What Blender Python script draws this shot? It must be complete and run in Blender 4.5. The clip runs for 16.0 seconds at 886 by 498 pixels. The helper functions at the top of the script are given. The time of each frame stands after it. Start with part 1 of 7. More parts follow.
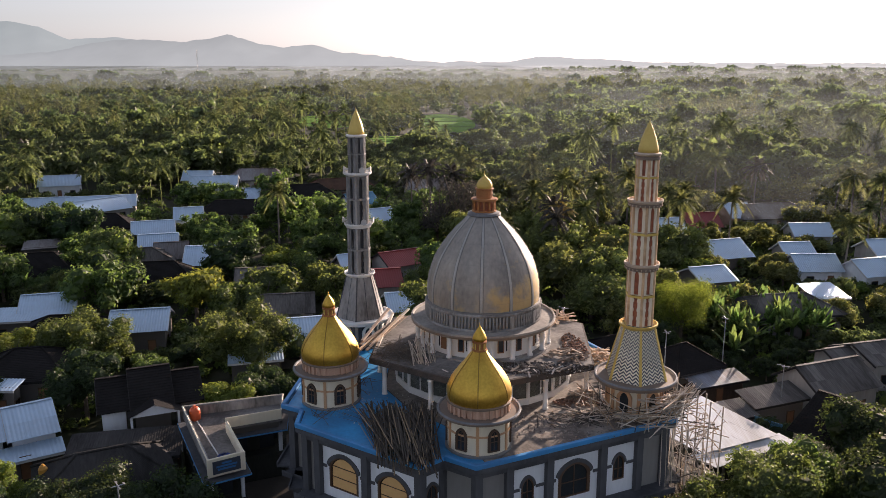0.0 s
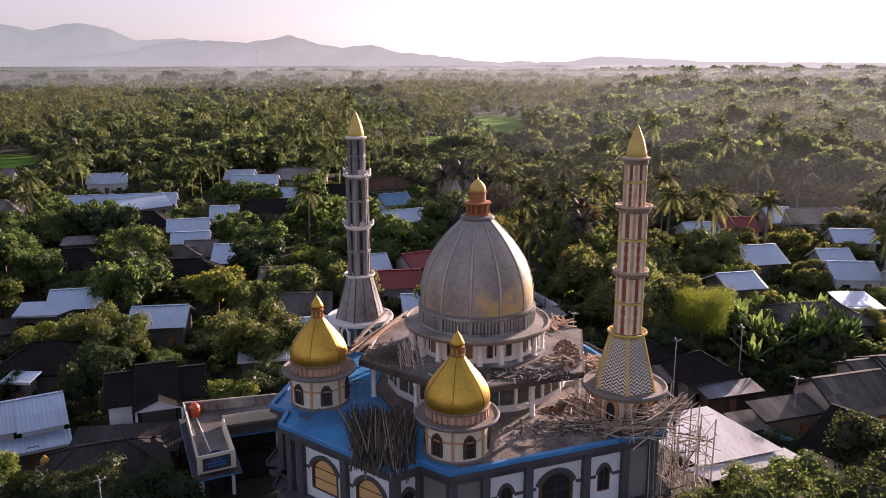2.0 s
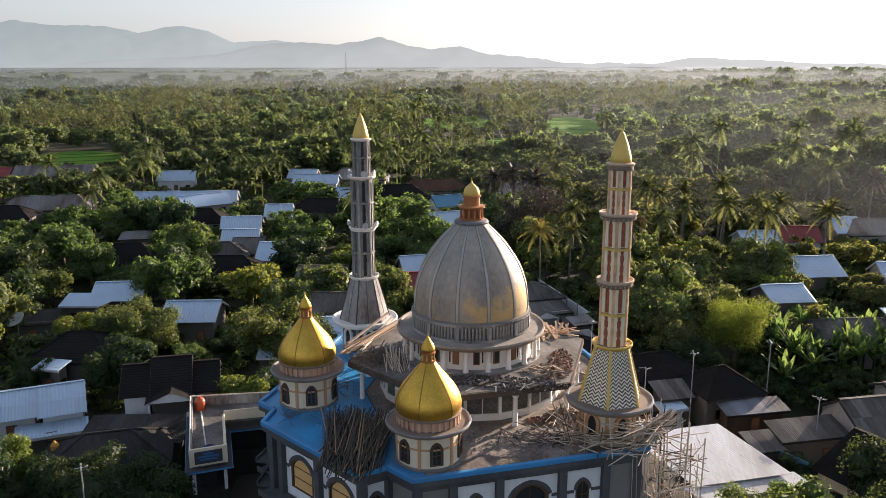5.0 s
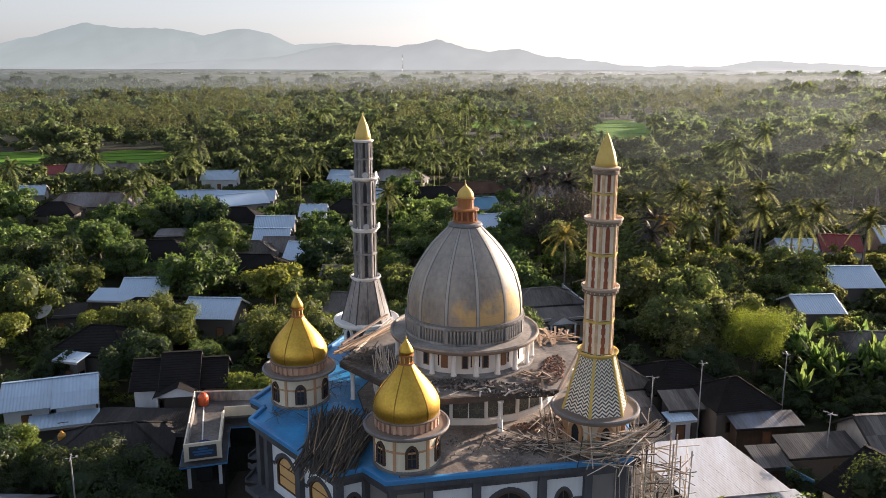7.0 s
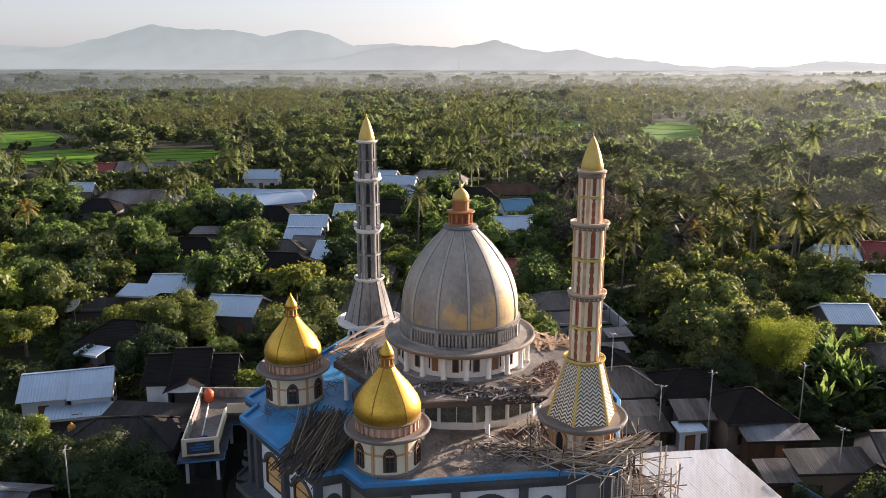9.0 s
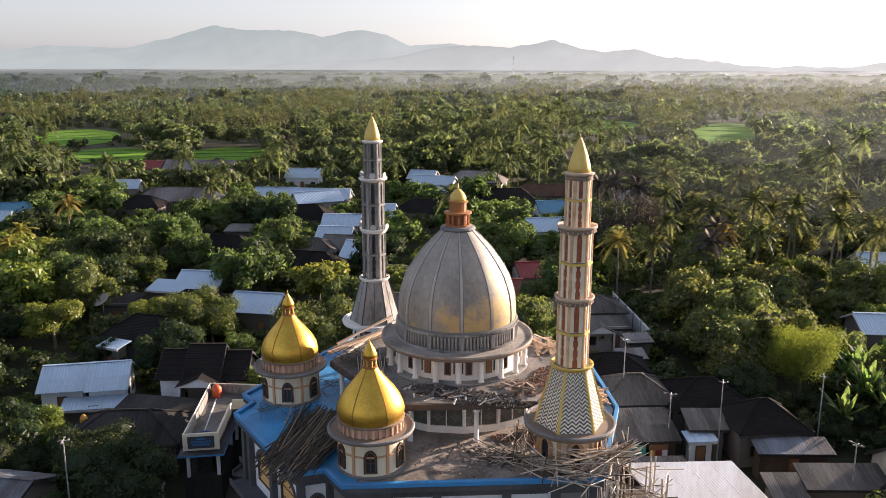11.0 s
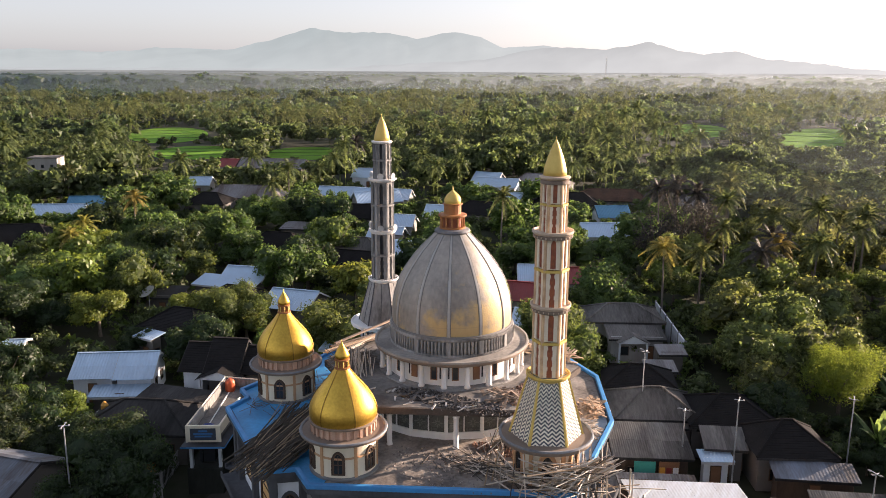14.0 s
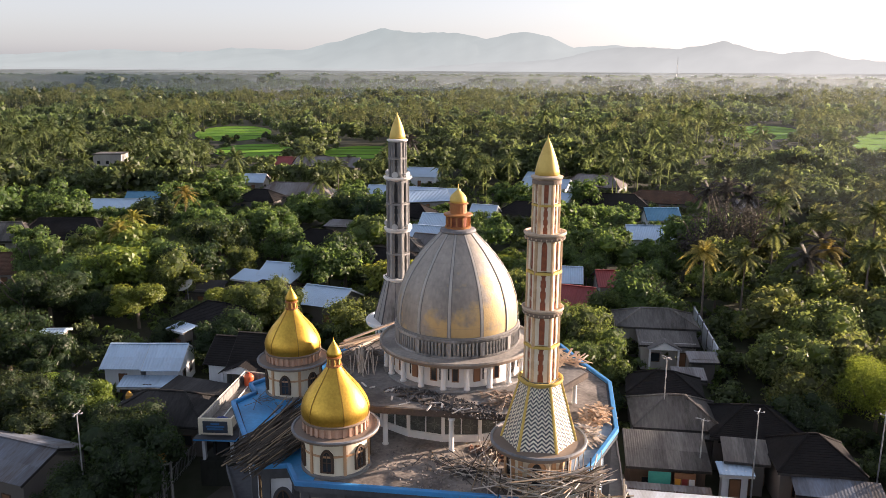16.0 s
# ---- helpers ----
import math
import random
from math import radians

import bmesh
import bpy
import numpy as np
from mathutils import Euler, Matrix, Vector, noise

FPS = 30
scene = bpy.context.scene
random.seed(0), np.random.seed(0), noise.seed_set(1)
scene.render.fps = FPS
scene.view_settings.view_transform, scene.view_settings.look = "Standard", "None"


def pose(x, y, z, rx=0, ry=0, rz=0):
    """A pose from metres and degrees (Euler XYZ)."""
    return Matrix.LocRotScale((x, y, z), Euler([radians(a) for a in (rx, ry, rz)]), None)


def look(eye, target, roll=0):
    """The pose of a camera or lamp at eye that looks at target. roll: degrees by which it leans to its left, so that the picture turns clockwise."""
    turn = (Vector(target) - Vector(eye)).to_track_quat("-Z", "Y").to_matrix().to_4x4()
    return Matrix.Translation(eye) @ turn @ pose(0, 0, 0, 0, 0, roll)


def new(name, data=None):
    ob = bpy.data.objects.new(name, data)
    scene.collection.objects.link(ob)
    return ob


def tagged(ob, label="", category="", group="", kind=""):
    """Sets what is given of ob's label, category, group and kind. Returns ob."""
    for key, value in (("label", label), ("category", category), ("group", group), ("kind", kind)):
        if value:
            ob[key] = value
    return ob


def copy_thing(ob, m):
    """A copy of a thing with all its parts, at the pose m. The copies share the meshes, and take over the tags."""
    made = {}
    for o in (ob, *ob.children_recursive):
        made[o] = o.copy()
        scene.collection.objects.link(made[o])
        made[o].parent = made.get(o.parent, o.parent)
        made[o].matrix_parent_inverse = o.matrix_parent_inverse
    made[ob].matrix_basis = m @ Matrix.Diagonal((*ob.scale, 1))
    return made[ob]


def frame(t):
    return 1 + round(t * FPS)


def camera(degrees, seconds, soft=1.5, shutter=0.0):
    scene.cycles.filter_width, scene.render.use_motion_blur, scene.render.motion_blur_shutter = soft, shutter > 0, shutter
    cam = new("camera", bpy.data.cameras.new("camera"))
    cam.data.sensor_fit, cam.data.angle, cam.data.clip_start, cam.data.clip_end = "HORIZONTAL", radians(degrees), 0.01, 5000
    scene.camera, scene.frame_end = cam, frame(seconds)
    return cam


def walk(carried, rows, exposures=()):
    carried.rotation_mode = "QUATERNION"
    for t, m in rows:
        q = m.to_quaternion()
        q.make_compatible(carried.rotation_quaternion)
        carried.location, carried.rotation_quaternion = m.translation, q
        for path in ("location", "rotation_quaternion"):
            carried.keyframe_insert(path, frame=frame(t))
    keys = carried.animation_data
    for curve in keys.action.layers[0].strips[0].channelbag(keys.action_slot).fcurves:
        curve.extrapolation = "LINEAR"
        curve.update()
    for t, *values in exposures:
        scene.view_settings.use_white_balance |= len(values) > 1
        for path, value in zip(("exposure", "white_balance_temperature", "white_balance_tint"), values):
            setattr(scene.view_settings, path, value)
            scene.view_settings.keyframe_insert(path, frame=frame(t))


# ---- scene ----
import itertools

cam = camera(57.7, 16.0, soft=0.8)
PATH = [
    (0, (-1.048, -0.734, 33.131), (-1.017, 1.215, 32.682), 0.0),
    (0.5, (0.181, -0.665, 33.19), (0.175, 1.284, 32.741), -0.0),
    (1, (1.32, -0.525, 33.225), (1.282, 1.423, 32.774), -0.1),
    (1.5, (2.497, -0.377, 33.248), (2.424, 1.571, 32.799), 0.0),
    (2, (3.662, -0.24, 33.282), (3.554, 1.706, 32.833), -0.1),
    (2.5, (4.811, -0.014, 33.311), (4.67, 1.93, 32.863), 0.0),
    (3, (5.976, 0.221, 33.337), (5.797, 2.162, 32.888), -0.0),
    (3.5, (7.086, 0.486, 33.345), (6.874, 2.424, 32.897), 0.1),
    (4, (8.151, 0.648, 33.35), (7.904, 2.582, 32.903), 0.0),
    (6.5, (13.619, 1.931, 33.297), (13.2, 3.836, 32.855), 0.1),
    (7, (14.692, 2.217, 33.294), (14.24, 4.115, 32.854), 0.1),
    (7.5, (15.669, 2.601, 33.3), (15.186, 4.491, 32.86), 0.1),
    (8, (16.683, 2.993, 33.311), (16.167, 4.875, 32.871), 0.1),
    (8.5, (17.724, 3.386, 33.315), (17.173, 5.258, 32.876), 0.1),
    (9, (18.765, 3.807, 33.322), (18.181, 5.669, 32.883), 0.1),
    (11.5, (23.431, 6.126, 33.32), (22.688, 7.93, 32.881), 0.2),
    (12, (24.401, 6.709, 33.31), (23.625, 8.499, 32.871), 0.3),
    (12.5, (25.41, 7.333, 33.301), (24.599, 9.108, 32.863), 0.3),
    (13, (26.44, 7.887, 33.267), (25.597, 9.647, 32.83), 0.3),
    (13.5, (27.442, 8.466, 33.241), (26.566, 10.21, 32.805), 0.3),
    (14, (28.27, 9.111, 33.214), (27.358, 10.837, 32.779), 0.3),
    (14.5, (29.064, 9.794, 33.197), (28.115, 11.5, 32.762), 0.4),
    (15, (29.927, 10.493, 33.147), (28.941, 12.178, 32.712), 0.5),
    (15.5, (30.782, 11.176, 33.108), (29.759, 12.839, 32.673), 0.5),
    (16, (31.645, 11.789, 33.077), (30.591, 13.432, 32.641), 0.3),
]
# stops, kelvin and tint: the view turns rosy for two seconds while the sun grazes the lens
EXPOSURE = [(0.0, 0.86, 6450, 23), (0.8, 0.88, 6450, 26), (1.5, 0.91, 6500, 31), (2.2, 0.92, 6540, 40), (3.0, 0.91, 6490, 34), (3.5, 0.96, 6450, 28), (4.2, 1.01, 6400, 18), (9.0, 1.16, 6500, 21), (16.0, 1.34, 6650, 22)]
walk(cam, [(t, look(eye, target, roll)) for t, eye, target, roll in PATH], EXPOSURE)

# ---- light ----
SUN_AZ, SUN_EL = 36.0, 11.5   # degrees to the right of +y, degrees up
world = bpy.data.worlds.new("world")
scene.world = world
world.use_nodes = True
wn = world.node_tree.nodes
sky = wn.new("ShaderNodeTexSky")
sky.sky_type, sky.sun_disc = "NISHITA", False
sky.sun_elevation, sky.sun_rotation = radians(SUN_EL), radians(SUN_AZ)
sky.altitude, sky.air_density, sky.dust_density, sky.ozone_density = 50, 1.0, 1.2, 1.5
wn["Background"].inputs["Strength"].default_value = 0.078
soft = wn.new("ShaderNodeHueSaturation")   # moist air: the sky is nearly white
soft.inputs["Saturation"].default_value = 0.42
world.node_tree.links.new(sky.outputs[0], soft.inputs["Color"])
air = wn.new("ShaderNodeVectorMath")   # even bluish glow of the haze all round
air.operation = "ADD"
air.inputs[1].default_value = (0.50, 0.75, 1.06)
world.node_tree.links.new(soft.outputs[0], air.inputs[0])
world.node_tree.links.new(air.outputs[0], wn["Background"].inputs["Color"])
sun = new("sun", bpy.data.lights.new("sun", "SUN"))
sun.data.energy, sun.data.angle, sun.data.color = 6.4, radians(0.6), (1.0, 0.83, 0.64)
sd = Vector((math.sin(radians(SUN_AZ)) * math.cos(radians(SUN_EL)), math.cos(radians(SUN_AZ)) * math.cos(radians(SUN_EL)), math.sin(radians(SUN_EL))))
sun.matrix_world = look(sd * 200, (0, 0, 0))


# ---- materials ----
def mat(name, col, rough=0.8, metal=0.0, dark=None, scale=1.0, amount=0.5, bump=0.0, bump_scale=20.0, island=0.0, obj=0.0, streak=0.0, spec=0.5, run=0.0):
    """Principled surface: a base colour broken by stains at two scales, relief, and piece-to-piece change."""
    m = bpy.data.materials.new(name)
    m.use_nodes = True
    n, l = m.node_tree.nodes, m.node_tree.links
    b = n["Principled BSDF"]
    b.inputs["Metallic"].default_value = metal
    b.inputs["Specular IOR Level"].default_value = spec
    dark = dark or tuple(c * 0.55 for c in col)
    co = n.new("ShaderNodeTexCoord")
    vec = co.outputs["Object"]
    if streak or run:   # streak: marks drawn out downwards; run: drawn out down a roof slope
        mp = n.new("ShaderNodeMapping")
        mp.inputs["Scale"].default_value = (1, 1 / run, 1 / run) if run else (1, 1, 1 / streak)
        l.new(vec, mp.inputs["Vector"])
        vec = mp.outputs[0]
    big, small = n.new("ShaderNodeTexNoise"), n.new("ShaderNodeTexNoise")
    big.inputs["Scale"].default_value, big.inputs["Detail"].default_value = scale * 0.35, 6
    small.inputs["Scale"].default_value, small.inputs["Detail"].default_value = scale * 4.0, 5
    for t in (big, small):
        l.new(vec, t.inputs["Vector"])
    add = n.new("ShaderNodeMath")
    add.operation = "MULTIPLY_ADD"
    add.inputs[1].default_value = 0.45
    l.new(small.outputs[0], add.inputs[0])
    l.new(big.outputs[0], add.inputs[2])
    ramp = n.new("ShaderNodeMapRange")
    ramp.inputs[1].default_value, ramp.inputs[2].default_value = 0.52, 0.92
    ramp.inputs[3].default_value, ramp.inputs[4].default_value = 0.0, amount
    l.new(add.outputs[0], ramp.inputs[0])
    mix = n.new("ShaderNodeMix")
    mix.data_type = "RGBA"
    mix.inputs[6].default_value, mix.inputs[7].default_value = (*col, 1), (*dark, 1)
    l.new(ramp.outputs[0], mix.inputs[0])
    out = mix.outputs[2]
    for on, node, sock in ((obj, "ShaderNodeObjectInfo", "Random"), (island, "ShaderNodeNewGeometry", "Random Per Island")):
        if on:
            src, hsv, mr = n.new(node), n.new("ShaderNodeHueSaturation"), n.new("ShaderNodeMapRange")
            mr.inputs[3].default_value, mr.inputs[4].default_value = 1 - on, 1 + on
            l.new(src.outputs[sock], mr.inputs[0])
            l.new(mr.outputs[0], hsv.inputs["Value"])
            l.new(out, hsv.inputs["Color"])
            out = hsv.outputs[0]
    l.new(out, b.inputs["Base Color"])
    rr = n.new("ShaderNodeMapRange")
    rr.inputs[3].default_value, rr.inputs[4].default_value = max(0.05, rough - 0.1), min(1, rough + 0.12)
    l.new(add.outputs[0], rr.inputs[0])
    l.new(rr.outputs[0], b.inputs["Roughness"])
    if bump:
        bn, bt = n.new("ShaderNodeBump"), n.new("ShaderNodeTexNoise")
        bt.inputs["Scale"].default_value, bt.inputs["Detail"].default_value = bump_scale, 4
        l.new(co.outputs["Object"], bt.inputs["Vector"])
        bn.inputs["Strength"].default_value, bn.inputs["Distance"].default_value = bump, 0.05
        l.new(bt.outputs[0], bn.inputs["Height"])
        l.new(bn.outputs[0], b.inputs["Normal"])
    return m


def leaf_mat(name, col, glow, vary=0.4, trans=0.33, island=True):
    """Leaves: reflect on the lit side, shine through when the sun is behind."""
    m = bpy.data.materials.new(name)
    m.use_nodes = True
    n, l = m.node_tree.nodes, m.node_tree.links
    n.remove(n["Principled BSDF"])
    dif, tra, glo = n.new("ShaderNodeBsdfDiffuse"), n.new("ShaderNodeBsdfTranslucent"), n.new("ShaderNodeBsdfGlossy")
    info, geo = n.new("ShaderNodeObjectInfo"), n.new("ShaderNodeNewGeometry")
    mr, mr2 = n.new("ShaderNodeMapRange"), n.new("ShaderNodeMapRange")
    mr.inputs[3].default_value, mr.inputs[4].default_value = 1 - vary, 1 + vary
    l.new(geo.outputs["Random Per Island"], mr.inputs[0])
    mr2.inputs[3].default_value, mr2.inputs[4].default_value = 0.475, 0.52
    l.new(info.outputs["Random"], mr2.inputs[0])
    for c, s in ((col, dif), (glow, tra)):
        h = n.new("ShaderNodeHueSaturation")
        h.inputs["Color"].default_value = (*c, 1)
        l.new(mr.outputs[0], h.inputs["Value"])
        l.new(mr2.outputs[0], h.inputs["Hue"])
        l.new(h.outputs[0], s.inputs["Color"])
    glo.inputs["Roughness"].default_value = 0.45
    glo.inputs["Color"].default_value = (0.6, 0.6, 0.55, 1)
    a, b = n.new("ShaderNodeMixShader"), n.new("ShaderNodeMixShader")
    a.inputs[0].default_value, b.inputs[0].default_value = trans, 0.03
    l.new(dif.outputs[0], a.inputs[1])
    l.new(tra.outputs[0], a.inputs[2])
    l.new(a.outputs[0], b.inputs[1])
    l.new(glo.outputs[0], b.inputs[2])
    l.new(b.outputs[0], n["Material Output"].inputs["Surface"])
    return m


GOLD = mat("gold_leafed_sheet", (0.74, 0.47, 0.075), 0.36, 0.85, (0.44, 0.25, 0.04), 1.6, 0.85, 0.18, 9)
GOLD_SEAM = mat("gold_seam", (0.36, 0.22, 0.04), 0.45, 0.7, scale=2)
GOLD_PAINT = mat("gold_paint", (0.72, 0.52, 0.14), 0.5, 0.2, (0.5, 0.32, 0.07), 2, 0.5)
CONCRETE = mat("bare_concrete", (0.37, 0.36, 0.345), 0.88, 0, (0.09, 0.085, 0.08), 1.1, 0.95, 0.35, 14, streak=3)
# near black: the dimness under the annex slab put into the colour
NEAR_BLACK = mat("near_black_concrete", (0.04, 0.042, 0.036), 0.95, 0, (0.02, 0.022, 0.018), 1.2, 0.8, 0.4, 10, streak=3, spec=0.15)
CONCRETE_DARK = mat("weathered_concrete", (0.105, 0.108, 0.115), 0.9, 0, (0.05, 0.053, 0.06), 0.8, 0.8, 0.35, 12, streak=3, spec=0.2)


def dome_skin():
    """Grey sheet with old gilding that survives in patches, most of it low down, and soldered cross joints. Extra gold
    eastwards is sun glint put into the colour.
    """
    m = mat("grey_dome_sheet", (0.43, 0.385, 0.33), 0.52, 0.3, (0.23, 0.215, 0.195), 1.0, 1.0, 0.3, 7, obj=0.10, streak=2)
    n, l = m.node_tree.nodes, m.node_tree.links
    b = n["Principled BSDF"]
    base = b.inputs["Base Color"].links[0].from_socket
    co, sep = n.new("ShaderNodeTexCoord"), n.new("ShaderNodeSeparateXYZ")
    l.new(co.outputs["Object"], sep.inputs[0])
    patch, fine = n.new("ShaderNodeTexNoise"), n.new("ShaderNodeTexNoise")
    patch.inputs["Scale"].default_value, patch.inputs["Detail"].default_value = 0.62, 3
    fine.inputs["Scale"].default_value, fine.inputs["Detail"].default_value = 4.5, 5
    for t in (patch, fine):
        l.new(co.outputs["Object"], t.inputs["Vector"])
    low = n.new("ShaderNodeMapRange")
    low.inputs[1].default_value, low.inputs[2].default_value, low.inputs[3].default_value, low.inputs[4].default_value = 3.4, 8.0, 0.17, -0.2
    l.new(sep.outputs["Z"], low.inputs[0])
    def math_node(op, a, b2):
        q = n.new("ShaderNodeMath")
        q.operation = op
        for k, v in enumerate((a, b2)):
            if isinstance(v, (int, float)):
                q.inputs[k].default_value = v
            else:
                l.new(v, q.inputs[k])
        return q.outputs[0]
    side = n.new("ShaderNodeMapRange")   # more gold towards the east: warm sun glint painted in
    side.inputs[1].default_value, side.inputs[2].default_value, side.inputs[3].default_value, side.inputs[4].default_value = -1.0, 4.0, -0.05, 0.26
    l.new(sep.outputs["X"], side.inputs[0])
    w = math_node("ADD", math_node("ADD", math_node("ADD", patch.outputs[0], side.outputs[0]), low.outputs[0]), math_node("MULTIPLY", fine.outputs[0], 0.22))
    f = n.new("ShaderNodeMapRange")
    f.inputs[1].default_value, f.inputs[2].default_value, f.inputs[4].default_value = 0.70, 0.88, 0.7
    l.new(w, f.inputs[0])
    gilt_glint = n.new("ShaderNodeMix")
    gilt_glint.data_type = "RGBA"
    gilt_glint.inputs[7].default_value = (0.62, 0.43, 0.17, 1)
    l.new(f.outputs[0], gilt_glint.inputs[0])
    l.new(base, gilt_glint.inputs[6])
    # joints between sheets
    j = math_node("LESS_THAN", math_node("FRACT", math_node("MULTIPLY", sep.outputs["Z"], 0.74), 0.0), 0.028)
    seam = n.new("ShaderNodeMix")
    seam.data_type = "RGBA"
    seam.inputs[7].default_value = (0.19, 0.18, 0.17, 1)
    l.new(math_node("MULTIPLY", j, 0.22), seam.inputs[0])
    l.new(gilt_glint.outputs[2], seam.inputs[6])
    l.new(seam.outputs[2], b.inputs["Base Color"])
    return m


DOME_SKIN = dome_skin()
RIB_PALE = mat("dome_rib_cement", (0.46, 0.445, 0.415), 0.8, 0, (0.26, 0.25, 0.235), 2, 0.8, streak=3)
DOME_RIB = mat("dome_rib", (0.20, 0.195, 0.185), 0.8, 0, (0.14, 0.135, 0.13), 2, 0.8)
WHITE = mat("white_paint", (0.82, 0.80, 0.76), 0.6, 0, (0.60, 0.57, 0.53), 1.0, 0.5, streak=4)
CREAM = mat("cream_paint", (0.79, 0.715, 0.55), 0.6, 0, (0.56, 0.47, 0.34), 0.9, 0.5, streak=4)
TAN = mat("tan_paint", (0.56, 0.33, 0.17), 0.6, 0, (0.38, 0.2, 0.10), 2, 0.6)
POST = mat("marbled_post", (0.72, 0.50, 0.29), 0.55, 0, (0.42, 0.24, 0.13), 5, 0.8, obj=0.1)
IVORY = mat("ivory_stone", (0.84, 0.745, 0.58), 0.55, 0, (0.66, 0.54, 0.38), 3, 0.7)
ROSE = mat("rose_stone", (0.55, 0.36, 0.26), 0.65, 0, (0.36, 0.21, 0.14), 3, 0.7, obj=0.15)
BRICKRED = mat("dark_red_tile", (0.42, 0.125, 0.05), 0.5, 0, (0.16, 0.05, 0.03), 5, 0.9)
GALLERY = mat("pinkish_gallery_stone", (0.62, 0.49, 0.37), 0.65, 0, (0.34, 0.24, 0.17), 2, 0.6)
PANE_GREY = mat("dusty_window_glass", (0.11, 0.115, 0.10), 0.22, 0, (0.05, 0.05, 0.045), 1.5, 0.7)
ORANGE = mat("burnt_orange_paint", (0.42, 0.175, 0.055), 0.5, 0, (0.25, 0.09, 0.03), 2, 0.7)
PLATE = mat("ledge_lead_grey", (0.235, 0.235, 0.245), 0.7, 0, (0.10, 0.098, 0.10), 1.6, 0.85)
RIM = mat("ledge_rim_brown", (0.24, 0.18, 0.135), 0.7, scale=2)
BLUE = mat("blue_waterproofing", (0.02, 0.30, 0.62), 0.42, 0, (0.03, 0.14, 0.30), 1.1, 0.7, 0.35, 4)
BLUE_EDGE = mat("blue_coping", (0.04, 0.28, 0.60), 0.45, 0, (0.05, 0.14, 0.3), 1.2, 0.6)
DECK = mat("dusty_concrete_deck", (0.37, 0.325, 0.28), 0.9, 0, (0.115, 0.098, 0.086), 1.1, 0.95, 0.5, 6, spec=0.2)
DECK_DARK = mat("sooty_shaded_concrete_deck", (0.27, 0.25, 0.23), 0.9, 0, (0.08, 0.075, 0.07), 0.9, 0.9, 0.5, 6, spec=0.2)
BLUE_DUSTY = mat("dust_covered_blue_coating", (0.36, 0.42, 0.47), 0.8, 0, (0.14, 0.24, 0.34), 0.9, 0.8, 0.3, 6)
WALLBLUE = mat("pale_blue_white_render", (0.76, 0.79, 0.82), 0.75, 0, (0.50, 0.53, 0.56), 0.9, 0.6, streak=4)
WALLGREY = mat("grey_render", (0.24, 0.235, 0.225), 0.85, 0, (0.18, 0.17, 0.16), 0.9, 0.7, 0.3, 12, streak=4, spec=0.2)
CANE = mat("pale_dry_cane", (0.54, 0.475, 0.40), 0.65, 0, (0.32, 0.26, 0.20), 2, 0.6, obj=0.35)
BAMBOO = mat("dry_bamboo", (0.42, 0.30, 0.18), 0.65, 0, (0.2, 0.15, 0.10), 2, 0.6, obj=0.2, island=0.45)
BAMBOO_GREY = mat("grey_bamboo", (0.115, 0.095, 0.075), 0.7, 0, (0.05, 0.045, 0.04), 2, 0.6, obj=0.2, island=0.5, spec=0.2)
TIMBER = mat("raw_plank", (0.46, 0.34, 0.23), 0.7, 0, (0.3, 0.18, 0.10), 2, 0.6, island=0.35)
TIMBER_GREY = mat("weathered_plank", (0.30, 0.22, 0.16), 0.8, 0, (0.13, 0.10, 0.08), 2, 0.7, obj=0.35)
FORMWORK = mat("stained_formwork", (0.135, 0.105, 0.085), 0.85, 0, (0.05, 0.045, 0.042), 1.4, 0.9, 0.3, 10, spec=0.2)
# lighter than PLATE: sunlight on the dome ledge put into the colour
LEDGE_TAN = mat("sunlit_cement_ledge", (0.40, 0.365, 0.315), 0.8, 0, (0.17, 0.15, 0.135), 1.2, 0.85, 0.2, 10)
RUBBLE = mat("rubble", (0.32, 0.28, 0.25), 0.9, 0, (0.12, 0.10, 0.09), 2, 0.8, island=0.5)
GLASS = mat("dark_window_glass", (0.03, 0.035, 0.04), 0.12, 0.0, scale=1, spec=0.8)
ETCHED = mat("etched_glass", (0.17, 0.18, 0.15), 0.5, scale=4)
# warm light in the big windows put into the sheet's colour
AMBER = mat("amber_sheet", (0.74, 0.47, 0.20), 0.4, 0.0, (0.55, 0.31, 0.12), 1, 0.6)
FRAME = mat("dark_wood_frame", (0.10, 0.055, 0.03), 0.6, scale=3)
WALL_BROWN = mat("brown_board_wall", (0.10, 0.068, 0.048), 0.8, 0, (0.05, 0.034, 0.026), 2, 0.8, streak=4, spec=0.2)
SIGN_DARK = mat("dark_sign_ground", (0.045, 0.055, 0.075), 0.5, scale=2)
BROWNDOOR = mat("brown_shutter", (0.25, 0.12, 0.06), 0.6, 0, (0.15, 0.07, 0.03), 3, 0.6)
TIN = mat("pale_zinc_sheet", (0.47, 0.62, 0.76), 0.36, 0.45, (0.42, 0.49, 0.57), 0.6, 0.6, obj=0.08, streak=2)
TIN_HALL = mat("dusty_white_sheet", (0.58, 0.635, 0.69), 0.7, 0.0, (0.33, 0.31, 0.29), 1.2, 0.7, obj=0.04, run=6)
TIN_OLD = mat("old_zinc_sheet", (0.24, 0.235, 0.235), 0.6, 0.15, (0.10, 0.07, 0.055), 1.4, 0.9, obj=0.25, spec=0.2, run=5)
TIN_STREAK = mat("streaked_zinc", (0.165, 0.195, 0.24), 0.55, 0.25, (0.085, 0.07, 0.062), 1.8, 0.95, obj=0.18, run=5)
TIN_BLUE = mat("blue_sheet", (0.10, 0.28, 0.42), 0.45, 0.1, scale=0.8)
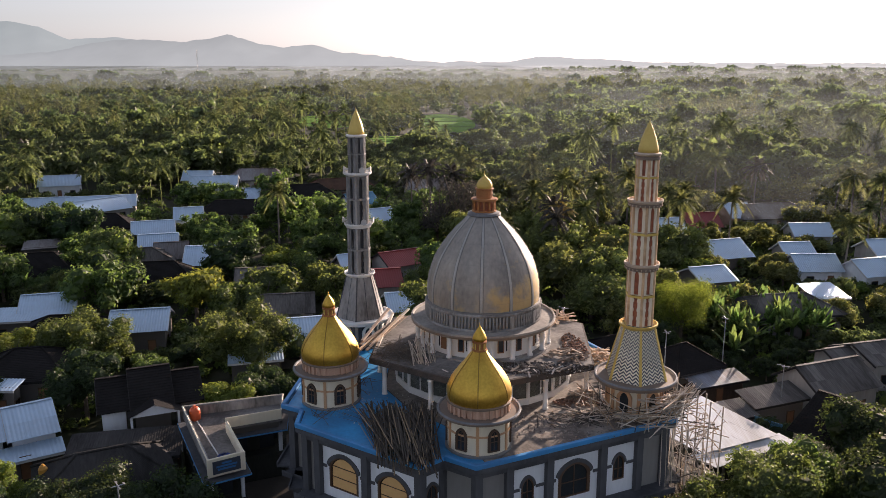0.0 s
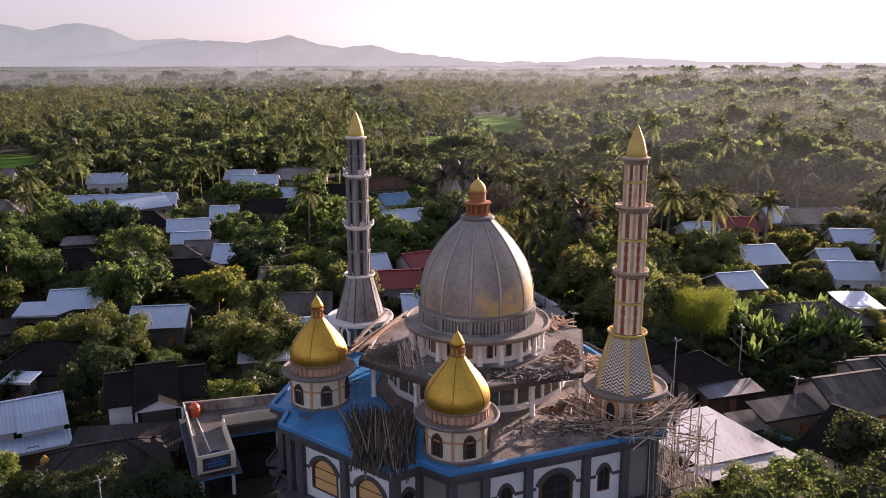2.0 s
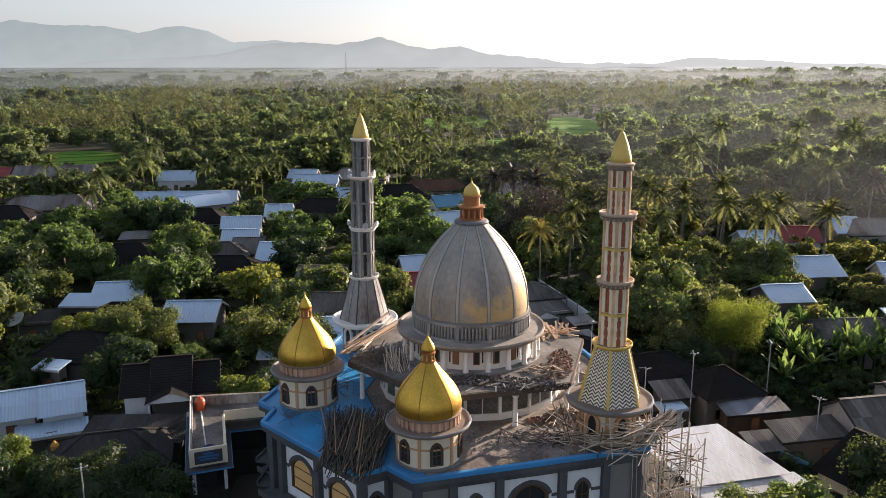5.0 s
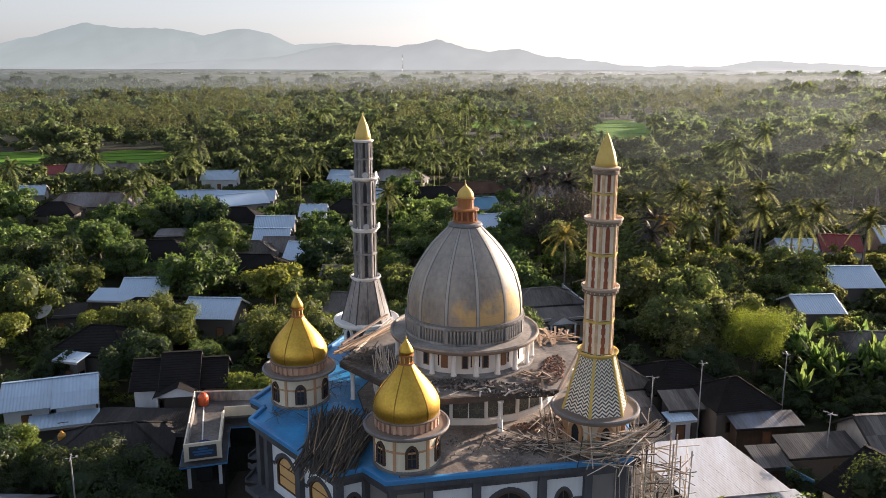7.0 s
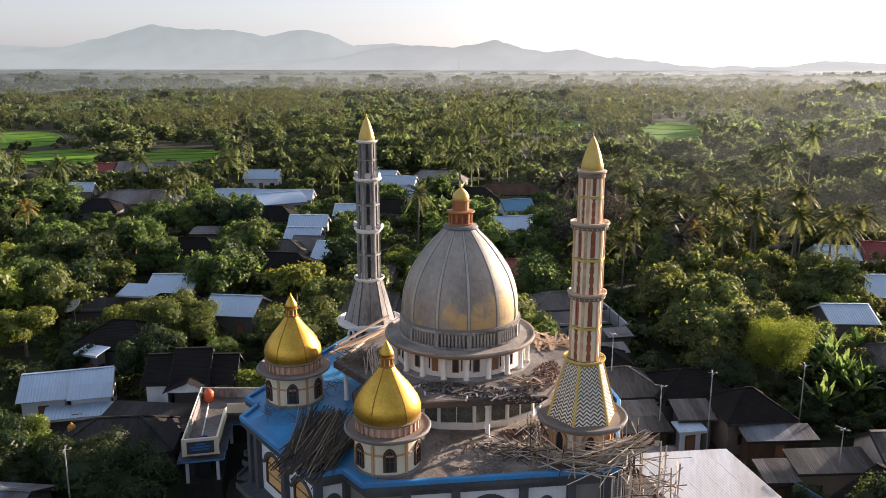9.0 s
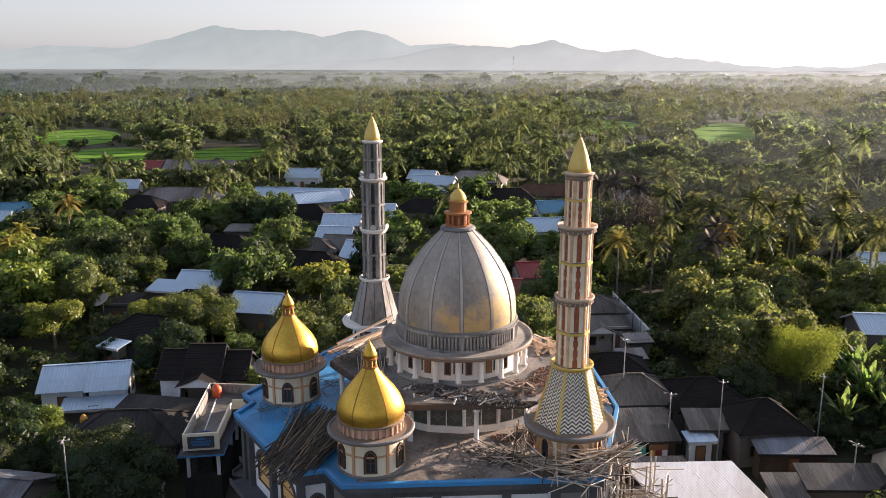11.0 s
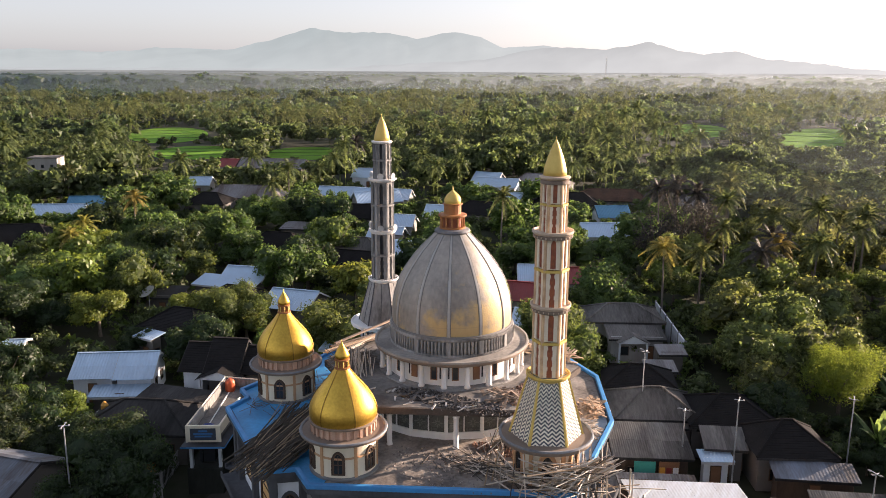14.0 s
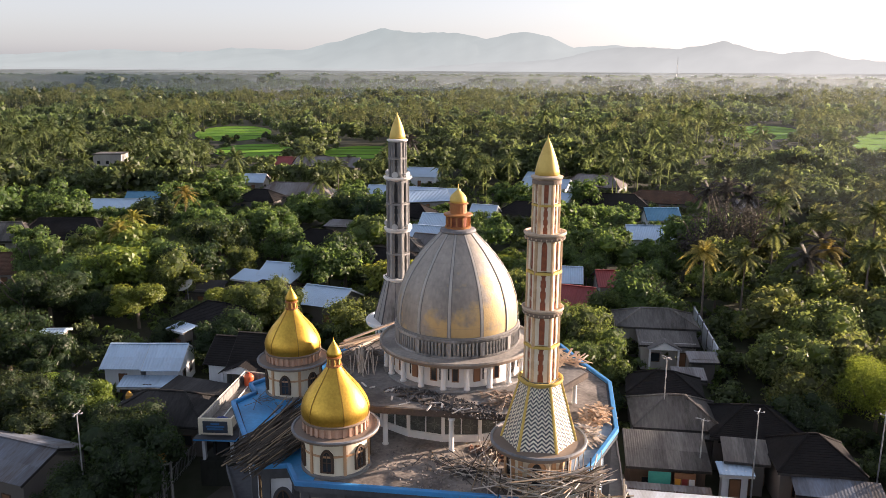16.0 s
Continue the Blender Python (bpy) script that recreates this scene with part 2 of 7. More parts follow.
TIN_RED = mat("red_sheet", (0.25, 0.035, 0.03), 0.5, 0.0, scale=0.8)
FIBRE = mat("fibre_cement_sheet", (0.17, 0.158, 0.145), 0.85, 0, (0.05, 0.046, 0.042), 1.5, 0.95, 0.3, 10, obj=0.28, spec=0.2, run=5)
# darker copy of FIBRE: shade on the western roofs put into the colour
FIBRE_DARK = mat("blackened_cement_sheet", (0.055, 0.052, 0.05), 0.85, 0, (0.02, 0.019, 0.018), 1.5, 0.9, 0.3, 10, obj=0.3, spec=0.2, run=5)
TILE = mat("dark_clay_tile", (0.022, 0.020, 0.0195), 0.9, 0, (0.012, 0.011, 0.0105), 1.2, 0.8, 0.4, 14, obj=0.2, spec=0.12)
TILE_BROWN = mat("brown_clay_tile", (0.16, 0.085, 0.055), 0.85, 0, (0.06, 0.04, 0.03), 1.2, 0.8, 0.4, 14, obj=0.2, spec=0.2)
PLASTER = mat("village_plaster", (0.40, 0.39, 0.365), 0.85, 0, (0.22, 0.205, 0.19), 0.7, 0.7, obj=0.18, streak=4, spec=0.2)
BLOCK = mat("bare_block_wall", (0.14, 0.13, 0.12), 0.9, 0, (0.13, 0.115, 0.10), 0.9, 0.7, 0.4, 8, obj=0.2, spec=0.2)
EARTH = mat("bare_earth", (0.055, 0.05, 0.034), 0.95, 0, (0.025, 0.034, 0.014), 0.22, 0.95, 0.5, 1.5, spec=0.2)
YARD = mat("packed_yard", (0.09, 0.078, 0.065), 0.95, 0, (0.06, 0.05, 0.04), 0.4, 0.8, 0.4, 4, spec=0.2)
PADDY = mat("paddy_green", (0.17, 0.33, 0.035), 0.9, 0, (0.09, 0.20, 0.03), 0.12, 0.7, 0.6, 3, spec=0.05)
BUND = mat("paddy_bund", (0.10, 0.17, 0.035), 0.95, scale=0.5)
BARK = mat("bark", (0.16, 0.125, 0.095), 0.9, 0, (0.07, 0.055, 0.04), 2, 0.8, 0.5, 10, obj=0.2)
PALM_BARK = mat("palm_bark", (0.24, 0.20, 0.165), 0.9, 0, (0.12, 0.10, 0.085), 3, 0.7, obj=0.2)
STEEL = mat("galvanised_steel", (0.45, 0.46, 0.47), 0.45, 0.7, scale=3)
PLASTIC_ORANGE = mat("orange_plastic", (0.62, 0.11, 0.035), 0.4, scale=2)
PLASTIC_YELLOW = mat("yellow_plastic", (0.58, 0.28, 0.04), 0.4, scale=2)
PLASTIC_BLUE = mat("blue_plastic", (0.03, 0.07, 0.28), 0.4, scale=2)
SIGNBLUE = mat("blue_sign_ink", (0.04, 0.17, 0.38), 0.5, scale=3)
TEAL = mat("teal_tarpaulin", (0.05, 0.36, 0.30), 0.6, scale=2)
CLOTH = mat("pale_cloth", (0.62, 0.62, 0.60), 0.9, scale=3, obj=0.25)
SHAFT = mat("stained_grey_concrete", (0.29, 0.285, 0.275), 0.88, 0, (0.07, 0.068, 0.066), 1.3, 0.95, 0.3, 12, streak=3)
ZIG_WHITE = mat("white_mosaic", (0.80, 0.74, 0.61), 0.45, 0, (0.55, 0.49, 0.38), 3, 0.6, island=0.08)
ZIG_DARK = mat("dark_mosaic", (0.085, 0.09, 0.105), 0.45, scale=3)
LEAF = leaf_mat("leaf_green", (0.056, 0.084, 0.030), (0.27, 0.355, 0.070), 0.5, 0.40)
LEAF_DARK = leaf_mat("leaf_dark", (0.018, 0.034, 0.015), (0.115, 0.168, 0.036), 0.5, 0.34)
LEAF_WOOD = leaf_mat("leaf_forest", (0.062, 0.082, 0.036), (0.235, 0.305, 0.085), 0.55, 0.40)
# LEAF lightened: the eastern grove's sunlight put into the leaf colour
LEAF_GROVE_LIT = leaf_mat("leaf_grove_lit", (0.088, 0.105, 0.038), (0.34, 0.375, 0.085), 0.55, 0.40)
LEAF_BRIGHT = leaf_mat("leaf_light_green", (0.105, 0.145, 0.03), (0.36, 0.42, 0.055))
LEAF_YELLOW = leaf_mat("leaf_yellow_green", (0.10, 0.138, 0.022), (0.34, 0.40, 0.045), 0.4, 0.40)
LEAF_PALM = leaf_mat("palm_frond", (0.075, 0.090, 0.036), (0.29, 0.32, 0.10), 0.6)
LEAF_PALM_YELLOW = leaf_mat("yellowing_frond", (0.22, 0.19, 0.05), (0.50, 0.42, 0.09), 0.35)
LEAF_DRY = leaf_mat("dry_frond", (0.066, 0.060, 0.052), (0.075, 0.066, 0.052), 0.5)
LEAF_BANANA = leaf_mat("banana_leaf", (0.055, 0.105, 0.03), (0.23, 0.34, 0.08), 0.6, 0.42)


# ---- building helpers ----
def link(name, bm, material, parent=None, label="", smooth=False):
    me = bpy.data.meshes.new(name)
    bm.normal_update()
    bm.to_mesh(me)
    bm.free()
    for mm in (material if isinstance(material, (list, tuple)) else [material]):
        me.materials.append(mm)
    if smooth:
        me.polygons.foreach_set("use_smooth", [True] * len(me.polygons))
    ob = new(name, me)
    if parent:
        ob.parent = parent
    if label:
        tagged(ob, label)
    return ob


part = link


def share(name, ob, parent, m):
    """One more piece on the same mesh."""
    o = new(name, ob.data)
    o.parent = parent
    o.matrix_basis = m
    return o


def thing(name, at, turn=0, label="", category="", group=""):
    e = new(name)
    e.empty_display_size = 0.5
    e.matrix_basis = pose(*at, 0, 0, turn)
    return tagged(e, label, category, group)


def box(bm, x, y, z, sx, sy, sz, m=None, mi=0):
    """A box with its centre in x, y and its foot at z."""
    r = bmesh.ops.create_cube(bm, size=1, matrix=(m or Matrix()) @ Matrix.Translation((x, y, z + sz / 2)) @ Matrix.Diagonal((sx, sy, sz, 1)))
    if mi:
        for f in {f for v in r["verts"] for f in v.link_faces}:
            f.material_index = mi


def lathe(bm, prof, n=32, a0=0.0, m=None, mi=0, cap=True):
    """A solid of revolution (or an n-sided one) from (radius, height) pairs."""
    m = m or Matrix()
    rings = []
    for r, z in prof:
        if r < 1e-4:
            rings.append([bm.verts.new(m @ Vector((0, 0, z)))])
        else:
            rings.append([bm.verts.new(m @ Vector((r * math.cos(radians(a0) + i * math.tau / n), r * math.sin(radians(a0) + i * math.tau / n), z))) for i in range(n)])
    for a, b in zip(rings, rings[1:]):
        for i in range(n):
            j = (i + 1) % n
            vs = [a[i % len(a)], a[j % len(a)], b[j % len(b)], b[i % len(b)]]
            u = []
            for v in vs:
                if v not in u:
                    u.append(v)
            if len(u) > 2:
                f = bm.faces.new(u)
                f.material_index = mi
    if cap:
        for ring, flip in ((rings[0], True), (rings[-1], False)):
            if len(ring) > 2:
                f = bm.faces.new(list(reversed(ring)) if flip else ring)
                f.material_index = mi


def prism(bm, pts, z0, z1, m=None, mi=0):
    m = m or Matrix()
    lo = [bm.verts.new(m @ Vector((x, y, z0))) for x, y in pts]
    hi = [bm.verts.new(m @ Vector((x, y, z1))) for x, y in pts]
    n = len(pts)
    fs = [bm.faces.new(list(reversed(lo))), bm.faces.new(hi)]
    fs += [bm.faces.new((lo[i], lo[(i + 1) % n], hi[(i + 1) % n], hi[i])) for i in range(n)]
    for f in fs:
        f.material_index = mi


def rod(bm, a, b, r=0.04, r2=None, n=5, mi=0):
    a, b = Vector(a), Vector(b)
    d = b - a
    if d.length < 1e-5:
        return
    m = Matrix.Translation(a) @ d.to_track_quat("Z", "Y").to_matrix().to_4x4()
    lathe(bm, [(r, 0), (r2 or r, d.length)], n, 0, m, mi)


def plank(bm, a, b, w=0.16, t=0.04, mi=0):
    a, b = Vector(a), Vector(b)
    d = b - a
    m = Matrix.Translation((a + b) / 2) @ d.to_track_quat("Z", "Y").to_matrix().to_4x4()
    bmesh.ops.create_cube(bm, size=1, matrix=m @ Matrix.Diagonal((w, t, d.length, 1)))


def arch_pts(w, h, n=7, pointed=True, rise=0.75):
    """Outline of an arched opening, foot in the middle at 0, 0."""
    s = h - w * rise
    pts = [(-w / 2, 0), (w / 2, 0), (w / 2, s)]
    for i in range(1, n):
        t = i / n
        pts.append((w / 2 * math.cos(t * math.pi / 2) ** (1.1 if pointed else 1), s + (h - s) * math.sin(t * math.pi / 2) ** (1.25 if pointed else 1)))
    pts.append((0, h))
    pts += [(-x, y) for x, y in reversed(pts[2:-1])]
    return pts


def slab_xz(bm, pts, y0, y1, m=None, mi=0):
    """A plate with its outline in x, z and its thickness along y."""
    prism(bm, pts, y0, y1, (m or Matrix()) @ Matrix(((1, 0, 0, 0), (0, 0, 1, 0), (0, 1, 0, 0), (0, 0, 0, 1))), mi)


def ring_xz(bm, outer, inner, y0, y1, m=None, mi=0):
    """A frame between two outlines with the same number of points."""
    m = m or Matrix()
    n = len(outer)
    g = [[bm.verts.new(m @ Vector((x, y, z))) for x, z in o] for o, y in ((outer, y0), (inner, y0), (outer, y1), (inner, y1))]
    for i in range(n):
        j = (i + 1) % n
        for a, b in ((0, 1), (1, 3), (3, 2), (2, 0)):
            f = bm.faces.new((g[a][i], g[a][j], g[b][j], g[b][i]))
            f.material_index = mi


def wall_arch(bm, W, H, w, h, sill, y0, y1, m=None, mi=0, rise=0.75):
    """A wall field W wide and H high, its foot at 0, with an arched opening through it."""
    arch = [(x, z + sill) for x, z in arch_pts(w, h, rise=rise)]
    k = len(arch)
    half = (k - 3) // 2          # points from the spring up to the crown
    spring = arch[2][1]
    right = [(-W / 2, sill), (W / 2, sill), (W / 2, spring)]
    for i in range(1, half + 1):
        t = i / half
        right.append((W / 2, spring + (H - spring) * t * 2) if t <= 0.5 else (W / 2 * (1 - (t - 0.5) * 2), H))
    right[2 + half] = (0, H)
    if half > 2:
        c = 2 + max(1, round(half * 0.5))
        right[c] = (W / 2, H)
    outer = right + [(-x, z) for x, z in reversed(right[2:-1])]
    ring_xz(bm, outer[:k], arch, y0, y1, m, mi)
    if sill > 0:
        box(bm, 0, (y0 + y1) / 2, 0, W, abs(y1 - y0), sill, m, mi)
    return arch


# ---- mosque ----
CX, CY, A0 = 2.97, 58.4, -95.5
ROOF, TERR = 9.6, 12.3


def polar(r, a, z=0.0, o=(CX, CY)):
    return Vector((o[0] + r * math.cos(radians(a)), o[1] + r * math.sin(radians(a)), z))


ROOF_PTS = [(1.62, 42.9), (15.6, 49.35), (14.7, 59.9), (11.25, 67.5), (7.5, 70.6), (4.4, 73.4), (-9.9, 67.4), (-11.55, 52.05), (-10.1, 51.15), (-10.1, 48.95), (-1.75, 43.0), (-0.25, 44.2)]


def inset(pts, d):
    out, n = [], len(pts)
    for i in range(n):
        p, q, r = (Vector(pts[(i + k) % n]) for k in (-1, 0, 1))
        n1, n2 = ((b - a).normalized() for a, b in ((p, q), (q, r)))
        n1, n2 = Vector((-n1.y, n1.x)), Vector((-n2.y, n2.x))
        b = n1 + n2
        out.append(tuple(q + b * (d / max(0.35, b.dot(n1)))))
    return out


hall = thing("mosque_hall", (CX, CY, 0), 0, "two-storey hexagonal mosque hall under construction, grey frame and pale panels", "building")
HM = Matrix.Translation((-CX, -CY, 0))
bm = bmesh.new()
prism(bm, ROOF_PTS, ROOF - 0.42, ROOF, HM)
prism(bm, inset(ROOF_PTS, 0.42), ROOF - 0.95, ROOF - 0.42, HM)
part("roof_slab", bm, CONCRETE_DARK, hall)
bm = bmesh.new()
prism(bm, inset(ROOF_PTS, 0.25), 4.55, 4.9, HM)
part("floor_slab", bm, CONCRETE_DARK, hall)
for i, p in enumerate(ROOF_PTS):
    a, b = Vector(p), Vector(ROOF_PTS[(i + 1) % len(ROOF_PTS)])
    d = (b - a).normalized()
    nrm = Vector((-d.y, d.x))
    bm = bmesh.new()
    q = [a - nrm * 0.05 - d * 0.02, b - nrm * 0.05 + d * 0.02, b + nrm * 0.24, a + nrm * 0.24]
    prism(bm, [tuple(v) for v in q], ROOF - 0.08, ROOF + 0.24, HM)
    o = part("coping", bm, BLUE_EDGE, hall)
    bv = o.modifiers.new("edge", "BEVEL")
    bv.width, bv.segments = 0.04, 2
bm = bmesh.new()
blue = [(-9.75, 67.1), (-11.2, 52.2), (-9.8, 51.3), (-9.8, 49.2), (-1.9, 43.4), (-0.3, 44.55), (1.4, 43.4), (2.2, 43.7), (0.6, 48.0), (-2.6, 51.5), (-4.6, 55.5), (-4.0, 67.0)]
prism(bm, blue, ROOF + 0.004, ROOF + 0.03, HM)
part("waterproofing", bm, BLUE, hall, "blue waterproof coating on the flat roof")
bm = bmesh.new()
dusty = [(2.25, 43.7), (15.2, 49.6), (14.3, 59.8), (10.9, 67.3), (7.3, 70.2), (-3.9, 67.0), (-4.5, 55.5), (-2.5, 51.55), (0.65, 48.05)]
prism(bm, dusty, ROOF + 0.004, ROOF + 0.022, HM)
part("deck", bm, DECK, hall, "dusty bare concrete roof deck")

bm = bmesh.new()
prism(bm, [(15.25, 49.7), (14.35, 59.75), (12.9, 63.0), (11.6, 61.0), (12.4, 55.5), (13.4, 50.0)], ROOF + 0.027, ROOF + 0.034, HM)
part("side_coating", bm, BLUE_DUSTY, hall, "dust-covered pale blue coating along the side roof")

# walls: each edge of the plan set back under the slab, cut into fields between columns
WALL = inset(ROOF_PTS, 0.75)
FIELDS = {0: "bsSsb", 1: "sSs", 2: "Ss", 3: "S", 4: "s", 5: "sSSs", 6: "sSSs", 7: "b", 8: "s", 9: "cSS", 10: "s", 11: "b"}
WIDE = {"c": 0.5, "b": 1.0, "s": 1.35, "S": 1.9}
col_bm = bmesh.new()
box(col_bm, 0, -0.08, 0, 0.5, 0.6, 4.15)
column0 = None


def put_column(m):
    global column0
    if column0 is None:
        column0 = part("column", col_bm, CONCRETE_DARK, hall)
        column0.matrix_basis = m
    else:
        share("column", column0, hall, m)


def arch_window(parent, m, w, h, sill, big, wallmat):
    """Frame, arched hood and pane (or amber sheet, coloured as if lit from behind) set in an opening."""
    rise = 0.38 if w > 1.2 else 0.75
    arch = [(x, z + sill) for x, z in arch_pts(w, h, rise=rise)]
    wide = [(x * 1.08, (z - sill) * 1.03 + sill - 0.03) for x, z in arch]
    hood = [(x * (1.42 if w < 1.2 else 1.26), (z - sill) * 1.15 + sill - 0.05) for x, z in arch]
    bm = bmesh.new()
    ring_xz(bm, wide, [(x * (0.95 if big else 0.88), (z - sill) * (0.97 if big else 0.93) + sill + (0.02 if big else 0.05)) for x, z in arch], -0.03, 0.13)
    for q in ((0.33, 0.66) if big else (0.42,)):
        box(bm, 0, 0.05, sill + h * q, w * 0.95, 0.08, 0.025 if big else 0.05)
    if not big:
        box(bm, 0, 0.05, sill, 0.05, 0.08, h * 0.95)
    win = part("window", bm, FRAME, parent, "")
    win.matrix_basis = m
    bm = bmesh.new()
    k = len(hood)
    top = [i for i, (x, z) in enumerate(arch) if z > sill + h * 0.5]
    rim = [hood[i] for i in top] + [wide[i] for i in reversed(top)]
    slab_xz(bm, rim, -0.075, 0.0)
    part("arch_hood", bm, CONCRETE_DARK, win)
    bm = bmesh.new()
    slab_xz(bm, [(x * 0.9, (z - sill) * 0.95 + sill + 0.03) for x, z in arch], 0.07, 0.09)
    part("pane", bm, AMBER if big else GLASS, win)


for e, spec in FIELDS.items():
    a, b = Vector(WALL[e]), Vector(WALL[(e + 1) % len(WALL)])
    d = b - a
    ln, ang = d.length, math.degrees(math.atan2(d.y, d.x))
    unit = ln / sum(WIDE[c] for c in spec)
    at = 0.0
    for k, c in enumerate(spec):
        w = WIDE[c] * unit
        mid = a + d.normalized() * (at + w / 2) - Vector((CX, CY))
        m = pose(mid.x, mid.y, 4.9, 0, 0, ang)
        end = a + d.normalized() * at - Vector((CX, CY))
        put_column(pose(end.x, end.y, 4.9, 0, 0, ang))
        bm = bmesh.new()
        if c in "bc" or w < 1.0:
            box(bm, 0, 0.1, 0, w - 0.5, 0.2, 3.75)
            o = part("wall_panel", bm, WALLGREY, hall)
            o.matrix_basis = m
        else:
            big = c == "S"
            ow, oh, sill = (min(2.3, w * 0.58), 2.3, 0.75) if big else (0.85, 1.75, 1.05)
            wall_arch(bm, w - 0.5, 3.75, ow, oh, sill, 0.0, 0.2, rise=0.38 if big else 0.75)
            o = part("wall_panel", bm, WALLBLUE, hall)
            o.matrix_basis = m
            arch_window(hall, m, ow, oh, sill, big and e in (9,), WALLBLUE)
            bw = (w - 0.5 - ow * (1.42 if ow < 1.2 else 1.26)) / 2
            for s in (-1, 1):
                bm = bmesh.new()
                box(bm, s * (w - 0.5 - bw) / 2, -0.03, sill + oh * 0.56, bw, 0.06, 0.2)
                o = part("band", bm, CONCRETE_DARK, hall)
                o.matrix_basis = m
            # the storey below: openings between piers
        bm = bmesh.new()
        wall_arch(bm, w - 0.5, 4.5, min(1.8, w * 0.5), 2.9, 0.25, 0.02, 0.2)
        o = part("lower_wall", bm, WALLGREY if c == "b" else WALLBLUE, hall)
        o.matrix_basis = m @ pose(0, 0, -4.85)
        at += w
    # ledge over the lower storey
    bm = bmesh.new()
    mid = (a + b) / 2 - Vector((CX, CY))
    box(bm, 0, -0.7, 0, ln + 0.2, 1.4, 0.16)
    box(bm, 0, -1.4, 0, ln + 0.2, 0.1, 0.4)
    o = part("ledge", bm, CONCRETE_DARK, hall)
    o.matrix_basis = pose(mid.x, mid.y, 4.75, 0, 0, ang)
bm = bmesh.new()
for e in range(len(WALL)):
    p = Vector(WALL[e]) - Vector((CX, CY))
    box(bm, p.x, p.y, 0, 0.55, 0.55, 4.6)
part("lower_columns", bm, CONCRETE_DARK, hall)
bm = bmesh.new()
prism(bm, inset(ROOF_PTS, 2.2), 0.02, 0.25, HM)
part("plinth", bm, CONCRETE, hall)

# upper terrace under the dome
hexa = [tuple(polar(9.35, A0 + 60 * i)[:2]) for i in range(6)]
bm = bmesh.new()
prism(bm, hexa, TERR - 0.42, TERR, HM)
part("terrace_slab", bm, FORMWORK, hall, "stained terrace slab with brown formwork on its edge")
bm = bmesh.new()
prism(bm, inset(hexa, 0.15), TERR + 0.004, TERR + 0.02, HM)
part("terrace_deck", bm, DECK_DARK, hall)
bm = bmesh.new()
lathe(bm, [(0.21, 0), (0.21, 0.1), (0.17, 0.12), (0.17, 2.05), (0.22, 2.1), (0.22, 2.2)], 10)
tc = None
for k in range(12):
    m = Matrix.Translation(polar(8.0 if k % 2 else 8.5, A0 + 5 + 30 * k, ROOF) - Vector((CX, CY, 0)))
    if tc is None:
        tc = part("terrace_column", bm, WHITE, hall, smooth=True)
        tc.matrix_basis = m
    else:
        share("terrace_column", tc, hall, m)
# curved window wall below the terrace
for k in range(18):
    a = A0 + 20 * k
    m = Matrix.Translation(polar(6.7, a, ROOF) - Vector((CX, CY, 0))) @ pose(0, 0, 0, 0, 0, a + 90)
    bm = bmesh.new()
    w = 2 * 6.7 * math.tan(radians(10))
    box(bm, 0, 0, 0.0, w, 0.16, 0.5)
    box(bm, 0, 0, 1.75, w, 0.16, 0.5)
    box(bm, -w / 2, 0, 0.5, 0.22, 0.18, 1.25)
    box(bm, 0, 0, 0.5, 0.07, 0.1, 1.25)
    o = part("window_wall", bm, WHITE, hall)
    o.matrix_basis = m
    bm = bmesh.new()
    box(bm, 0, 0.04, 0.5, w - 0.2, 0.03, 1.25)
    part("pane", bm, PANE_GREY, o)
    for sx in (-1, 1):
        bm = bmesh.new()
        for q in range(8):
            r2 = 0.42 if q % 2 == 0 else 0.27
            c2, s2 = math.cos(q * math.pi / 4), math.sin(q * math.pi / 4)
            prof = [(0.05 * c2, 0.05 * s2), (r2 * 0.6 * c2 + 0.05 * s2, r2 * 0.6 * s2 - 0.05 * c2), (r2 * c2, r2 * s2), (r2 * 0.6 * c2 - 0.05 * s2, r2 * 0.6 * s2 + 0.05 * c2)]
            slab_xz(bm, [(sx * w / 4 + x, 1.12 + z) for x, z in prof], 0.012, 0.022)
        part("etched_flower", bm, ETCHED, o, "pale flower etched on the glass")


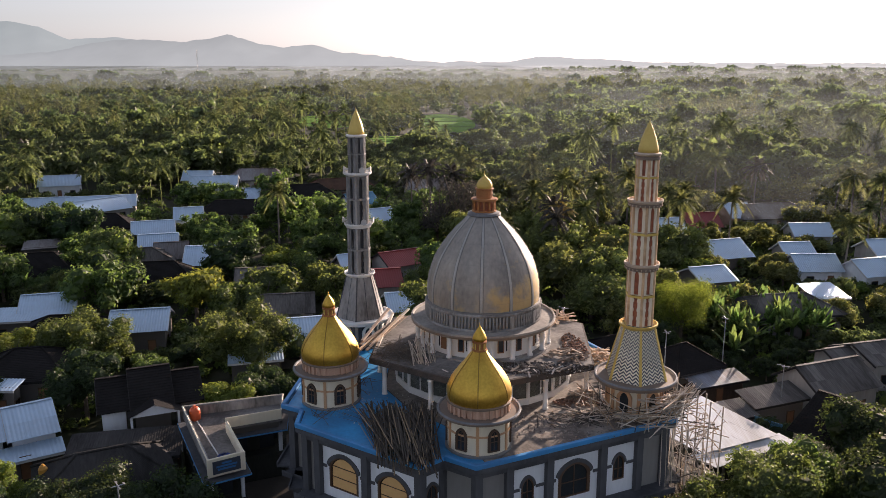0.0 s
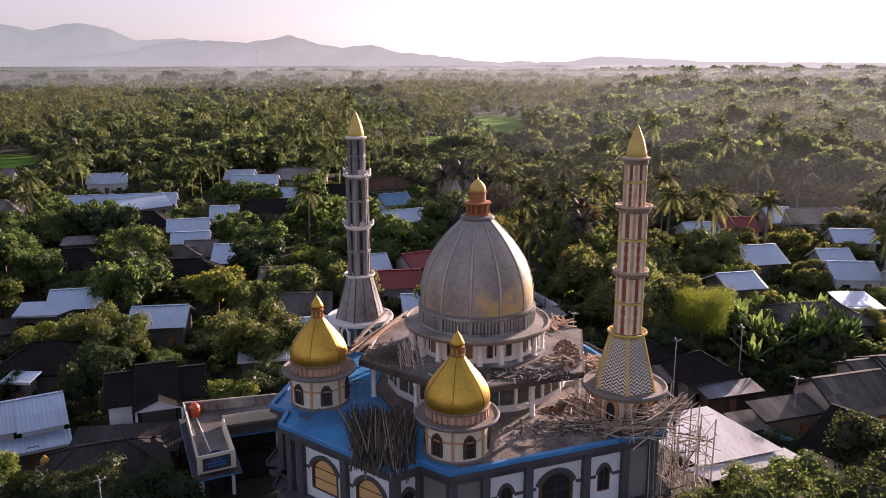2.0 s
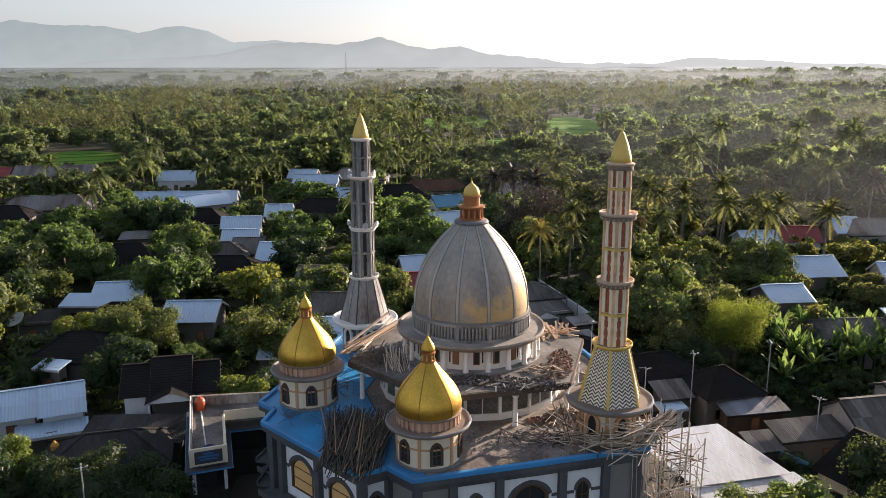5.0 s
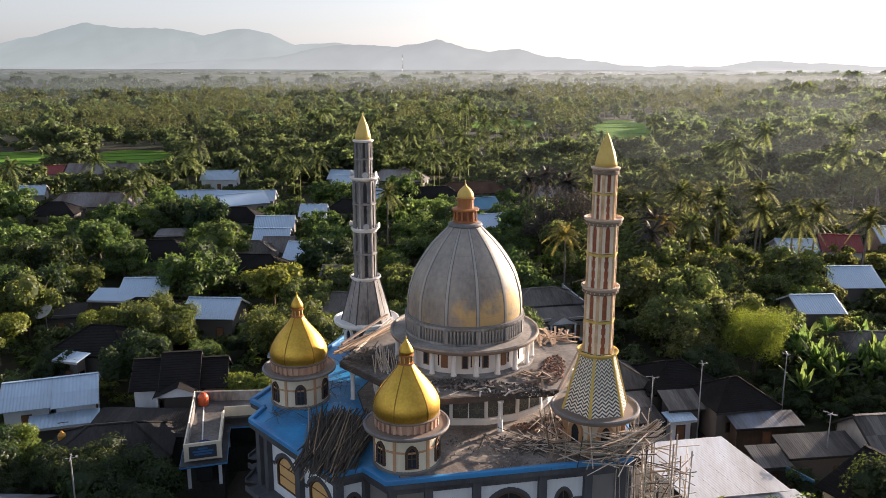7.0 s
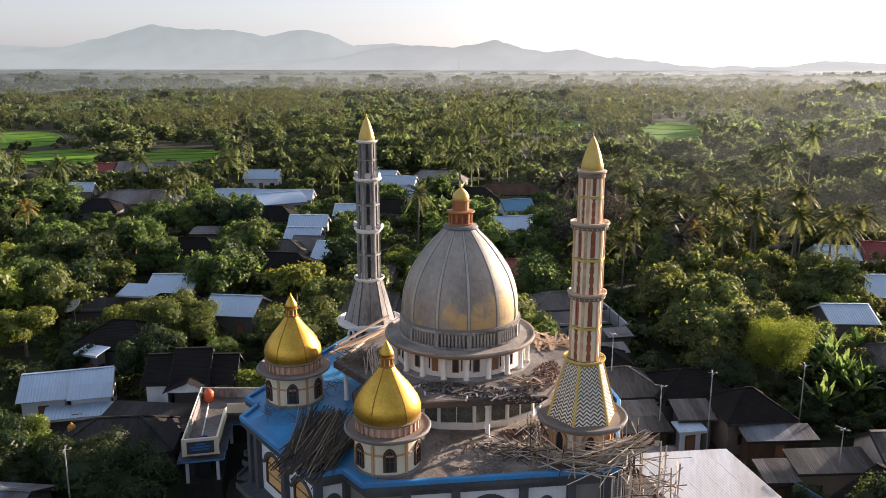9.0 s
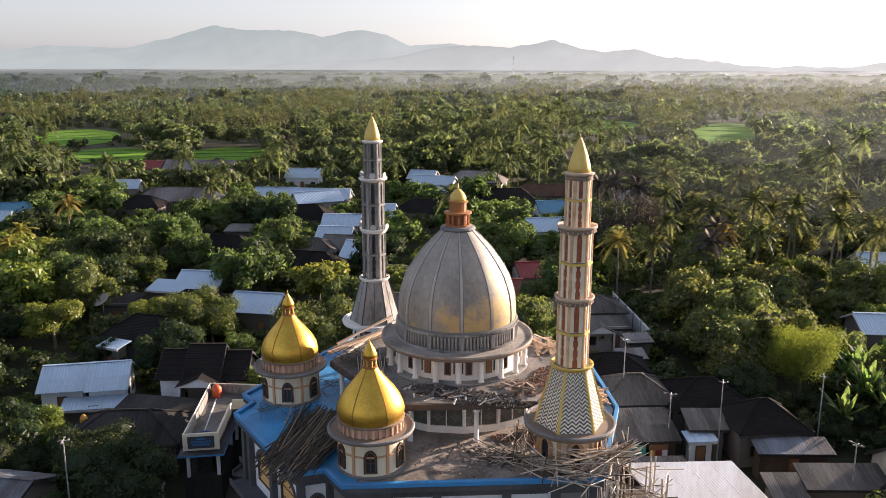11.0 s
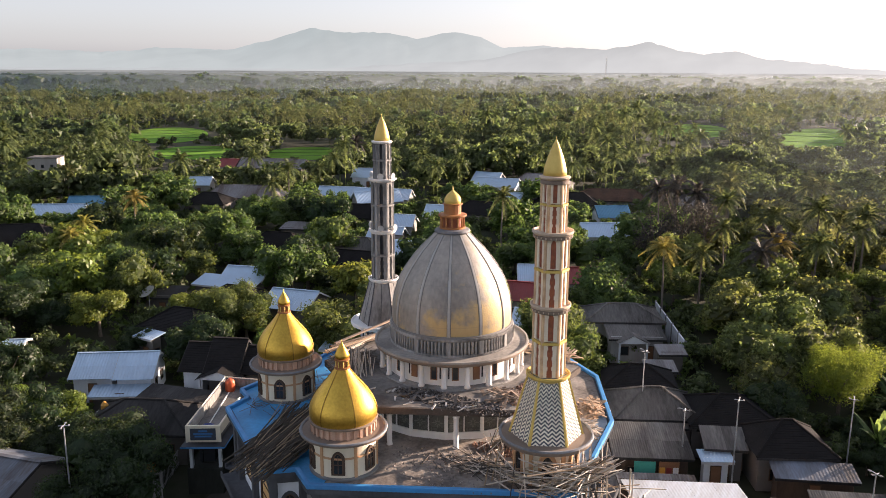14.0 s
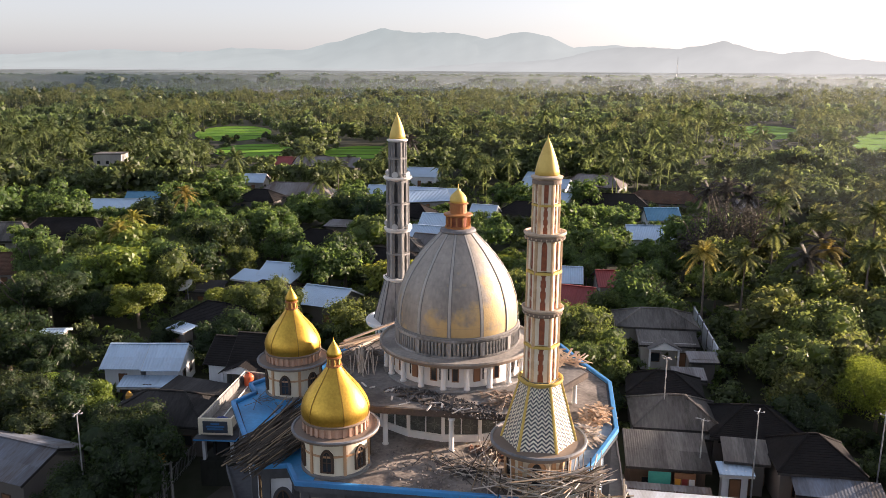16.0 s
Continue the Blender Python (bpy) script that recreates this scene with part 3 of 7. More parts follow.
# ---- great dome ----
dome = thing("main_dome", (CX, CY, TERR), 0, "large unfinished grey dome with ribs on a white colonnaded drum", "dome")
Z = lambda z: z - TERR
bm = bmesh.new()
lathe(bm, [(4.62, 0), (4.62, 1.75)], 60)
part("drum_wall", bm, WHITE, dome)
bm = bmesh.new()
lathe(bm, [(5.25, 0.0), (5.25, 0.14), (4.6, 0.16)], 60)
part("drum_step", bm, CONCRETE, dome)
bm = bmesh.new()
lathe(bm, [(0.22, 0.14), (0.22, 0.24), (0.175, 0.27), (0.175, 1.6), (0.21, 1.64), (0.21, 1.72)], 12)
dc = None
for k in range(20):
    m = Matrix.Translation(polar(5.02, A0 + 9 + 18 * k, 0, (0, 0)))
    if dc is None:
        dc = part("drum_column", bm, WHITE, dome, smooth=True)
        dc.matrix_basis = m
    else:
        share("drum_column", dc, dome, m)
    a = A0 + 18 * k
    m = Matrix.Translation(polar(4.63, a, 0, (0, 0))) @ pose(0, 0, 0, 0, 0, a + 90)
    b2 = bmesh.new()
    for sx in (-1, 1):
        box(b2, sx * 0.2, 0, 0.62, 0.07, 0.1, 0.98)
    box(b2, 0, 0, 0.55, 0.47, 0.1, 0.07)
    box(b2, 0, 0, 1.56, 0.47, 0.1, 0.07)
    o = part("drum_window", b2, BROWNDOOR, dome, "brown-framed narrow window")
    o.matrix_basis = m
    b2 = bmesh.new()
    box(b2, 0, -0.02, 0.62, 0.33, 0.04, 0.94)
    part("pane", b2, BROWNDOOR if k % 3 == 0 else GLASS, o)
    b2 = bmesh.new()
    box(b2, 0, 0, 0.66, 0.09, 0.05, 0.9)
    o = part("slit", b2, GLASS, dome)
    a += 5.4 if k % 2 else -5.4
    o.matrix_basis = Matrix.Translation(polar(4.63, a, 0, (0, 0))) @ pose(0, 0, 0, 0, 0, a + 90)
bm = bmesh.new()
lathe(bm, [(4.7, 1.72), (5.38, 1.74), (5.5, 1.82), (5.54, 2.0)], 72)
part("ledge_rim", bm, RIM, dome)
bm = bmesh.new()
lathe(bm, [(5.54, 2.002), (5.52, 2.14), (5.4, 2.14), (5.32, 2.0), (4.4, 2.06)], 72, cap=False)
part("ledge", bm, LEDGE_TAN, dome)
# balustrade storey
bm = bmesh.new()
lathe(bm, [(4.2, 2.02), (4.2, 3.3)], 60)
part("inner_wall", bm, CONCRETE, dome)
bm = bmesh.new()
lathe(bm, [(4.42, 2.05), (4.42, 2.22), (4.3, 2.24)], 60)
part("balustrade_foot", bm, CONCRETE, dome)
bm = bmesh.new()
lathe(bm, [(4.2, 3.12), (4.42, 3.14), (4.46, 3.24), (4.44, 3.34), (4.2, 3.36)], 60)
part("cornice", bm, CONCRETE, dome)
pier = bal = None
for k in range(12):
    a = A0 + 30 * k
    m = Matrix.Translation(polar(4.32, a, 2.22, (0, 0))) @ pose(0, 0, 0, 0, 0, a)
    if pier is None:
        bm = bmesh.new()
        box(bm, 0, 0, 0, 0.26, 0.34, 0.92)
        pier = part("pier", bm, CONCRETE, dome)
        pier.matrix_basis = m
        bm = bmesh.new()
        lathe(bm, [(0.075, 0), (0.095, 0.25), (0.065, 0.5), (0.095, 0.75), (0.075, 0.92)], 6)
        bal = part("baluster", bm, CONCRETE, dome)
        bal.matrix_basis = Matrix.Translation(polar(4.33, a + 5, 2.22, (0, 0)))
    else:
        share("pier", pier, dome, m)
    for j in range(7):
        if k or j:
            share("baluster", bal, dome, Matrix.Translation(polar(4.33, a + 5 + j * 3.33, 2.22, (0, 0))))
# shell in twelve fields between ribs
PROF = [(4.2, 15.62), (4.25, 16.0), (4.25, 16.5), (4.2, 17.1), (4.1, 17.7), (3.92, 18.3), (3.7, 18.9), (3.4, 19.45), (3.04, 20.0), (2.64, 20.55), (2.22, 21.05), (1.78, 21.5), (1.42, 21.85), (1.15, 22.12)]
rib0 = None
for k in range(12):
    bm = bmesh.new()
    grid = []
    for r, z in PROF:
        grid.append([bm.verts.new(polar(r, A0 + 30 * k + 30 * i / 6, Z(z), (0, 0))) for i in range(7)])
    for g, h in zip(grid, grid[1:]):
        for i in range(6):
            bm.faces.new((g[i], g[i + 1], h[i + 1], h[i]))
    part("shell_panel", bm, DOME_SKIN, dome, smooth=True)
    if rib0 is None:
        bm = bmesh.new()
        pr = []
        for r, z in PROF:
            w = 0.05 + 0.06 * r / 4.3
            pr.append([bm.verts.new((r + dx, dy, Z(z))) for dx, dy in ((-0.05, -w), (0.06, -w * 0.8), (0.06, w * 0.8), (-0.05, w))])
        for g, h in zip(pr, pr[1:]):
            for i in range(3):
                bm.faces.new((g[i], g[i + 1], h[i + 1], h[i]))
        rib0 = part("rib", bm, RIB_PALE, dome)
        rib0.matrix_basis = pose(0, 0, 0, 0, 0, A0)
        bm = bmesh.new()
        pr = []
        for r, z in PROF:
            w = 0.08 + 0.065 * r / 4.3
            pr.append([bm.verts.new((r + dx, dy, Z(z))) for dx, dy in ((-0.05, -w), (0.014, -w * 0.97), (0.014, w * 0.97), (-0.05, w))])
        for g, h in zip(pr, pr[1:]):
            for i in range(3):
                bm.faces.new((g[i], g[i + 1], h[i + 1], h[i]))
        edge0 = part("rib_flashing", bm, DOME_RIB, dome)
        edge0.matrix_basis = pose(0, 0, 0, 0, 0, A0)
    else:
        share("rib", rib0, dome, pose(0, 0, 0, 0, 0, A0 + 30 * k))
        share("rib_flashing", edge0, dome, pose(0, 0, 0, 0, 0, A0 + 30 * k))
bm = bmesh.new()
lathe(bm, [(4.28, 15.55), (4.36, 15.6), (4.36, 15.72), (4.28, 15.76)], 60, 0, Matrix.Translation((0, 0, -TERR)))
part("dome_base_ring", bm, DOME_RIB, dome)
bm = bmesh.new()
lathe(bm, [(1.2, 22.1), (1.28, 22.2), (1.2, 22.34), (0.95, 22.4)], 24, 0, Matrix.Translation((0, 0, -TERR)))
part("crown_ring", bm, PLATE, dome)
lantern = part("lantern", (lambda b: (lathe(b, [(0.66, 22.35), (0.66, 23.3)], 12, A0, Matrix.Translation((0, 0, -TERR))), b)[1])(bmesh.new()), BRICKRED, dome, "orange and gold lantern under a small gilded cupola")
for k in range(12):
    bm = bmesh.new()
    rod(bm, polar(0.8, A0 + 30 * k, Z(22.35), (0, 0)), polar(0.8, A0 + 30 * k, Z(23.3), (0, 0)), 0.075, n=6)
    part("lantern_post", bm, ORANGE, lantern)
bm = bmesh.new()
T = Matrix.Translation((0, 0, -TERR))
lathe(bm, [(0.9, 22.34), (0.92, 22.5), (0.84, 22.52)], 24, 0, T)
lathe(bm, [(0.85, 23.2), (1.0, 23.28), (1.0, 23.38), (0.7, 23.42)], 24, 0, T)
part("lantern_ring", bm, ORANGE, lantern)
bm = bmesh.new()
lathe(bm, [(0.6, 23.4), (0.6, 24.05), (0.7, 24.08), (0.7, 24.14), (0.56, 24.16)], 16, 0, T)
part("upper_lantern", bm, ORANGE, lantern)
bm = bmesh.new()
lathe(bm, [(0.56, 24.12), (0.6, 24.3), (0.56, 24.52), (0.42, 24.74), (0.22, 24.92), (0.09, 25.02), (0.05, 25.12), (0.03, 25.35), (0, 25.45)], 24, 0, T)
part("cupola", bm, GOLD_PAINT, lantern, "gilded cupola with a spike", smooth=True)


# ---- corner turrets ----
def hex_face(k):
    return A0 + 30 + 60 * k


def make_turret():
    t = thing("corner_turret", (0, 0, 0), 0, "cream corner turret with arched windows and a golden onion dome", "turret", "corner turrets")
    body = part("body", (lambda b: (lathe(b, [(1.98, 0.0), (1.98, 2.35)], 48), b)[1])(bmesh.new()), CREAM, t, smooth=False)
    bm = bmesh.new()
    lathe(bm, [(2.12, 0), (2.12, 0.14), (2.0, 0.16)], 48)
    part("foot", bm, WALLGREY, t)
    bm = bmesh.new()
    lathe(bm, [(1.99, 1.32), (2.035, 1.32), (2.035, 1.44), (1.99, 1.44)], 48, cap=False)
    part("band", bm, TAN, t)
    for k in range(6):
        a = A0 + 60 * k
        bm = bmesh.new()
        box(bm, 0, 0, 0.15, 0.18, 0.14, 2.2)
        o = part("pilaster", bm, TAN, t)
        o.matrix_basis = Matrix.Translation(polar(1.99, a, 0, (0, 0))) @ pose(0, 0, 0, 0, 0, a + 90)
        a += 30
        m = Matrix.Translation(polar(1.97, a, 0.4, (0, 0))) @ pose(0, 0, 0, 0, 0, a + 90)
        pts = arch_pts(0.62, 1.35)
        bm = bmesh.new()
        ring_xz(bm, [(x * 1.3, z * 1.1 - 0.03) for x, z in pts], pts, -0.1, 0.1)
        w = part("window", bm, WALL_BROWN, t)
        w.matrix_basis = m
        bm = bmesh.new()
        slab_xz(bm, pts, -0.04, -0.02)
        part("pane", bm, GLASS, w)
        bm = bmesh.new()
        ring_xz(bm, [(x * 1.02, z * 1.01) for x, z in pts], [(x * 0.8, z * 0.93 + 0.04) for x, z in pts], -0.09, 0.02)
        box(bm, 0, -0.05, 0.05, 0.04, 0.05, 1.15)
        box(bm, 0, -0.05, 0.6, 0.55, 0.05, 0.04)
        part("frame", bm, FRAME, w)
    bm = bmesh.new()
    lathe(bm, [(2.0, 2.2), (2.45, 2.28), (2.62, 2.36), (2.66, 2.5)], 60)
    part("ledge_rim", bm, RIM, t)
    bm = bmesh.new()
    lathe(bm, [(2.66, 2.502), (2.62, 2.58), (2.52, 2.58), (2.45, 2.46), (1.9, 2.5)], 60, cap=False)
    part("ledge", bm, PLATE, t)
    bm = bmesh.new()
    lathe(bm, [(1.86, 2.45), (1.86, 3.15)], 48)
    part("colonnette_wall", bm, ROSE, t)
    bm = bmesh.new()
    box(bm, 0, 0, 0, 0.17, 0.14, 0.62)
    c0 = None
    for k in range(30):
        m = Matrix.Translation(polar(1.92, A0 + 12 * k, 2.52, (0, 0))) @ pose(0, 0, 0, 0, 0, A0 + 12 * k + 90)
        if c0 is None:
            c0 = part("colonnette", bm, ROSE, t)
            c0.matrix_basis = m
        else:
            share("colonnette", c0, t, m)
    bm = bmesh.new()
    lathe(bm, [(1.9, 3.08), (2.05, 3.1), (2.07, 3.2), (1.95, 3.24)], 48)
    part("cornice", bm, RIM, t)
    prof = [(1.93, 3.16), (2.03, 3.45), (2.05, 3.75), (1.97, 4.08), (1.8, 4.45), (1.55, 4.85), (1.26, 5.22), (0.98, 5.55), (0.72, 5.88), (0.52, 6.15), (0.4, 6.35)]
    for k in range(6):
        bm = bmesh.new()
        grid = [[bm.verts.new(polar(r, A0 + 60 * k + 6 * i, z, (0, 0))) for i in range(11)] for r, z in prof]
        for g, h in zip(grid, grid[1:]):
            for i in range(10):
                bm.faces.new((g[i], g[i + 1], h[i + 1], h[i]))
        part("dome_panel", bm, GOLD, t, "golden sheet dome panel", smooth=True)
        bm = bmesh.new()
        pr = [[bm.verts.new(pose(0, 0, 0, 0, 0, A0 + 60 * k) @ Vector((r + dx, dy, z))) for dx, dy in ((-0.02, -0.035), (0.03, -0.025), (0.03, 0.025), (-0.02, 0.035))] for r, z in prof]
        for g, h in zip(pr, pr[1:]):
            for i in range(3):
                bm.faces.new((g[i], g[i + 1], h[i + 1], h[i]))
        part("seam", bm, GOLD_SEAM, t)
    bm = bmesh.new()
    lathe(bm, [(0.48, 6.28), (0.48, 6.38), (0.34, 6.4), (0.34, 6.78), (0.46, 6.8), (0.46, 6.88), (0.3, 6.9)], 16)
    part("neck", bm, ORANGE, t)
    for k in range(8):
        bm = bmesh.new()
        rod(bm, polar(0.38, 45 * k, 6.38, (0, 0)), polar(0.38, 45 * k, 6.8, (0, 0)), 0.04, n=5)
        part("neck_post", bm, GOLD_PAINT, t)
    bm = bmesh.new()
    lathe(bm, [(0.34, 6.88), (0.45, 6.99), (0.44, 7.12), (0.35, 7.33), (0.22, 7.55), (0.10, 7.73), (0.03, 7.88), (0.015, 8.05), (0, 8.08)], 20)
    part("finial", bm, GOLD, t, "golden bud finial", smooth=True)
    return t


turret = make_turret()
turret.matrix_basis = pose(1.95, 46.2, ROOF + 0.03)
copy_thing(turret, pose(-8.2, 53.4, ROOF + 0.03))


# ---- minarets ----
def make_minaret(done):
    label = "tall finished cream and gold minaret with zigzag mosaic cone" if done else "tall unfinished grey concrete minaret with white rings"
    t = thing("minaret", (0, 0, 0), 0, label, "minaret", "minarets")
    wall, rim, plate = (CREAM, RIM, PLATE) if done else (CONCRETE_DARK, WHITE, WHITE)
    shaft, corner, ringm = (IVORY, POST, GOLD_PAINT) if done else (SHAFT, CONCRETE, WHITE)
    bm = bmesh.new()
    lathe(bm, [(1.82, 0), (1.82, 2.3)], 48)
    part("drum", bm, wall, t)
    for k in range(6):
        a = A0 + 60 * k
        bm = bmesh.new()
        box(bm, 0, 0, 0, 0.24, 0.16, 2.3)
        o = part("pilaster", bm, TAN if done else CONCRETE, t)
        o.matrix_basis = Matrix.Translation(polar(1.83, a, 0, (0, 0))) @ pose(0, 0, 0, 0, 0, a + 90)
        a += 30
        pts = arch_pts(0.62, 1.4)
        bm = bmesh.new()
        ring_xz(bm, [(x * 1.7, z * 1.15 - 0.03) for x, z in pts], pts, -0.12, 0.1)
        w = part("window", bm, TAN if done else WHITE, t)
        w.matrix_basis = Matrix.Translation(polar(1.81, a, 0.55, (0, 0))) @ pose(0, 0, 0, 0, 0, a + 90)
        bm = bmesh.new()
        slab_xz(bm, pts, -0.04, -0.02)
        part("pane", bm, GLASS, w)
    bm = bmesh.new()
    lathe(bm, [(1.8, 2.2), (2.5, 2.28), (2.76, 2.4), (2.82, 2.62)], 64)
    part("ledge_rim", bm, rim, t)
    bm = bmesh.new()
    lathe(bm, [(2.82, 2.622), (2.78, 2.72), (2.68, 2.72), (2.58, 2.5), (2.0, 2.46)], 64, cap=False)
    part("ledge", bm, plate, t)
    # cone of six faces
    r0, z0, r1, z1 = 2.18, 2.46, 1.1, 6.4
    for k in range(6):
        p = [polar(r0, A0 + 60 * k, z0, (0, 0)), polar(r0, A0 + 60 * k + 60, z0, (0, 0)), polar(r1, A0 + 60 * k + 60, z1, (0, 0)), polar(r1, A0 + 60 * k, z1, (0, 0))]
        bm = bmesh.new()
        bm.faces.new([bm.verts.new(v) for v in p])
        face = part("cone_face", bm, ZIG_DARK if done else CONCRETE, t)
        n = (p[1] - p[0]).cross(p[3] - p[0]).normalized()
        if done:
            # zigzag courses of pale mosaic, proud of the dark ground
            rows, waves = 17, 4
            for j in range(rows):
                bm = bmesh.new()
                va, vb = (j + 0.10) / rows, (j + 0.62) / rows
                pts = []
                for s in range(waves * 2 + 1):
                    u, off = s / (waves * 2), (0.9 / rows if s % 2 else 0.0)
                    pts.append((u, off))
                for (u1, o1), (u2, o2) in zip(pts, pts[1:]):
                    q = []
                    for u, v in ((u1, va + o1), (u2, va + o2), (u2, vb + o2), (u1, vb + o1)):
                        v = min(max(v, 0), 0.995)
                        uu = 0.04 + 0.92 * u
                        q.append(bm.verts.new((p[0].lerp(p[1], uu)).lerp(p[3].lerp(p[2], uu), v) + n * 0.012))
                    try:
                        bm.faces.new(q)
                    except ValueError:
                        pass
                bmesh.ops.remove_doubles(bm, verts=bm.verts, dist=1e-4)
                part("zigzag_course", bm, ZIG_WHITE, face)
        bm = bmesh.new()
        if done:
            rod(bm, p[0], p[3], 0.10, 0.08, 6)
        else:
            rod(bm, p[0], p[3], 0.06, 0.05, 6)
            rod(bm, p[0].lerp(p[1], 0.5), p[3].lerp(p[2], 0.5), 0.03, 0.025, 5)
        part("cone_rib", bm, GOLD_PAINT if done else CONCRETE_DARK, t)
    # three tiers with rings between
    tiers = ((6.3, 10.4, 0.94, 1.3), (10.5, 14.65, 0.92, 1.18), (14.75, 17.85, 0.72, 1.18))
    for ti, (za, zb, r, rr) in enumerate(tiers):
        bm = bmesh.new()
        lathe(bm, [(r + 0.1, za - 0.22), (rr - 0.08, za - 0.08), (rr, za + 0.02), (rr, za + 0.13), (rr - 0.07, za + 0.13), (rr - 0.09, za + 0.05), (r, za + 0.04)], 36)
        ro = part("gallery_ring", bm, ringm if ti == 0 or not done else GALLERY, t)
        if done and ti:
            bm = bmesh.new()
            lathe(bm, [(r + 0.06, za - 0.36), (rr - 0.1, za - 0.3), (rr - 0.07, za - 0.1), (r + 0.1, za - 0.1)], 36)
            part("dentil_band", bm, RIM, ro, "dark brown band under the gallery")
            bm = bmesh.new()
            box(bm, rr - 0.1, 0, za - 0.26, 0.1, 0.055, 0.1)
            d0 = part("dentil", bm, GALLERY, ro)
            for k in range(1, 24):
                share("dentil", d0, ro, pose(0, 0, 0, 0, 0, 15 * k))
        side = r  # side of a regular hexagon
        ap = r * math.cos(radians(30))
        if not done:
            # dark core added inside so the openings read as black
            bm = bmesh.new()
            lathe(bm, [(r * 0.55, za), (r * 0.55, zb)], 8)
            part("dark_core", bm, CONCRETE_DARK, t)
        for k in range(6):
            a = hex_face(k)
            m = Matrix.Translation(polar(ap, a, za, (0, 0))) @ pose(0, 0, 0, 0, 0, a + 90)
            bm = bmesh.new()
            h = zb - za
            wall_arch(bm, side, h * 0.46, side * 0.33, h * 0.40, 0.04, 0, 0.1, pose(0, 0, h * 0.54), rise=1.15)
            # lower field: straight opening between two posts
            for s in (-1, 1):
                box(bm, s * side * 0.3325, 0.05, 0.0, side * 0.335, 0.1, h * 0.5)
                for q in (0.12, 0.27, 0.42):
                    box(bm, s * side * 0.145, 0.05, h * q, side * 0.06, 0.08, h * 0.05)
            o = part("shaft_face", bm, shaft, t)
            o.matrix_basis = m
            bm = bmesh.new()
            box(bm, 0, 0.0, h * 0.495, side * 1.02, 0.16, h * 0.034)
            o2 = part("tie_band", bm, GOLD_PAINT if done else CONCRETE, o)
            if done:
                bm = bmesh.new()
                slab_xz(bm, [(x, z + h * 0.54 + 0.04) for x, z in arch_pts(side * 0.33, h * 0.40, rise=1.15)], 0.08, 0.1)
                box(bm, 0, 0.09, 0.0, side * 0.33, 0.03, h * 0.5)
                part("red_inlay", bm, BRICKRED, o)
            bm = bmesh.new()
            a2 = A0 + 60 * k
            rod(bm, polar(r - 0.03, a2, za, (0, 0)), polar(r - 0.03, a2, zb, (0, 0)), 0.10 if done else 0.085, n=6)
            part("corner_post", bm, corner, t)
        if not done and ti:
            for k in (0, 1, 3, 4):
                a = hex_face(k)
                bm = bmesh.new()
                lathe(bm, [(0.06, 0), (0.08, 0.2), (0.24, 0.42), (0.26, 0.45)], 12, 0, Matrix.Translation(polar(ap + 0.06, a, za + 0.35, (0, 0))) @ pose(0, 0, 0, 0, 0, a) @ pose(0, 0, 0, 0, 90, 0))
                part("loudspeaker_horn", bm, CLOTH, t, "pale grey loudspeaker horn")
    bm = bmesh.new()
    lathe(bm, [(0.72, 17.7), (0.84, 17.78), (0.87, 17.84), (0.87, 17.9), (0.6, 17.96)], 30)
    part("cap_ring", bm, GALLERY if done else WHITE, t)
    if done:
        bm = bmesh.new()
        lathe(bm, [(0.70, 17.48), (0.80, 17.5), (0.80, 17.7), (0.70, 17.72)], 30)
        part("cap_band", bm, RIM, t)
    bm = bmesh.new()
    lathe(bm, [(0.66, 17.95), (0.64, 18.2), (0.56, 18.55), (0.44, 18.95), (0.29, 19.35), (0.15, 19.68), (0.05, 19.86), (0.02, 19.95), (0.015, 20.08), (0, 20.1)], 28)
    part("spire", bm, GOLD_PAINT, t, "golden pointed spire", smooth=True)
    return t


make_minaret(True).matrix_basis = pose(13.05, 51.13, ROOF + 0.02)
make_minaret(False).matrix_basis = pose(-7.05, 65.15, ROOF + 0.02)


# ---- ground and distance ----
HUB = (13.0, 3.0, 33.2)
SLOPE = ((70, 1.0), (90, 0.965), (120, 0.95), (170, 0.925), (230, 0.92))   # the land climbs gently away from the mosque


def drawn(d):
    """Share of the flat-land distance at which a spot lies on the rising land."""
    for (a, p), (b, q) in zip(SLOPE, SLOPE[1:]):
        if d < b:
            return p + (q - p) * max(0.0, d - a) / (b - a)
    return SLOPE[-1][1]


def settle(x, y):
    k = drawn(math.hypot(x - HUB[0], y - HUB[1]))
    return HUB[0] + (x - HUB[0]) * k, HUB[1] + (y - HUB[1]) * k, k


def ground_at(x, y):
    d = e = math.hypot(x - HUB[0], y - HUB[1])
    for _ in range(4):
        e = d / drawn(e)
    return HUB[2] * (1 - drawn(e))


bm = bmesh.new()
rings = (0, 30, 55, 70, 78, 86, 96, 106, 116, 130, 145, 160, 185, 215, 250, 500, 1000, 2000, 4700)
prev = None
for r in rings:
    if r == 0:
        cur = [bm.verts.new((HUB[0], HUB[1], 0))]
    else:
        cur = [bm.verts.new((HUB[0] + r * math.cos(i * math.tau / 64), HUB[1] + r * math.sin(i * math.tau / 64), ground_at(HUB[0] + r, HUB[1]) - 0.02 * (r > 60))) for i in range(64)]
    if prev:
        for i in range(64):
            j = (i + 1) % 64
            bm.faces.new([prev[0], cur[i], cur[j]] if len(prev) == 1 else [prev[i], cur[i], cur[j], prev[j]])
    prev = cur
tagged(link("ground", bm, EARTH), "brown earth with patches of weeds between houses and trees", "ground", kind="structure")
bm = bmesh.new()
prism(bm, [(-14, 38), (0, 36), (22, 44), (24, 52), (17, 60), (17, 72), (-12, 72), (-17, 62), (-15, 50)], 0.004, 0.02)
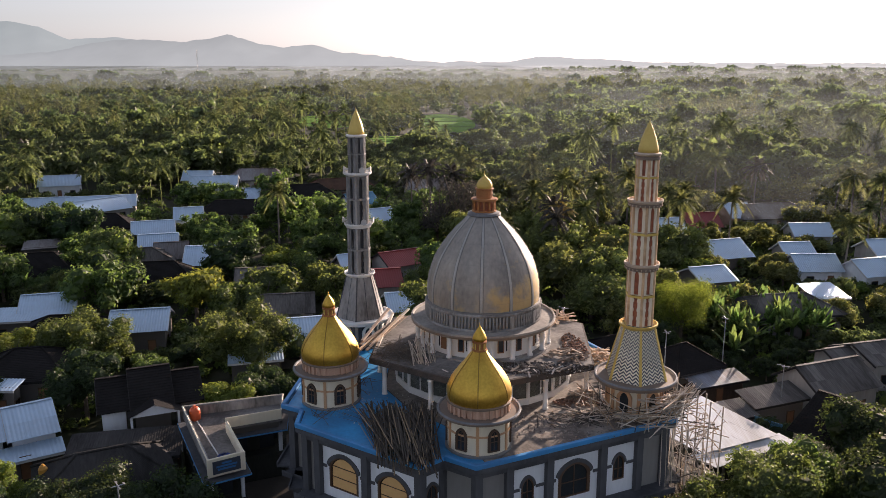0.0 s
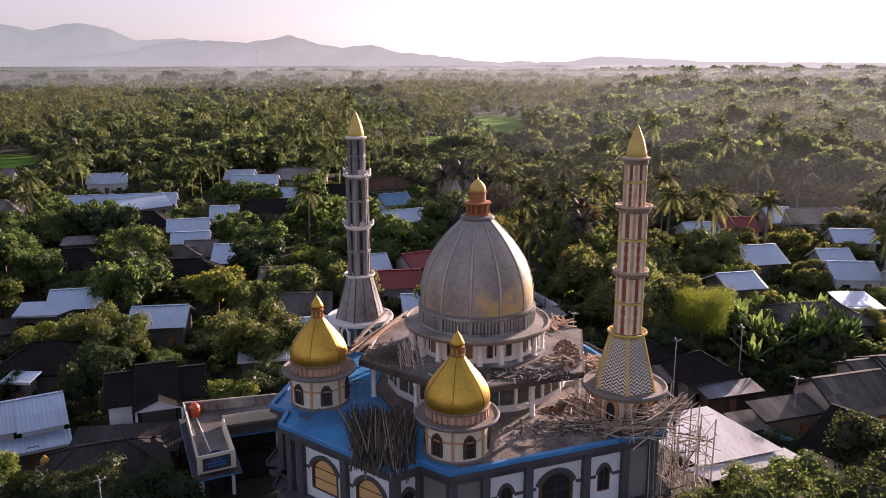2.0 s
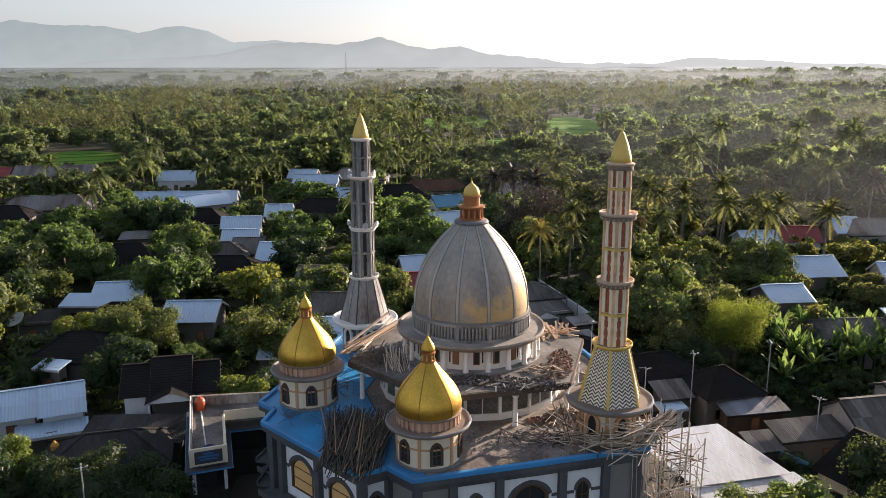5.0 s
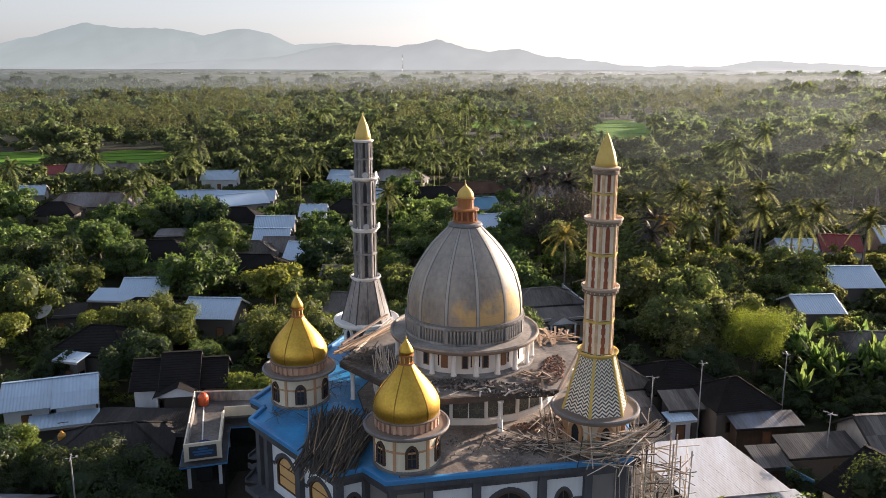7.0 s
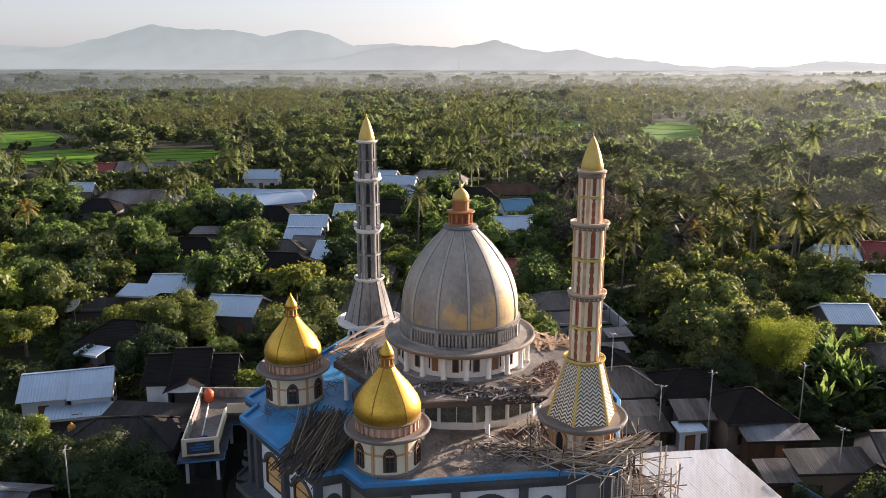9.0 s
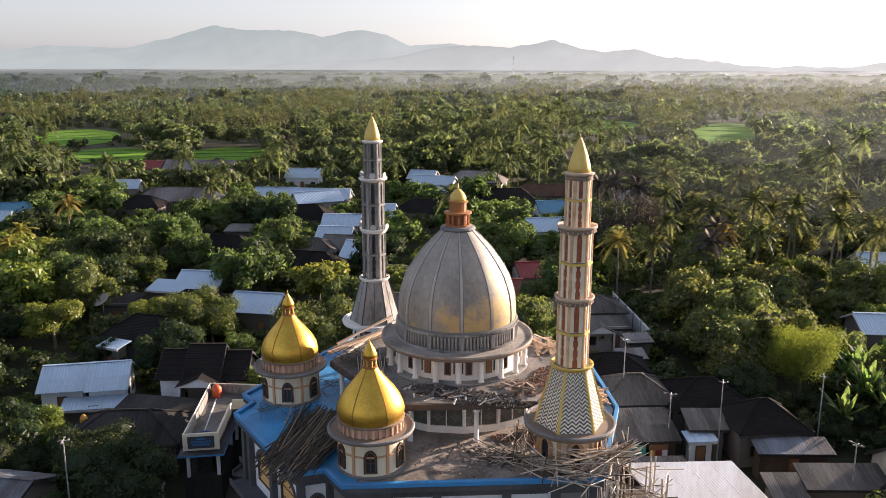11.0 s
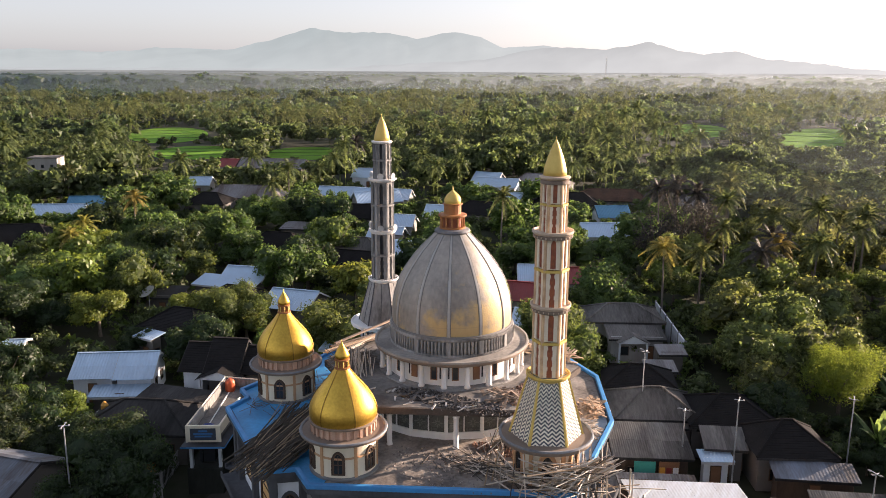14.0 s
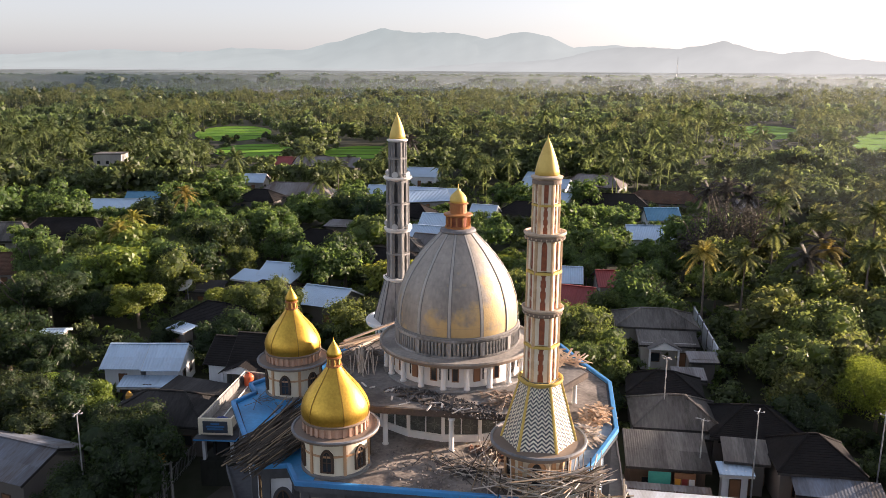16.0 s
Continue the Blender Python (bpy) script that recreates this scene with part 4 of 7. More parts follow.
tagged(link("pavement", bm, YARD), "packed earth yard round the mosque", "yard", kind="structure")


def ridge_line(az, crest):
    """Height in degrees over the horizon along a crest of (bearing, height) tops and saddles, with rough detail."""
    e = 0.03
    for (a, h), (b, k) in zip(crest, crest[1:]):
        if b <= az <= a:
            t = (a - az) / (a - b)
            t = t * 0.45 + 0.55 * t * t * (3 - 2 * t)
            e = h + (k - h) * t
    return e + 0.06 * noise.noise((az * 0.8, 3.1, 0)) + 0.07 * noise.noise((az * 2.3, 7.7, 0)) + 0.04 * noise.noise((az * 6, 1.7, 0)) + 0.02 * noise.noise((az * 15, 0.7, 0))


def mountain(name, dist, crest, material, label):
    bm = bmesh.new()
    rows = []
    for i in range(331):
        az = -36 + 110 * i / 330
        e = max(0.02, ridge_line(az, crest))
        col = []
        for k in range(7):
            t = k / 6
            d = dist * (0.86 + 0.14 * t)
            h = d * math.tan(radians(e)) * t ** 0.9 + 33 * min(1, t * 3)
            if 0 < k < 6:
                h *= 1 + 0.10 * noise.noise((az * 0.9, t * 5, dist * 0.001))
            col.append(bm.verts.new((-math.sin(radians(az)) * d, math.cos(radians(az)) * d, h - 4 * (1 - t))))
        rows.append(col)
    for a, b in zip(rows, rows[1:]):
        for k in range(6):
            bm.faces.new((a[k], b[k], b[k + 1], a[k + 1]))
    return tagged(link(name, bm, material, smooth=True), label, "mountains", kind="structure")


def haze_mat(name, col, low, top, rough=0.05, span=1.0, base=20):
    """Plain far backdrop, haze painted into its glowing colour: rock and forest as through kilometres of bright air,
    palest at the foot and towards the sun.
    """
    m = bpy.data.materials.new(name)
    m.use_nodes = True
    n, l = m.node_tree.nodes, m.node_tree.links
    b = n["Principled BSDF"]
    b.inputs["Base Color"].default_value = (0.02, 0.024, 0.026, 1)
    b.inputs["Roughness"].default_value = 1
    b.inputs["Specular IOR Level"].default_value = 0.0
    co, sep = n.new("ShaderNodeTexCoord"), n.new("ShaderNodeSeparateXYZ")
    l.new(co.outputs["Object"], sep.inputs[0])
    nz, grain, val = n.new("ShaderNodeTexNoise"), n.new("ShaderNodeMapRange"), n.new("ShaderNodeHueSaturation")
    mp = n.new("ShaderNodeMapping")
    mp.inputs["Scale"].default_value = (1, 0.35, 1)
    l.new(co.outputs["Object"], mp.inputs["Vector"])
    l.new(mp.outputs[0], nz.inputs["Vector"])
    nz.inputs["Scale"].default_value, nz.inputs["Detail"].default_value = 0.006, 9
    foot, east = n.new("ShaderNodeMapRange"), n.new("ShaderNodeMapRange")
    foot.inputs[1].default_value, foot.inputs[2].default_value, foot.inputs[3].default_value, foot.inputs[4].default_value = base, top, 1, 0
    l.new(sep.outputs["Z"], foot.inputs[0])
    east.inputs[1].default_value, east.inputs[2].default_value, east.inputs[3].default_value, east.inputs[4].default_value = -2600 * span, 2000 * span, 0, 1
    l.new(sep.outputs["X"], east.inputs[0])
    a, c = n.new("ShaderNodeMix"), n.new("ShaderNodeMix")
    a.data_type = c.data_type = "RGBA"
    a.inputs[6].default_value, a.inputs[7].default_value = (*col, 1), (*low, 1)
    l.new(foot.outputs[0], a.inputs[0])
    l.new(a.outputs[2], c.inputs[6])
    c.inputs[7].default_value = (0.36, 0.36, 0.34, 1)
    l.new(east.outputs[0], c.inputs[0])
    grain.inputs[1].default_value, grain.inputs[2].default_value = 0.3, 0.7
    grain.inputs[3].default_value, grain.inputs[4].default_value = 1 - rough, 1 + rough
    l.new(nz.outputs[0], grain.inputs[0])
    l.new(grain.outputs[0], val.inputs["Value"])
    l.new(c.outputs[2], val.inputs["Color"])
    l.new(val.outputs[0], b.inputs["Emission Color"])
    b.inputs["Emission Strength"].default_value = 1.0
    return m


FAR_CREST = [(75, 0.5), (61, 0.74), (54, 1.16), (50, 1.04), (46, 1.33), (42, 1.27), (39.6, 1.85), (36.6, 2.72), (34.6, 2.5), (31.5, 2.46), (29.3, 2.1), (26.8, 2.58), (25, 2.2), (23.3, 1.5), (20.6, 1.66), (18, 1.2), (12, 0.7), (3, 0.25), (-1, 0.1), (-2.7, 0.2), (-4.5, 0.06), (-8, 0.5), (-11, 0.31), (-16, 0.1), (-24, 0.05), (-36, 0.03)]
NEAR_CREST = [(75, 0.02), (36, 0.05), (32, 0.35), (28, 0.6), (25, 0.7), (20.5, 1.5), (18.7, 1.52), (16.5, 1.4), (15, 1.6), (13.7, 1.9), (11.5, 1.3), (10, 1.07), (8.1, 1.27), (6, 0.75), (4.2, 0.6), (2.6, 0.48), (0.6, 0.1), (-4, 0.02), (-36, 0.02)]
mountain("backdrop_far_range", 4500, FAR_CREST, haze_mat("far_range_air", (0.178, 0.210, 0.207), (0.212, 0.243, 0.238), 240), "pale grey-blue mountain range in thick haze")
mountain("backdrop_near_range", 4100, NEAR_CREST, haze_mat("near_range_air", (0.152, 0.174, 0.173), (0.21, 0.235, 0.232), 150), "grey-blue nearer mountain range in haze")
# hazy plain before the mountains
bm = bmesh.new()
pl = []
for i in range(111):
    az = radians(-36 + i)
    pl.append([bm.verts.new((-math.sin(az) * d, math.cos(az) * d, h)) for d, h in ((1500, -4.0), (2300, 2.0), (2900, 8.0), (3300, 17), (3800, 28))])
for a, b in zip(pl, pl[1:]):
    for k in range(4):
        bm.faces.new((a[k], b[k], b[k + 1], a[k + 1]))
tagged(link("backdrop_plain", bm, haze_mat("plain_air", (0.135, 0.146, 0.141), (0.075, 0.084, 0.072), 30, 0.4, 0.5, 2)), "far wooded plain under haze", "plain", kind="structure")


# ---- houses ----
def roof_slope(bm, a, b, c, d, pitch, amp, thick=0.04):
    """One slope between ridge a-b and eave d-c, ribbed across its length when pitch is given."""
    a, b, c, d = map(Vector, (a, b, c, d))
    up = ((b - a) if (b - a).length > 1e-4 else (d - c)).cross(d - a).normalized()
    if up.z < 0:
        up = -up
    n = max(1, round(max((b - a).length, (c - d).length) / pitch)) * 2 if pitch else 1
    top, bot = [], []
    for i in range(n + 1):
        t = i / n
        o = up * (amp if i % 2 else 0)
        top.append((bm.verts.new(a.lerp(b, t) + o), bm.verts.new(d.lerp(c, t) + o)))
        bot.append((bm.verts.new(a.lerp(b, t) + o - up * thick), bm.verts.new(d.lerp(c, t) + o - up * thick)))
    for i in range(n):
        bm.faces.new((top[i][0], top[i][1], top[i + 1][1], top[i + 1][0]))
        bm.faces.new((bot[i][0], bot[i + 1][0], bot[i + 1][1], bot[i][1]))
        bm.faces.new((top[i][1], bot[i][1], bot[i + 1][1], top[i + 1][1]))
    for e in (0, n):
        bm.faces.new((top[e][0], bot[e][0], bot[e][1], top[e][1]))


def roof_sheets(parent, material, a, b, c, d, pitch, amp):
    """Overlapping sheets laid on a slope, each a piece of its own, none quite level with the next."""
    a, b, c, d = map(Vector, (a, b, c, d))
    up = ((b - a) if (b - a).length > 1e-4 else (d - c)).cross(d - a).normalized()
    if up.z < 0:
        up = -up
    length = max((b - a).length, (c - d).length)
    cols, rows = max(1, round(length / 1.0)), max(1, round((d - a).length / 2.1))
    at = lambda u, v: a.lerp(b, u).lerp(d.lerp(c, u), v)
    for i in range(cols):
        for r in range(rows):
            bm = bmesh.new()
            q = 0.008 * ((i + r) % 2) + 0.012 + 0.01 * (rows - r)
            roof_slope(bm, at(i / cols, r / rows) + up * q, at((i + 1.03) / cols, r / rows) + up * q, at((i + 1.03) / cols, min(1.01, (r + 1.05) / rows)) + up * q, at(i / cols, min(1.01, (r + 1.05) / rows)) + up * q, pitch, amp, 0.006)
            part("roof_sheet", bm, material, parent)


ROOFS = {"tin": (TIN, 0.3, 0.04, "pale ribbed zinc"), "old": (TIN_OLD, 0.24, 0.018, "weathered grey zinc"), "zinc": (TIN_STREAK, 0.24, 0.009, "streaked blue-grey zinc"), "blue": (TIN_BLUE, 0.3, 0.03, "blue sheet"), "red": (TIN_RED, 0.3, 0.03, "red sheet"),
         "fibre": (FIBRE, 0.2, 0.016, "grey fibre-cement"), "blackened": (FIBRE_DARK, 0.2, 0.014, "dark fibre-cement"), "tile": (TILE, 0.0, 0.0, "dark clay-tiled"), "brown": (TILE_BROWN, 0.0, 0.0, "brown clay-tiled")}
FOOT = []   # footprints kept free of trees


def tile_rows(bm, a, b, c, d, step=0.27):
    """Courses of tiles as overlapping steps down a slope (a-b ridge, d-c eave)."""
    a, b, c, d = map(Vector, (a, b, c, d))
    n = max(2, int((d - a).length / step))
    up = (b - a).cross(d - a)
    if up.length < 1e-6:
        up = (c - d).cross(a - d)
    up.normalize()
    if up.z < 0:
        up = -up
    last = None
    for i in range(n):
        t0, t1 = i / n, (i + 1) / n
        p, q, r, s = a.lerp(d, t0), b.lerp(c, t0), b.lerp(c, t1), a.lerp(d, t1)
        v = [bm.verts.new(x) for x in (p + up * 0.01, q + up * 0.01, r + up * 0.04, s + up * 0.04)]
        bm.faces.new((v[0], v[3], v[2], v[1]))
        if last:
            bm.faces.new((last[3], v[0], v[1], last[2]))
        last = v
    e = [bm.verts.new(x - up * 0.06) for x in (d, c)]
    bm.faces.new((last[3], e[0], e[1], last[2]))


def house(x0, y0, x1, y1, front, back, zr, ze, roof="tin", style="gable", wall=PLASTER, over=0.5, detail=2, porch=None, true=False):
    """A village house, by the ends of its ridge (left to right), its slopes' reach, ridge and eave heights."""
    rm, pitch, amp, word = ROOFS[roof]
    if not true:
        (x0, y0, k0), (x1, y1, k1) = settle(x0, y0), settle(x1, y1)
        k = (k0 + k1) / 2
        front, back, zr, ze = front * k, back * k, zr * k, ze * k * (0.84 if k < 0.95 else 1)
    gz = ground_at((x0 + x1) / 2, (y0 + y1) / 2) - 0.05
    L, ang = math.hypot(x1 - x0, y1 - y0), math.degrees(math.atan2(y1 - y0, x1 - x0))
    wl = {WALLBLUE: "white-walled", PLASTER: "plastered", BLOCK: "block-walled", WALLGREY: "grey-walled", WALL_BROWN: "board-walled", CREAM: "cream-walled"}.get(wall, "plastered")
    t = thing("house", ((x0 + x1) / 2, (y0 + y1) / 2, gz), ang, f"single-storey {wl} village house with {word} {'hipped' if style == 'hip' else 'shed' if style == 'shed' else 'gabled'} roof", "house", "village houses")
    FOOT.append(((x0 + x1) / 2, (y0 + y1) / 2, max(L, front + back) * 0.55 + 1.0))
    hl = L / 2
    k = (zr - ze)
    hx = hl if style != "hip" else hl + min(front, 3.2)
    wf, wb, wx = front - over, back - over, hx - over * 0.7
    # walls
    bm = bmesh.new()
    zf = ze + k * (over / front) if front > 0.1 else ze
    th = 0.18
    top = min(zf, ze + 0.12)
    for (cx, cy, sx, sy) in ((0, -wf + th / 2, 2 * wx, th), (0, wb - th / 2, 2 * wx, th), (-wx + th / 2, (wb - wf) / 2, th, wf + wb - 2 * th - 0.004), (wx - th / 2, (wb - wf) / 2, th, wf + wb - 2 * th - 0.004)):
        box(bm, cx, cy, 0, sx, sy, top)
    if style == "gable":
        for s in (-1, 1):
            slab = [(-wf, top), (wb, top), (0, zr - 0.1)]
            prism(bm, slab, 0, th, Matrix.Translation((s * wx - (th if s > 0 else 0), 0, 0)) @ Matrix(((0, 0, 1, 0), (1, 0, 0, 0), (0, 1, 0, 0), (0, 0, 0, 1))))
    part("wall", bm, wall, t)
    # roof
    slopes = []
    if style == "hip":
        ra, rb = (-hl, 0, zr), (hl, 0, zr)
        A, B, C, D = (-hx, -front, ze), (hx, -front, ze), (hx, back, ze), (-hx, back, ze)
        slopes = [(ra, rb, B, A), (rb, ra, D, C), (ra, ra, A, D), (rb, rb, C, B)]
    elif style == "shed":
        slopes = [((-hx, back, zr), (hx, back, zr), (hx, -front, ze), (-hx, -front, ze))]
    else:
        slopes = [((-hx, 0, zr), (hx, 0, zr), (hx, -front, ze), (-hx, -front, ze)), ((hx, 0, zr), (-hx, 0, zr), (-hx, back, ze), (hx, back, ze))]
    for s in slopes:
        bm = bmesh.new()
        if pitch and Vector(s[0]) != Vector(s[1]):
            roof_slope(bm, *s, pitch, amp)
        elif pitch:
            roof_slope(bm, *s, 0, 0)
        else:
            tile_rows(bm, *s)
        slope = part("roof_slope", bm, rm, t)
        if pitch and math.hypot((x0 + x1) / 2 - 8, (y0 + y1) / 2) < 92 and style != "hip":
            roof_sheets(slope, rm, *s, pitch, amp)
    bm = bmesh.new()
    if style == "hip":
        for p, q in ((ra, rb), (ra, A), (ra, D), (rb, B), (rb, C)):
            rod(bm, Vector(p) + Vector((0, 0, 0.05)), Vector(q) + Vector((0, 0, 0.05)), 0.11, n=6)
    elif style == "gable":
        plank(bm, (-hx, 0, zr + 0.06), (hx, 0, zr + 0.06), 0.36, 0.05)
    if len(bm.verts):
        part("ridge_cap", bm, rm, t)
    else:
        bm.free()
    boards = [((sx * (hx + 0.02), 0, zr - 0.1), (sx * (hx + 0.02), y, ze - 0.1)) for sx in (-1, 1) for y in (-front, back)] if style == "gable" else [((-hx, -front + 0.03, ze - 0.12), (hx, -front + 0.03, ze - 0.12))]
    for p, q in boards:
        bm = bmesh.new()
        plank(bm, p, q, 0.05, 0.2)
        part("barge_board", bm, CLOTH if roof == "tin" else FIBRE_DARK, t)
    # openings on the front and the gable ends
    if detail:
        def opening(kind, px, py, z, w, h, turn):
            bm = bmesh.new()
            ring_xz(bm, [(-w / 2, 0), (w / 2, 0), (w / 2, h), (-w / 2, h)], [(-w / 2 + 0.07, 0.07), (w / 2 - 0.07, 0.07), (w / 2 - 0.07, h - 0.07), (-w / 2 + 0.07, h - 0.07)], -0.05, 0.03)
            o = part(kind, bm, FRAME, t)
            o.matrix_basis = pose(px, py, z, 0, 0, turn)
            bm = bmesh.new()
            box(bm, 0, 0.0, 0.07, w - 0.14, 0.03, h - 0.14)
            part("leaf" if kind == "door" else "pane", bm, BROWNDOOR if kind == "door" else GLASS, o)
        nw = max(1, int(2 * wx / 2.8))
        for i in range(nw):
            px = -wx + (i + 0.5) * 2 * wx / nw
            if i == nw // 2:
                opening("door", px, -wf - 0.02, 0.03, 0.9, 2.05, 0)
            else:
                opening("window", px, -wf - 0.02, 0.95, 1.1, 1.05, 0)
        opening("window", wx + 0.02, -wf * 0.35, 1.0, 0.9, 1.0, 90)
        if detail > 2:
            opening("window", wx + 0.02, wb * 0.45, 1.0, 0.9, 1.0, 90)
    if porch:
        # porch: (offset along the ridge, width, reach)
        ox, w, reach = porch
        zp = ze - 0.25
        bm = bmesh.new()
        tile_rows(bm, (ox, -front + 0.8, zp + 0.9), (ox, -front - reach, zp + 0.9), (ox + w / 2, -front - reach, zp), (ox + w / 2, -front + 0.8, zp))
        tile_rows(bm, (ox, -front + 0.8, zp + 0.9), (ox, -front - reach, zp + 0.9), (ox - w / 2, -front - reach, zp), (ox - w / 2, -front + 0.8, zp))
        pr = part("porch_roof", bm, rm, t)
        bm = bmesh.new()
        prism(bm, [(-w / 2 + 0.2, zp - 0.05), (w / 2 - 0.2, zp - 0.05), (0, zp + 0.8)], -front - reach + 0.25, -front - reach + 0.35, Matrix.Translation((ox, 0, 0)) @ Matrix(((1, 0, 0, 0), (0, 0, 1, 0), (0, 1, 0, 0), (0, 0, 0, 1))))
        part("porch_gable", bm, WALLBLUE, t)
        for s in (-1, 1):
            bm = bmesh.new()
            box(bm, ox + s * (w / 2 - 0.3), -front - reach + 0.35, 0, 0.2, 0.2, zp)
            part("porch_post", bm, WALLBLUE, t)
    return t


# left of the mosque
house(-53.1, 96.7, -46.6, 98.4, 3.2, 3.5, 4.9, 3.5, "tin", wall=BLOCK)
house(-55.5, 93.2, -45.5, 94.6, 2.0, 1.5, 3.9, 3.1, "tin", "shed", BLOCK)
house(-39.3, 90.1, -32.6, 91.3, 3.9, 3.5, 4.9, 3.3, "tin", wall=BLOCK)
house(-40.9, 60.4, -37.2, 62.75, 3.2, 3.0, 4.3, 2.7, "tin", wall=WALLBLUE, true=True)
house(-37.2, 62.6, -33.9, 64.75, 3.4, 3.2, 4.4, 2.7, "tin", wall=WALLBLUE, detail=3, true=True)
house(-36.6, 58.2, -31.6, 61.3, 1.0, 1.1, 2.35, 1.9, "tin", "shed", BLOCK, true=True)
house(-30.8, 66.05, -28.3, 66.95, 3.1, 3.0, 6.1, 4.05, "tile", wall=WALLBLUE)
# BLOCK here: the dark under the porch put into the wall colour
house(-28.25, 66.85, -24.85, 68.15, 3.3, 3.0, 6.7, 4.15, "tile", wall=BLOCK, porch=(0.1, 4.4, 1.2))
house(-24.8, 68.15, -22.5, 69.05, 3.0, 3.0, 6.05, 4.1, "tile", wall=BLOCK)
house(-30.1, 58.6, -21.4, 60.3, 2.4, 2.0, 3.6, 3.0, "blackened", "shed", BLOCK)
house(-27.6, 54.8, -24.4, 56.3, 3.4, 3.0, 4.7, 3.0, "blackened", "hip", BLOCK)
house(-45.6, 88.3, -42.6, 88.7, 4.2, 4.0, 4.9, 3.0, "tile", "hip", BLOCK)
house(-43.8, 77.0, -41.2, 77.4, 4.4, 4.2, 5.0, 3.0, "tile", "hip", BLOCK)
house(-41.9, 69.4, -38.9, 69.3, 1.2, 0.9, 3.5, 3.2, "tin", "shed", BLOCK, true=True)
house(-64.5, 119.4, -60.0, 120.6, 4.4, 4.2, 4.9, 2.7, "tile", "hip", BLOCK)
house(-57.5, 145.8, -50.0, 148.0, 3.2, 3.2, 4.7, 3.4, "tin", wall=PLASTER)
house(-52.0, 134.2, -45.5, 135.8, 3.6, 3.2, 4.7, 3.3, "tin", wall=BLOCK)
house(-40.8, 124.0, -33.5, 124.8, 4.2, 3.6, 5.0, 3.3, "tin", wall=BLOCK)
house(-47.0, 127.5, -41.5, 128.5, 3.6, 3.4, 4.8, 3.2, "old", wall=PLASTER)
house(-30.0, 112.0, -22.5, 113.0, 3.4, 3.2, 4.4, 3.0, "fibre", wall=BLOCK)
house(-24.5, 97.5, -16.5, 98.6, 3.8, 3.4, 4.6, 3.0, "fibre", wall=PLASTER)
house(-46.0, 113.5, -39.5, 114.5, 4.0, 3.6, 4.9, 3.0, "tile", "hip", PLASTER)
house(-19.4, 86.9, -12.5, 88.4, 3.8, 3.4, 4.8, 3.3, "tin", wall=BLOCK)
house(-22.5, 78.5, -17.0, 79.6, 2.4, 2.0, 4.3, 3.6, "tin", "shed", BLOCK)
house(-7.5, 97.0, -1.2, 98.4, 3.6, 3.4, 4.9, 3.4, "tin", wall=BLOCK)
house(-13.5, 108.5, -6.0, 110.0, 3.8, 3.4, 4.9, 3.2, "red", wall=PLASTER)
house(-9.8, 119.0, -3.8, 122.8, 3.6, 3.4, 4.9, 3.3, "red", wall=PLASTER)
house(-16.2, 119.2, -12.4, 121.0, 3.0, 3.0, 4.6, 3.3, "tin", wall=BLOCK)
house(-81.5, 173.0, -67.5, 177.0, 3.6, 3.4, 4.9, 3.4, "tin", wall=PLASTER)
house(-91.0, 171.5, -81.0, 174.8, 3.0, 3.0, 4.8, 3.4, "tin", wall=PLASTER)
house(-101.0, 201.7, -91.5, 204.8, 3.8, 3.6, 5.6, 4.0, "tin", wall=WALLBLUE)
house(-68.5, 215.0, -60.5, 215.4, 3.8, 3.6, 5.2, 3.6, "tin", wall=PLASTER)
house(-49.5, 184.8, -41.5, 184.8, 3.8, 3.6, 5.0, 3.4, "tin", wall=WALLBLUE)
house(-54.0, 217.0, -44.5, 217.6, 4.4, 4.0, 5.4, 3.4, "old", "hip", PLASTER)
house(-54.2, 160.2, -48.5, 161.6, 3.4, 3.4, 4.8, 3.3, "tin", wall=WALLBLUE)
house(-47.5, 168.0, -39.0, 169.0, 4.0, 4.0, 5.0, 3.2, "tile", "hip", PLASTER)
house(-70.5, 151.0, -63.0, 153.0, 4.0, 4.0, 5.0, 3.2, "tile", "hip", PLASTER)
house(-110.5, 158.0, -99.0, 162.5, 4.6, 4.4, 5.4, 3.4, "old", "hip", PLASTER)
house(-131.5, 168.4, -126.0, 171.2, 3.4, 3.2, 4.9, 3.5, "tin", wall=PLASTER)
house(-153.5, 204.0, -147.5, 206.0, 4.2, 4.0, 5.2, 3.6, "red", wall=PLASTER)
house(-147.0, 206.2, -126.5, 212.8, 4.6, 4.2, 5.6, 3.6, "old", wall=BLOCK)
house(-33.5, 47.8, -31.0, 49.2, 1.3, 1.2, 3.2, 2.7, "brown", "gable", BLOCK, detail=0)
house(-129.6, 129.4, -121.0, 135.2, 3.4, 3.2, 4.9, 3.5, "blue", wall=WALLBLUE)
house(-126.8, 118.2, -117.4, 124.4, 3.4, 3.2, 4.9, 3.4, "tin", wall=WALLBLUE)
house(-109.5, 95.6, -101.5, 101.4, 5.0, 4.8, 5.8, 3.3, "tile", "hip", PLASTER)
house(-119.5, 86.5, -110.0, 92.5, 4.4, 4.2, 5.4, 3.3, "fibre", "hip", PLASTER)
house(-92.8, 75.0, -87.0, 79.4, 4.2, 4.0, 5.2, 3.2, "brown", "gable", PLASTER)
house(-56.6, 61.6, -53.4, 64.0, 2.0, 1.8, 3.2, 2.7, "tin", "gable", BLOCK)
house(-77.0, 166.0, -69.5, 174.2, 4.0, 4.0, 5.0, 3.4, "tin", wall=PLASTER)
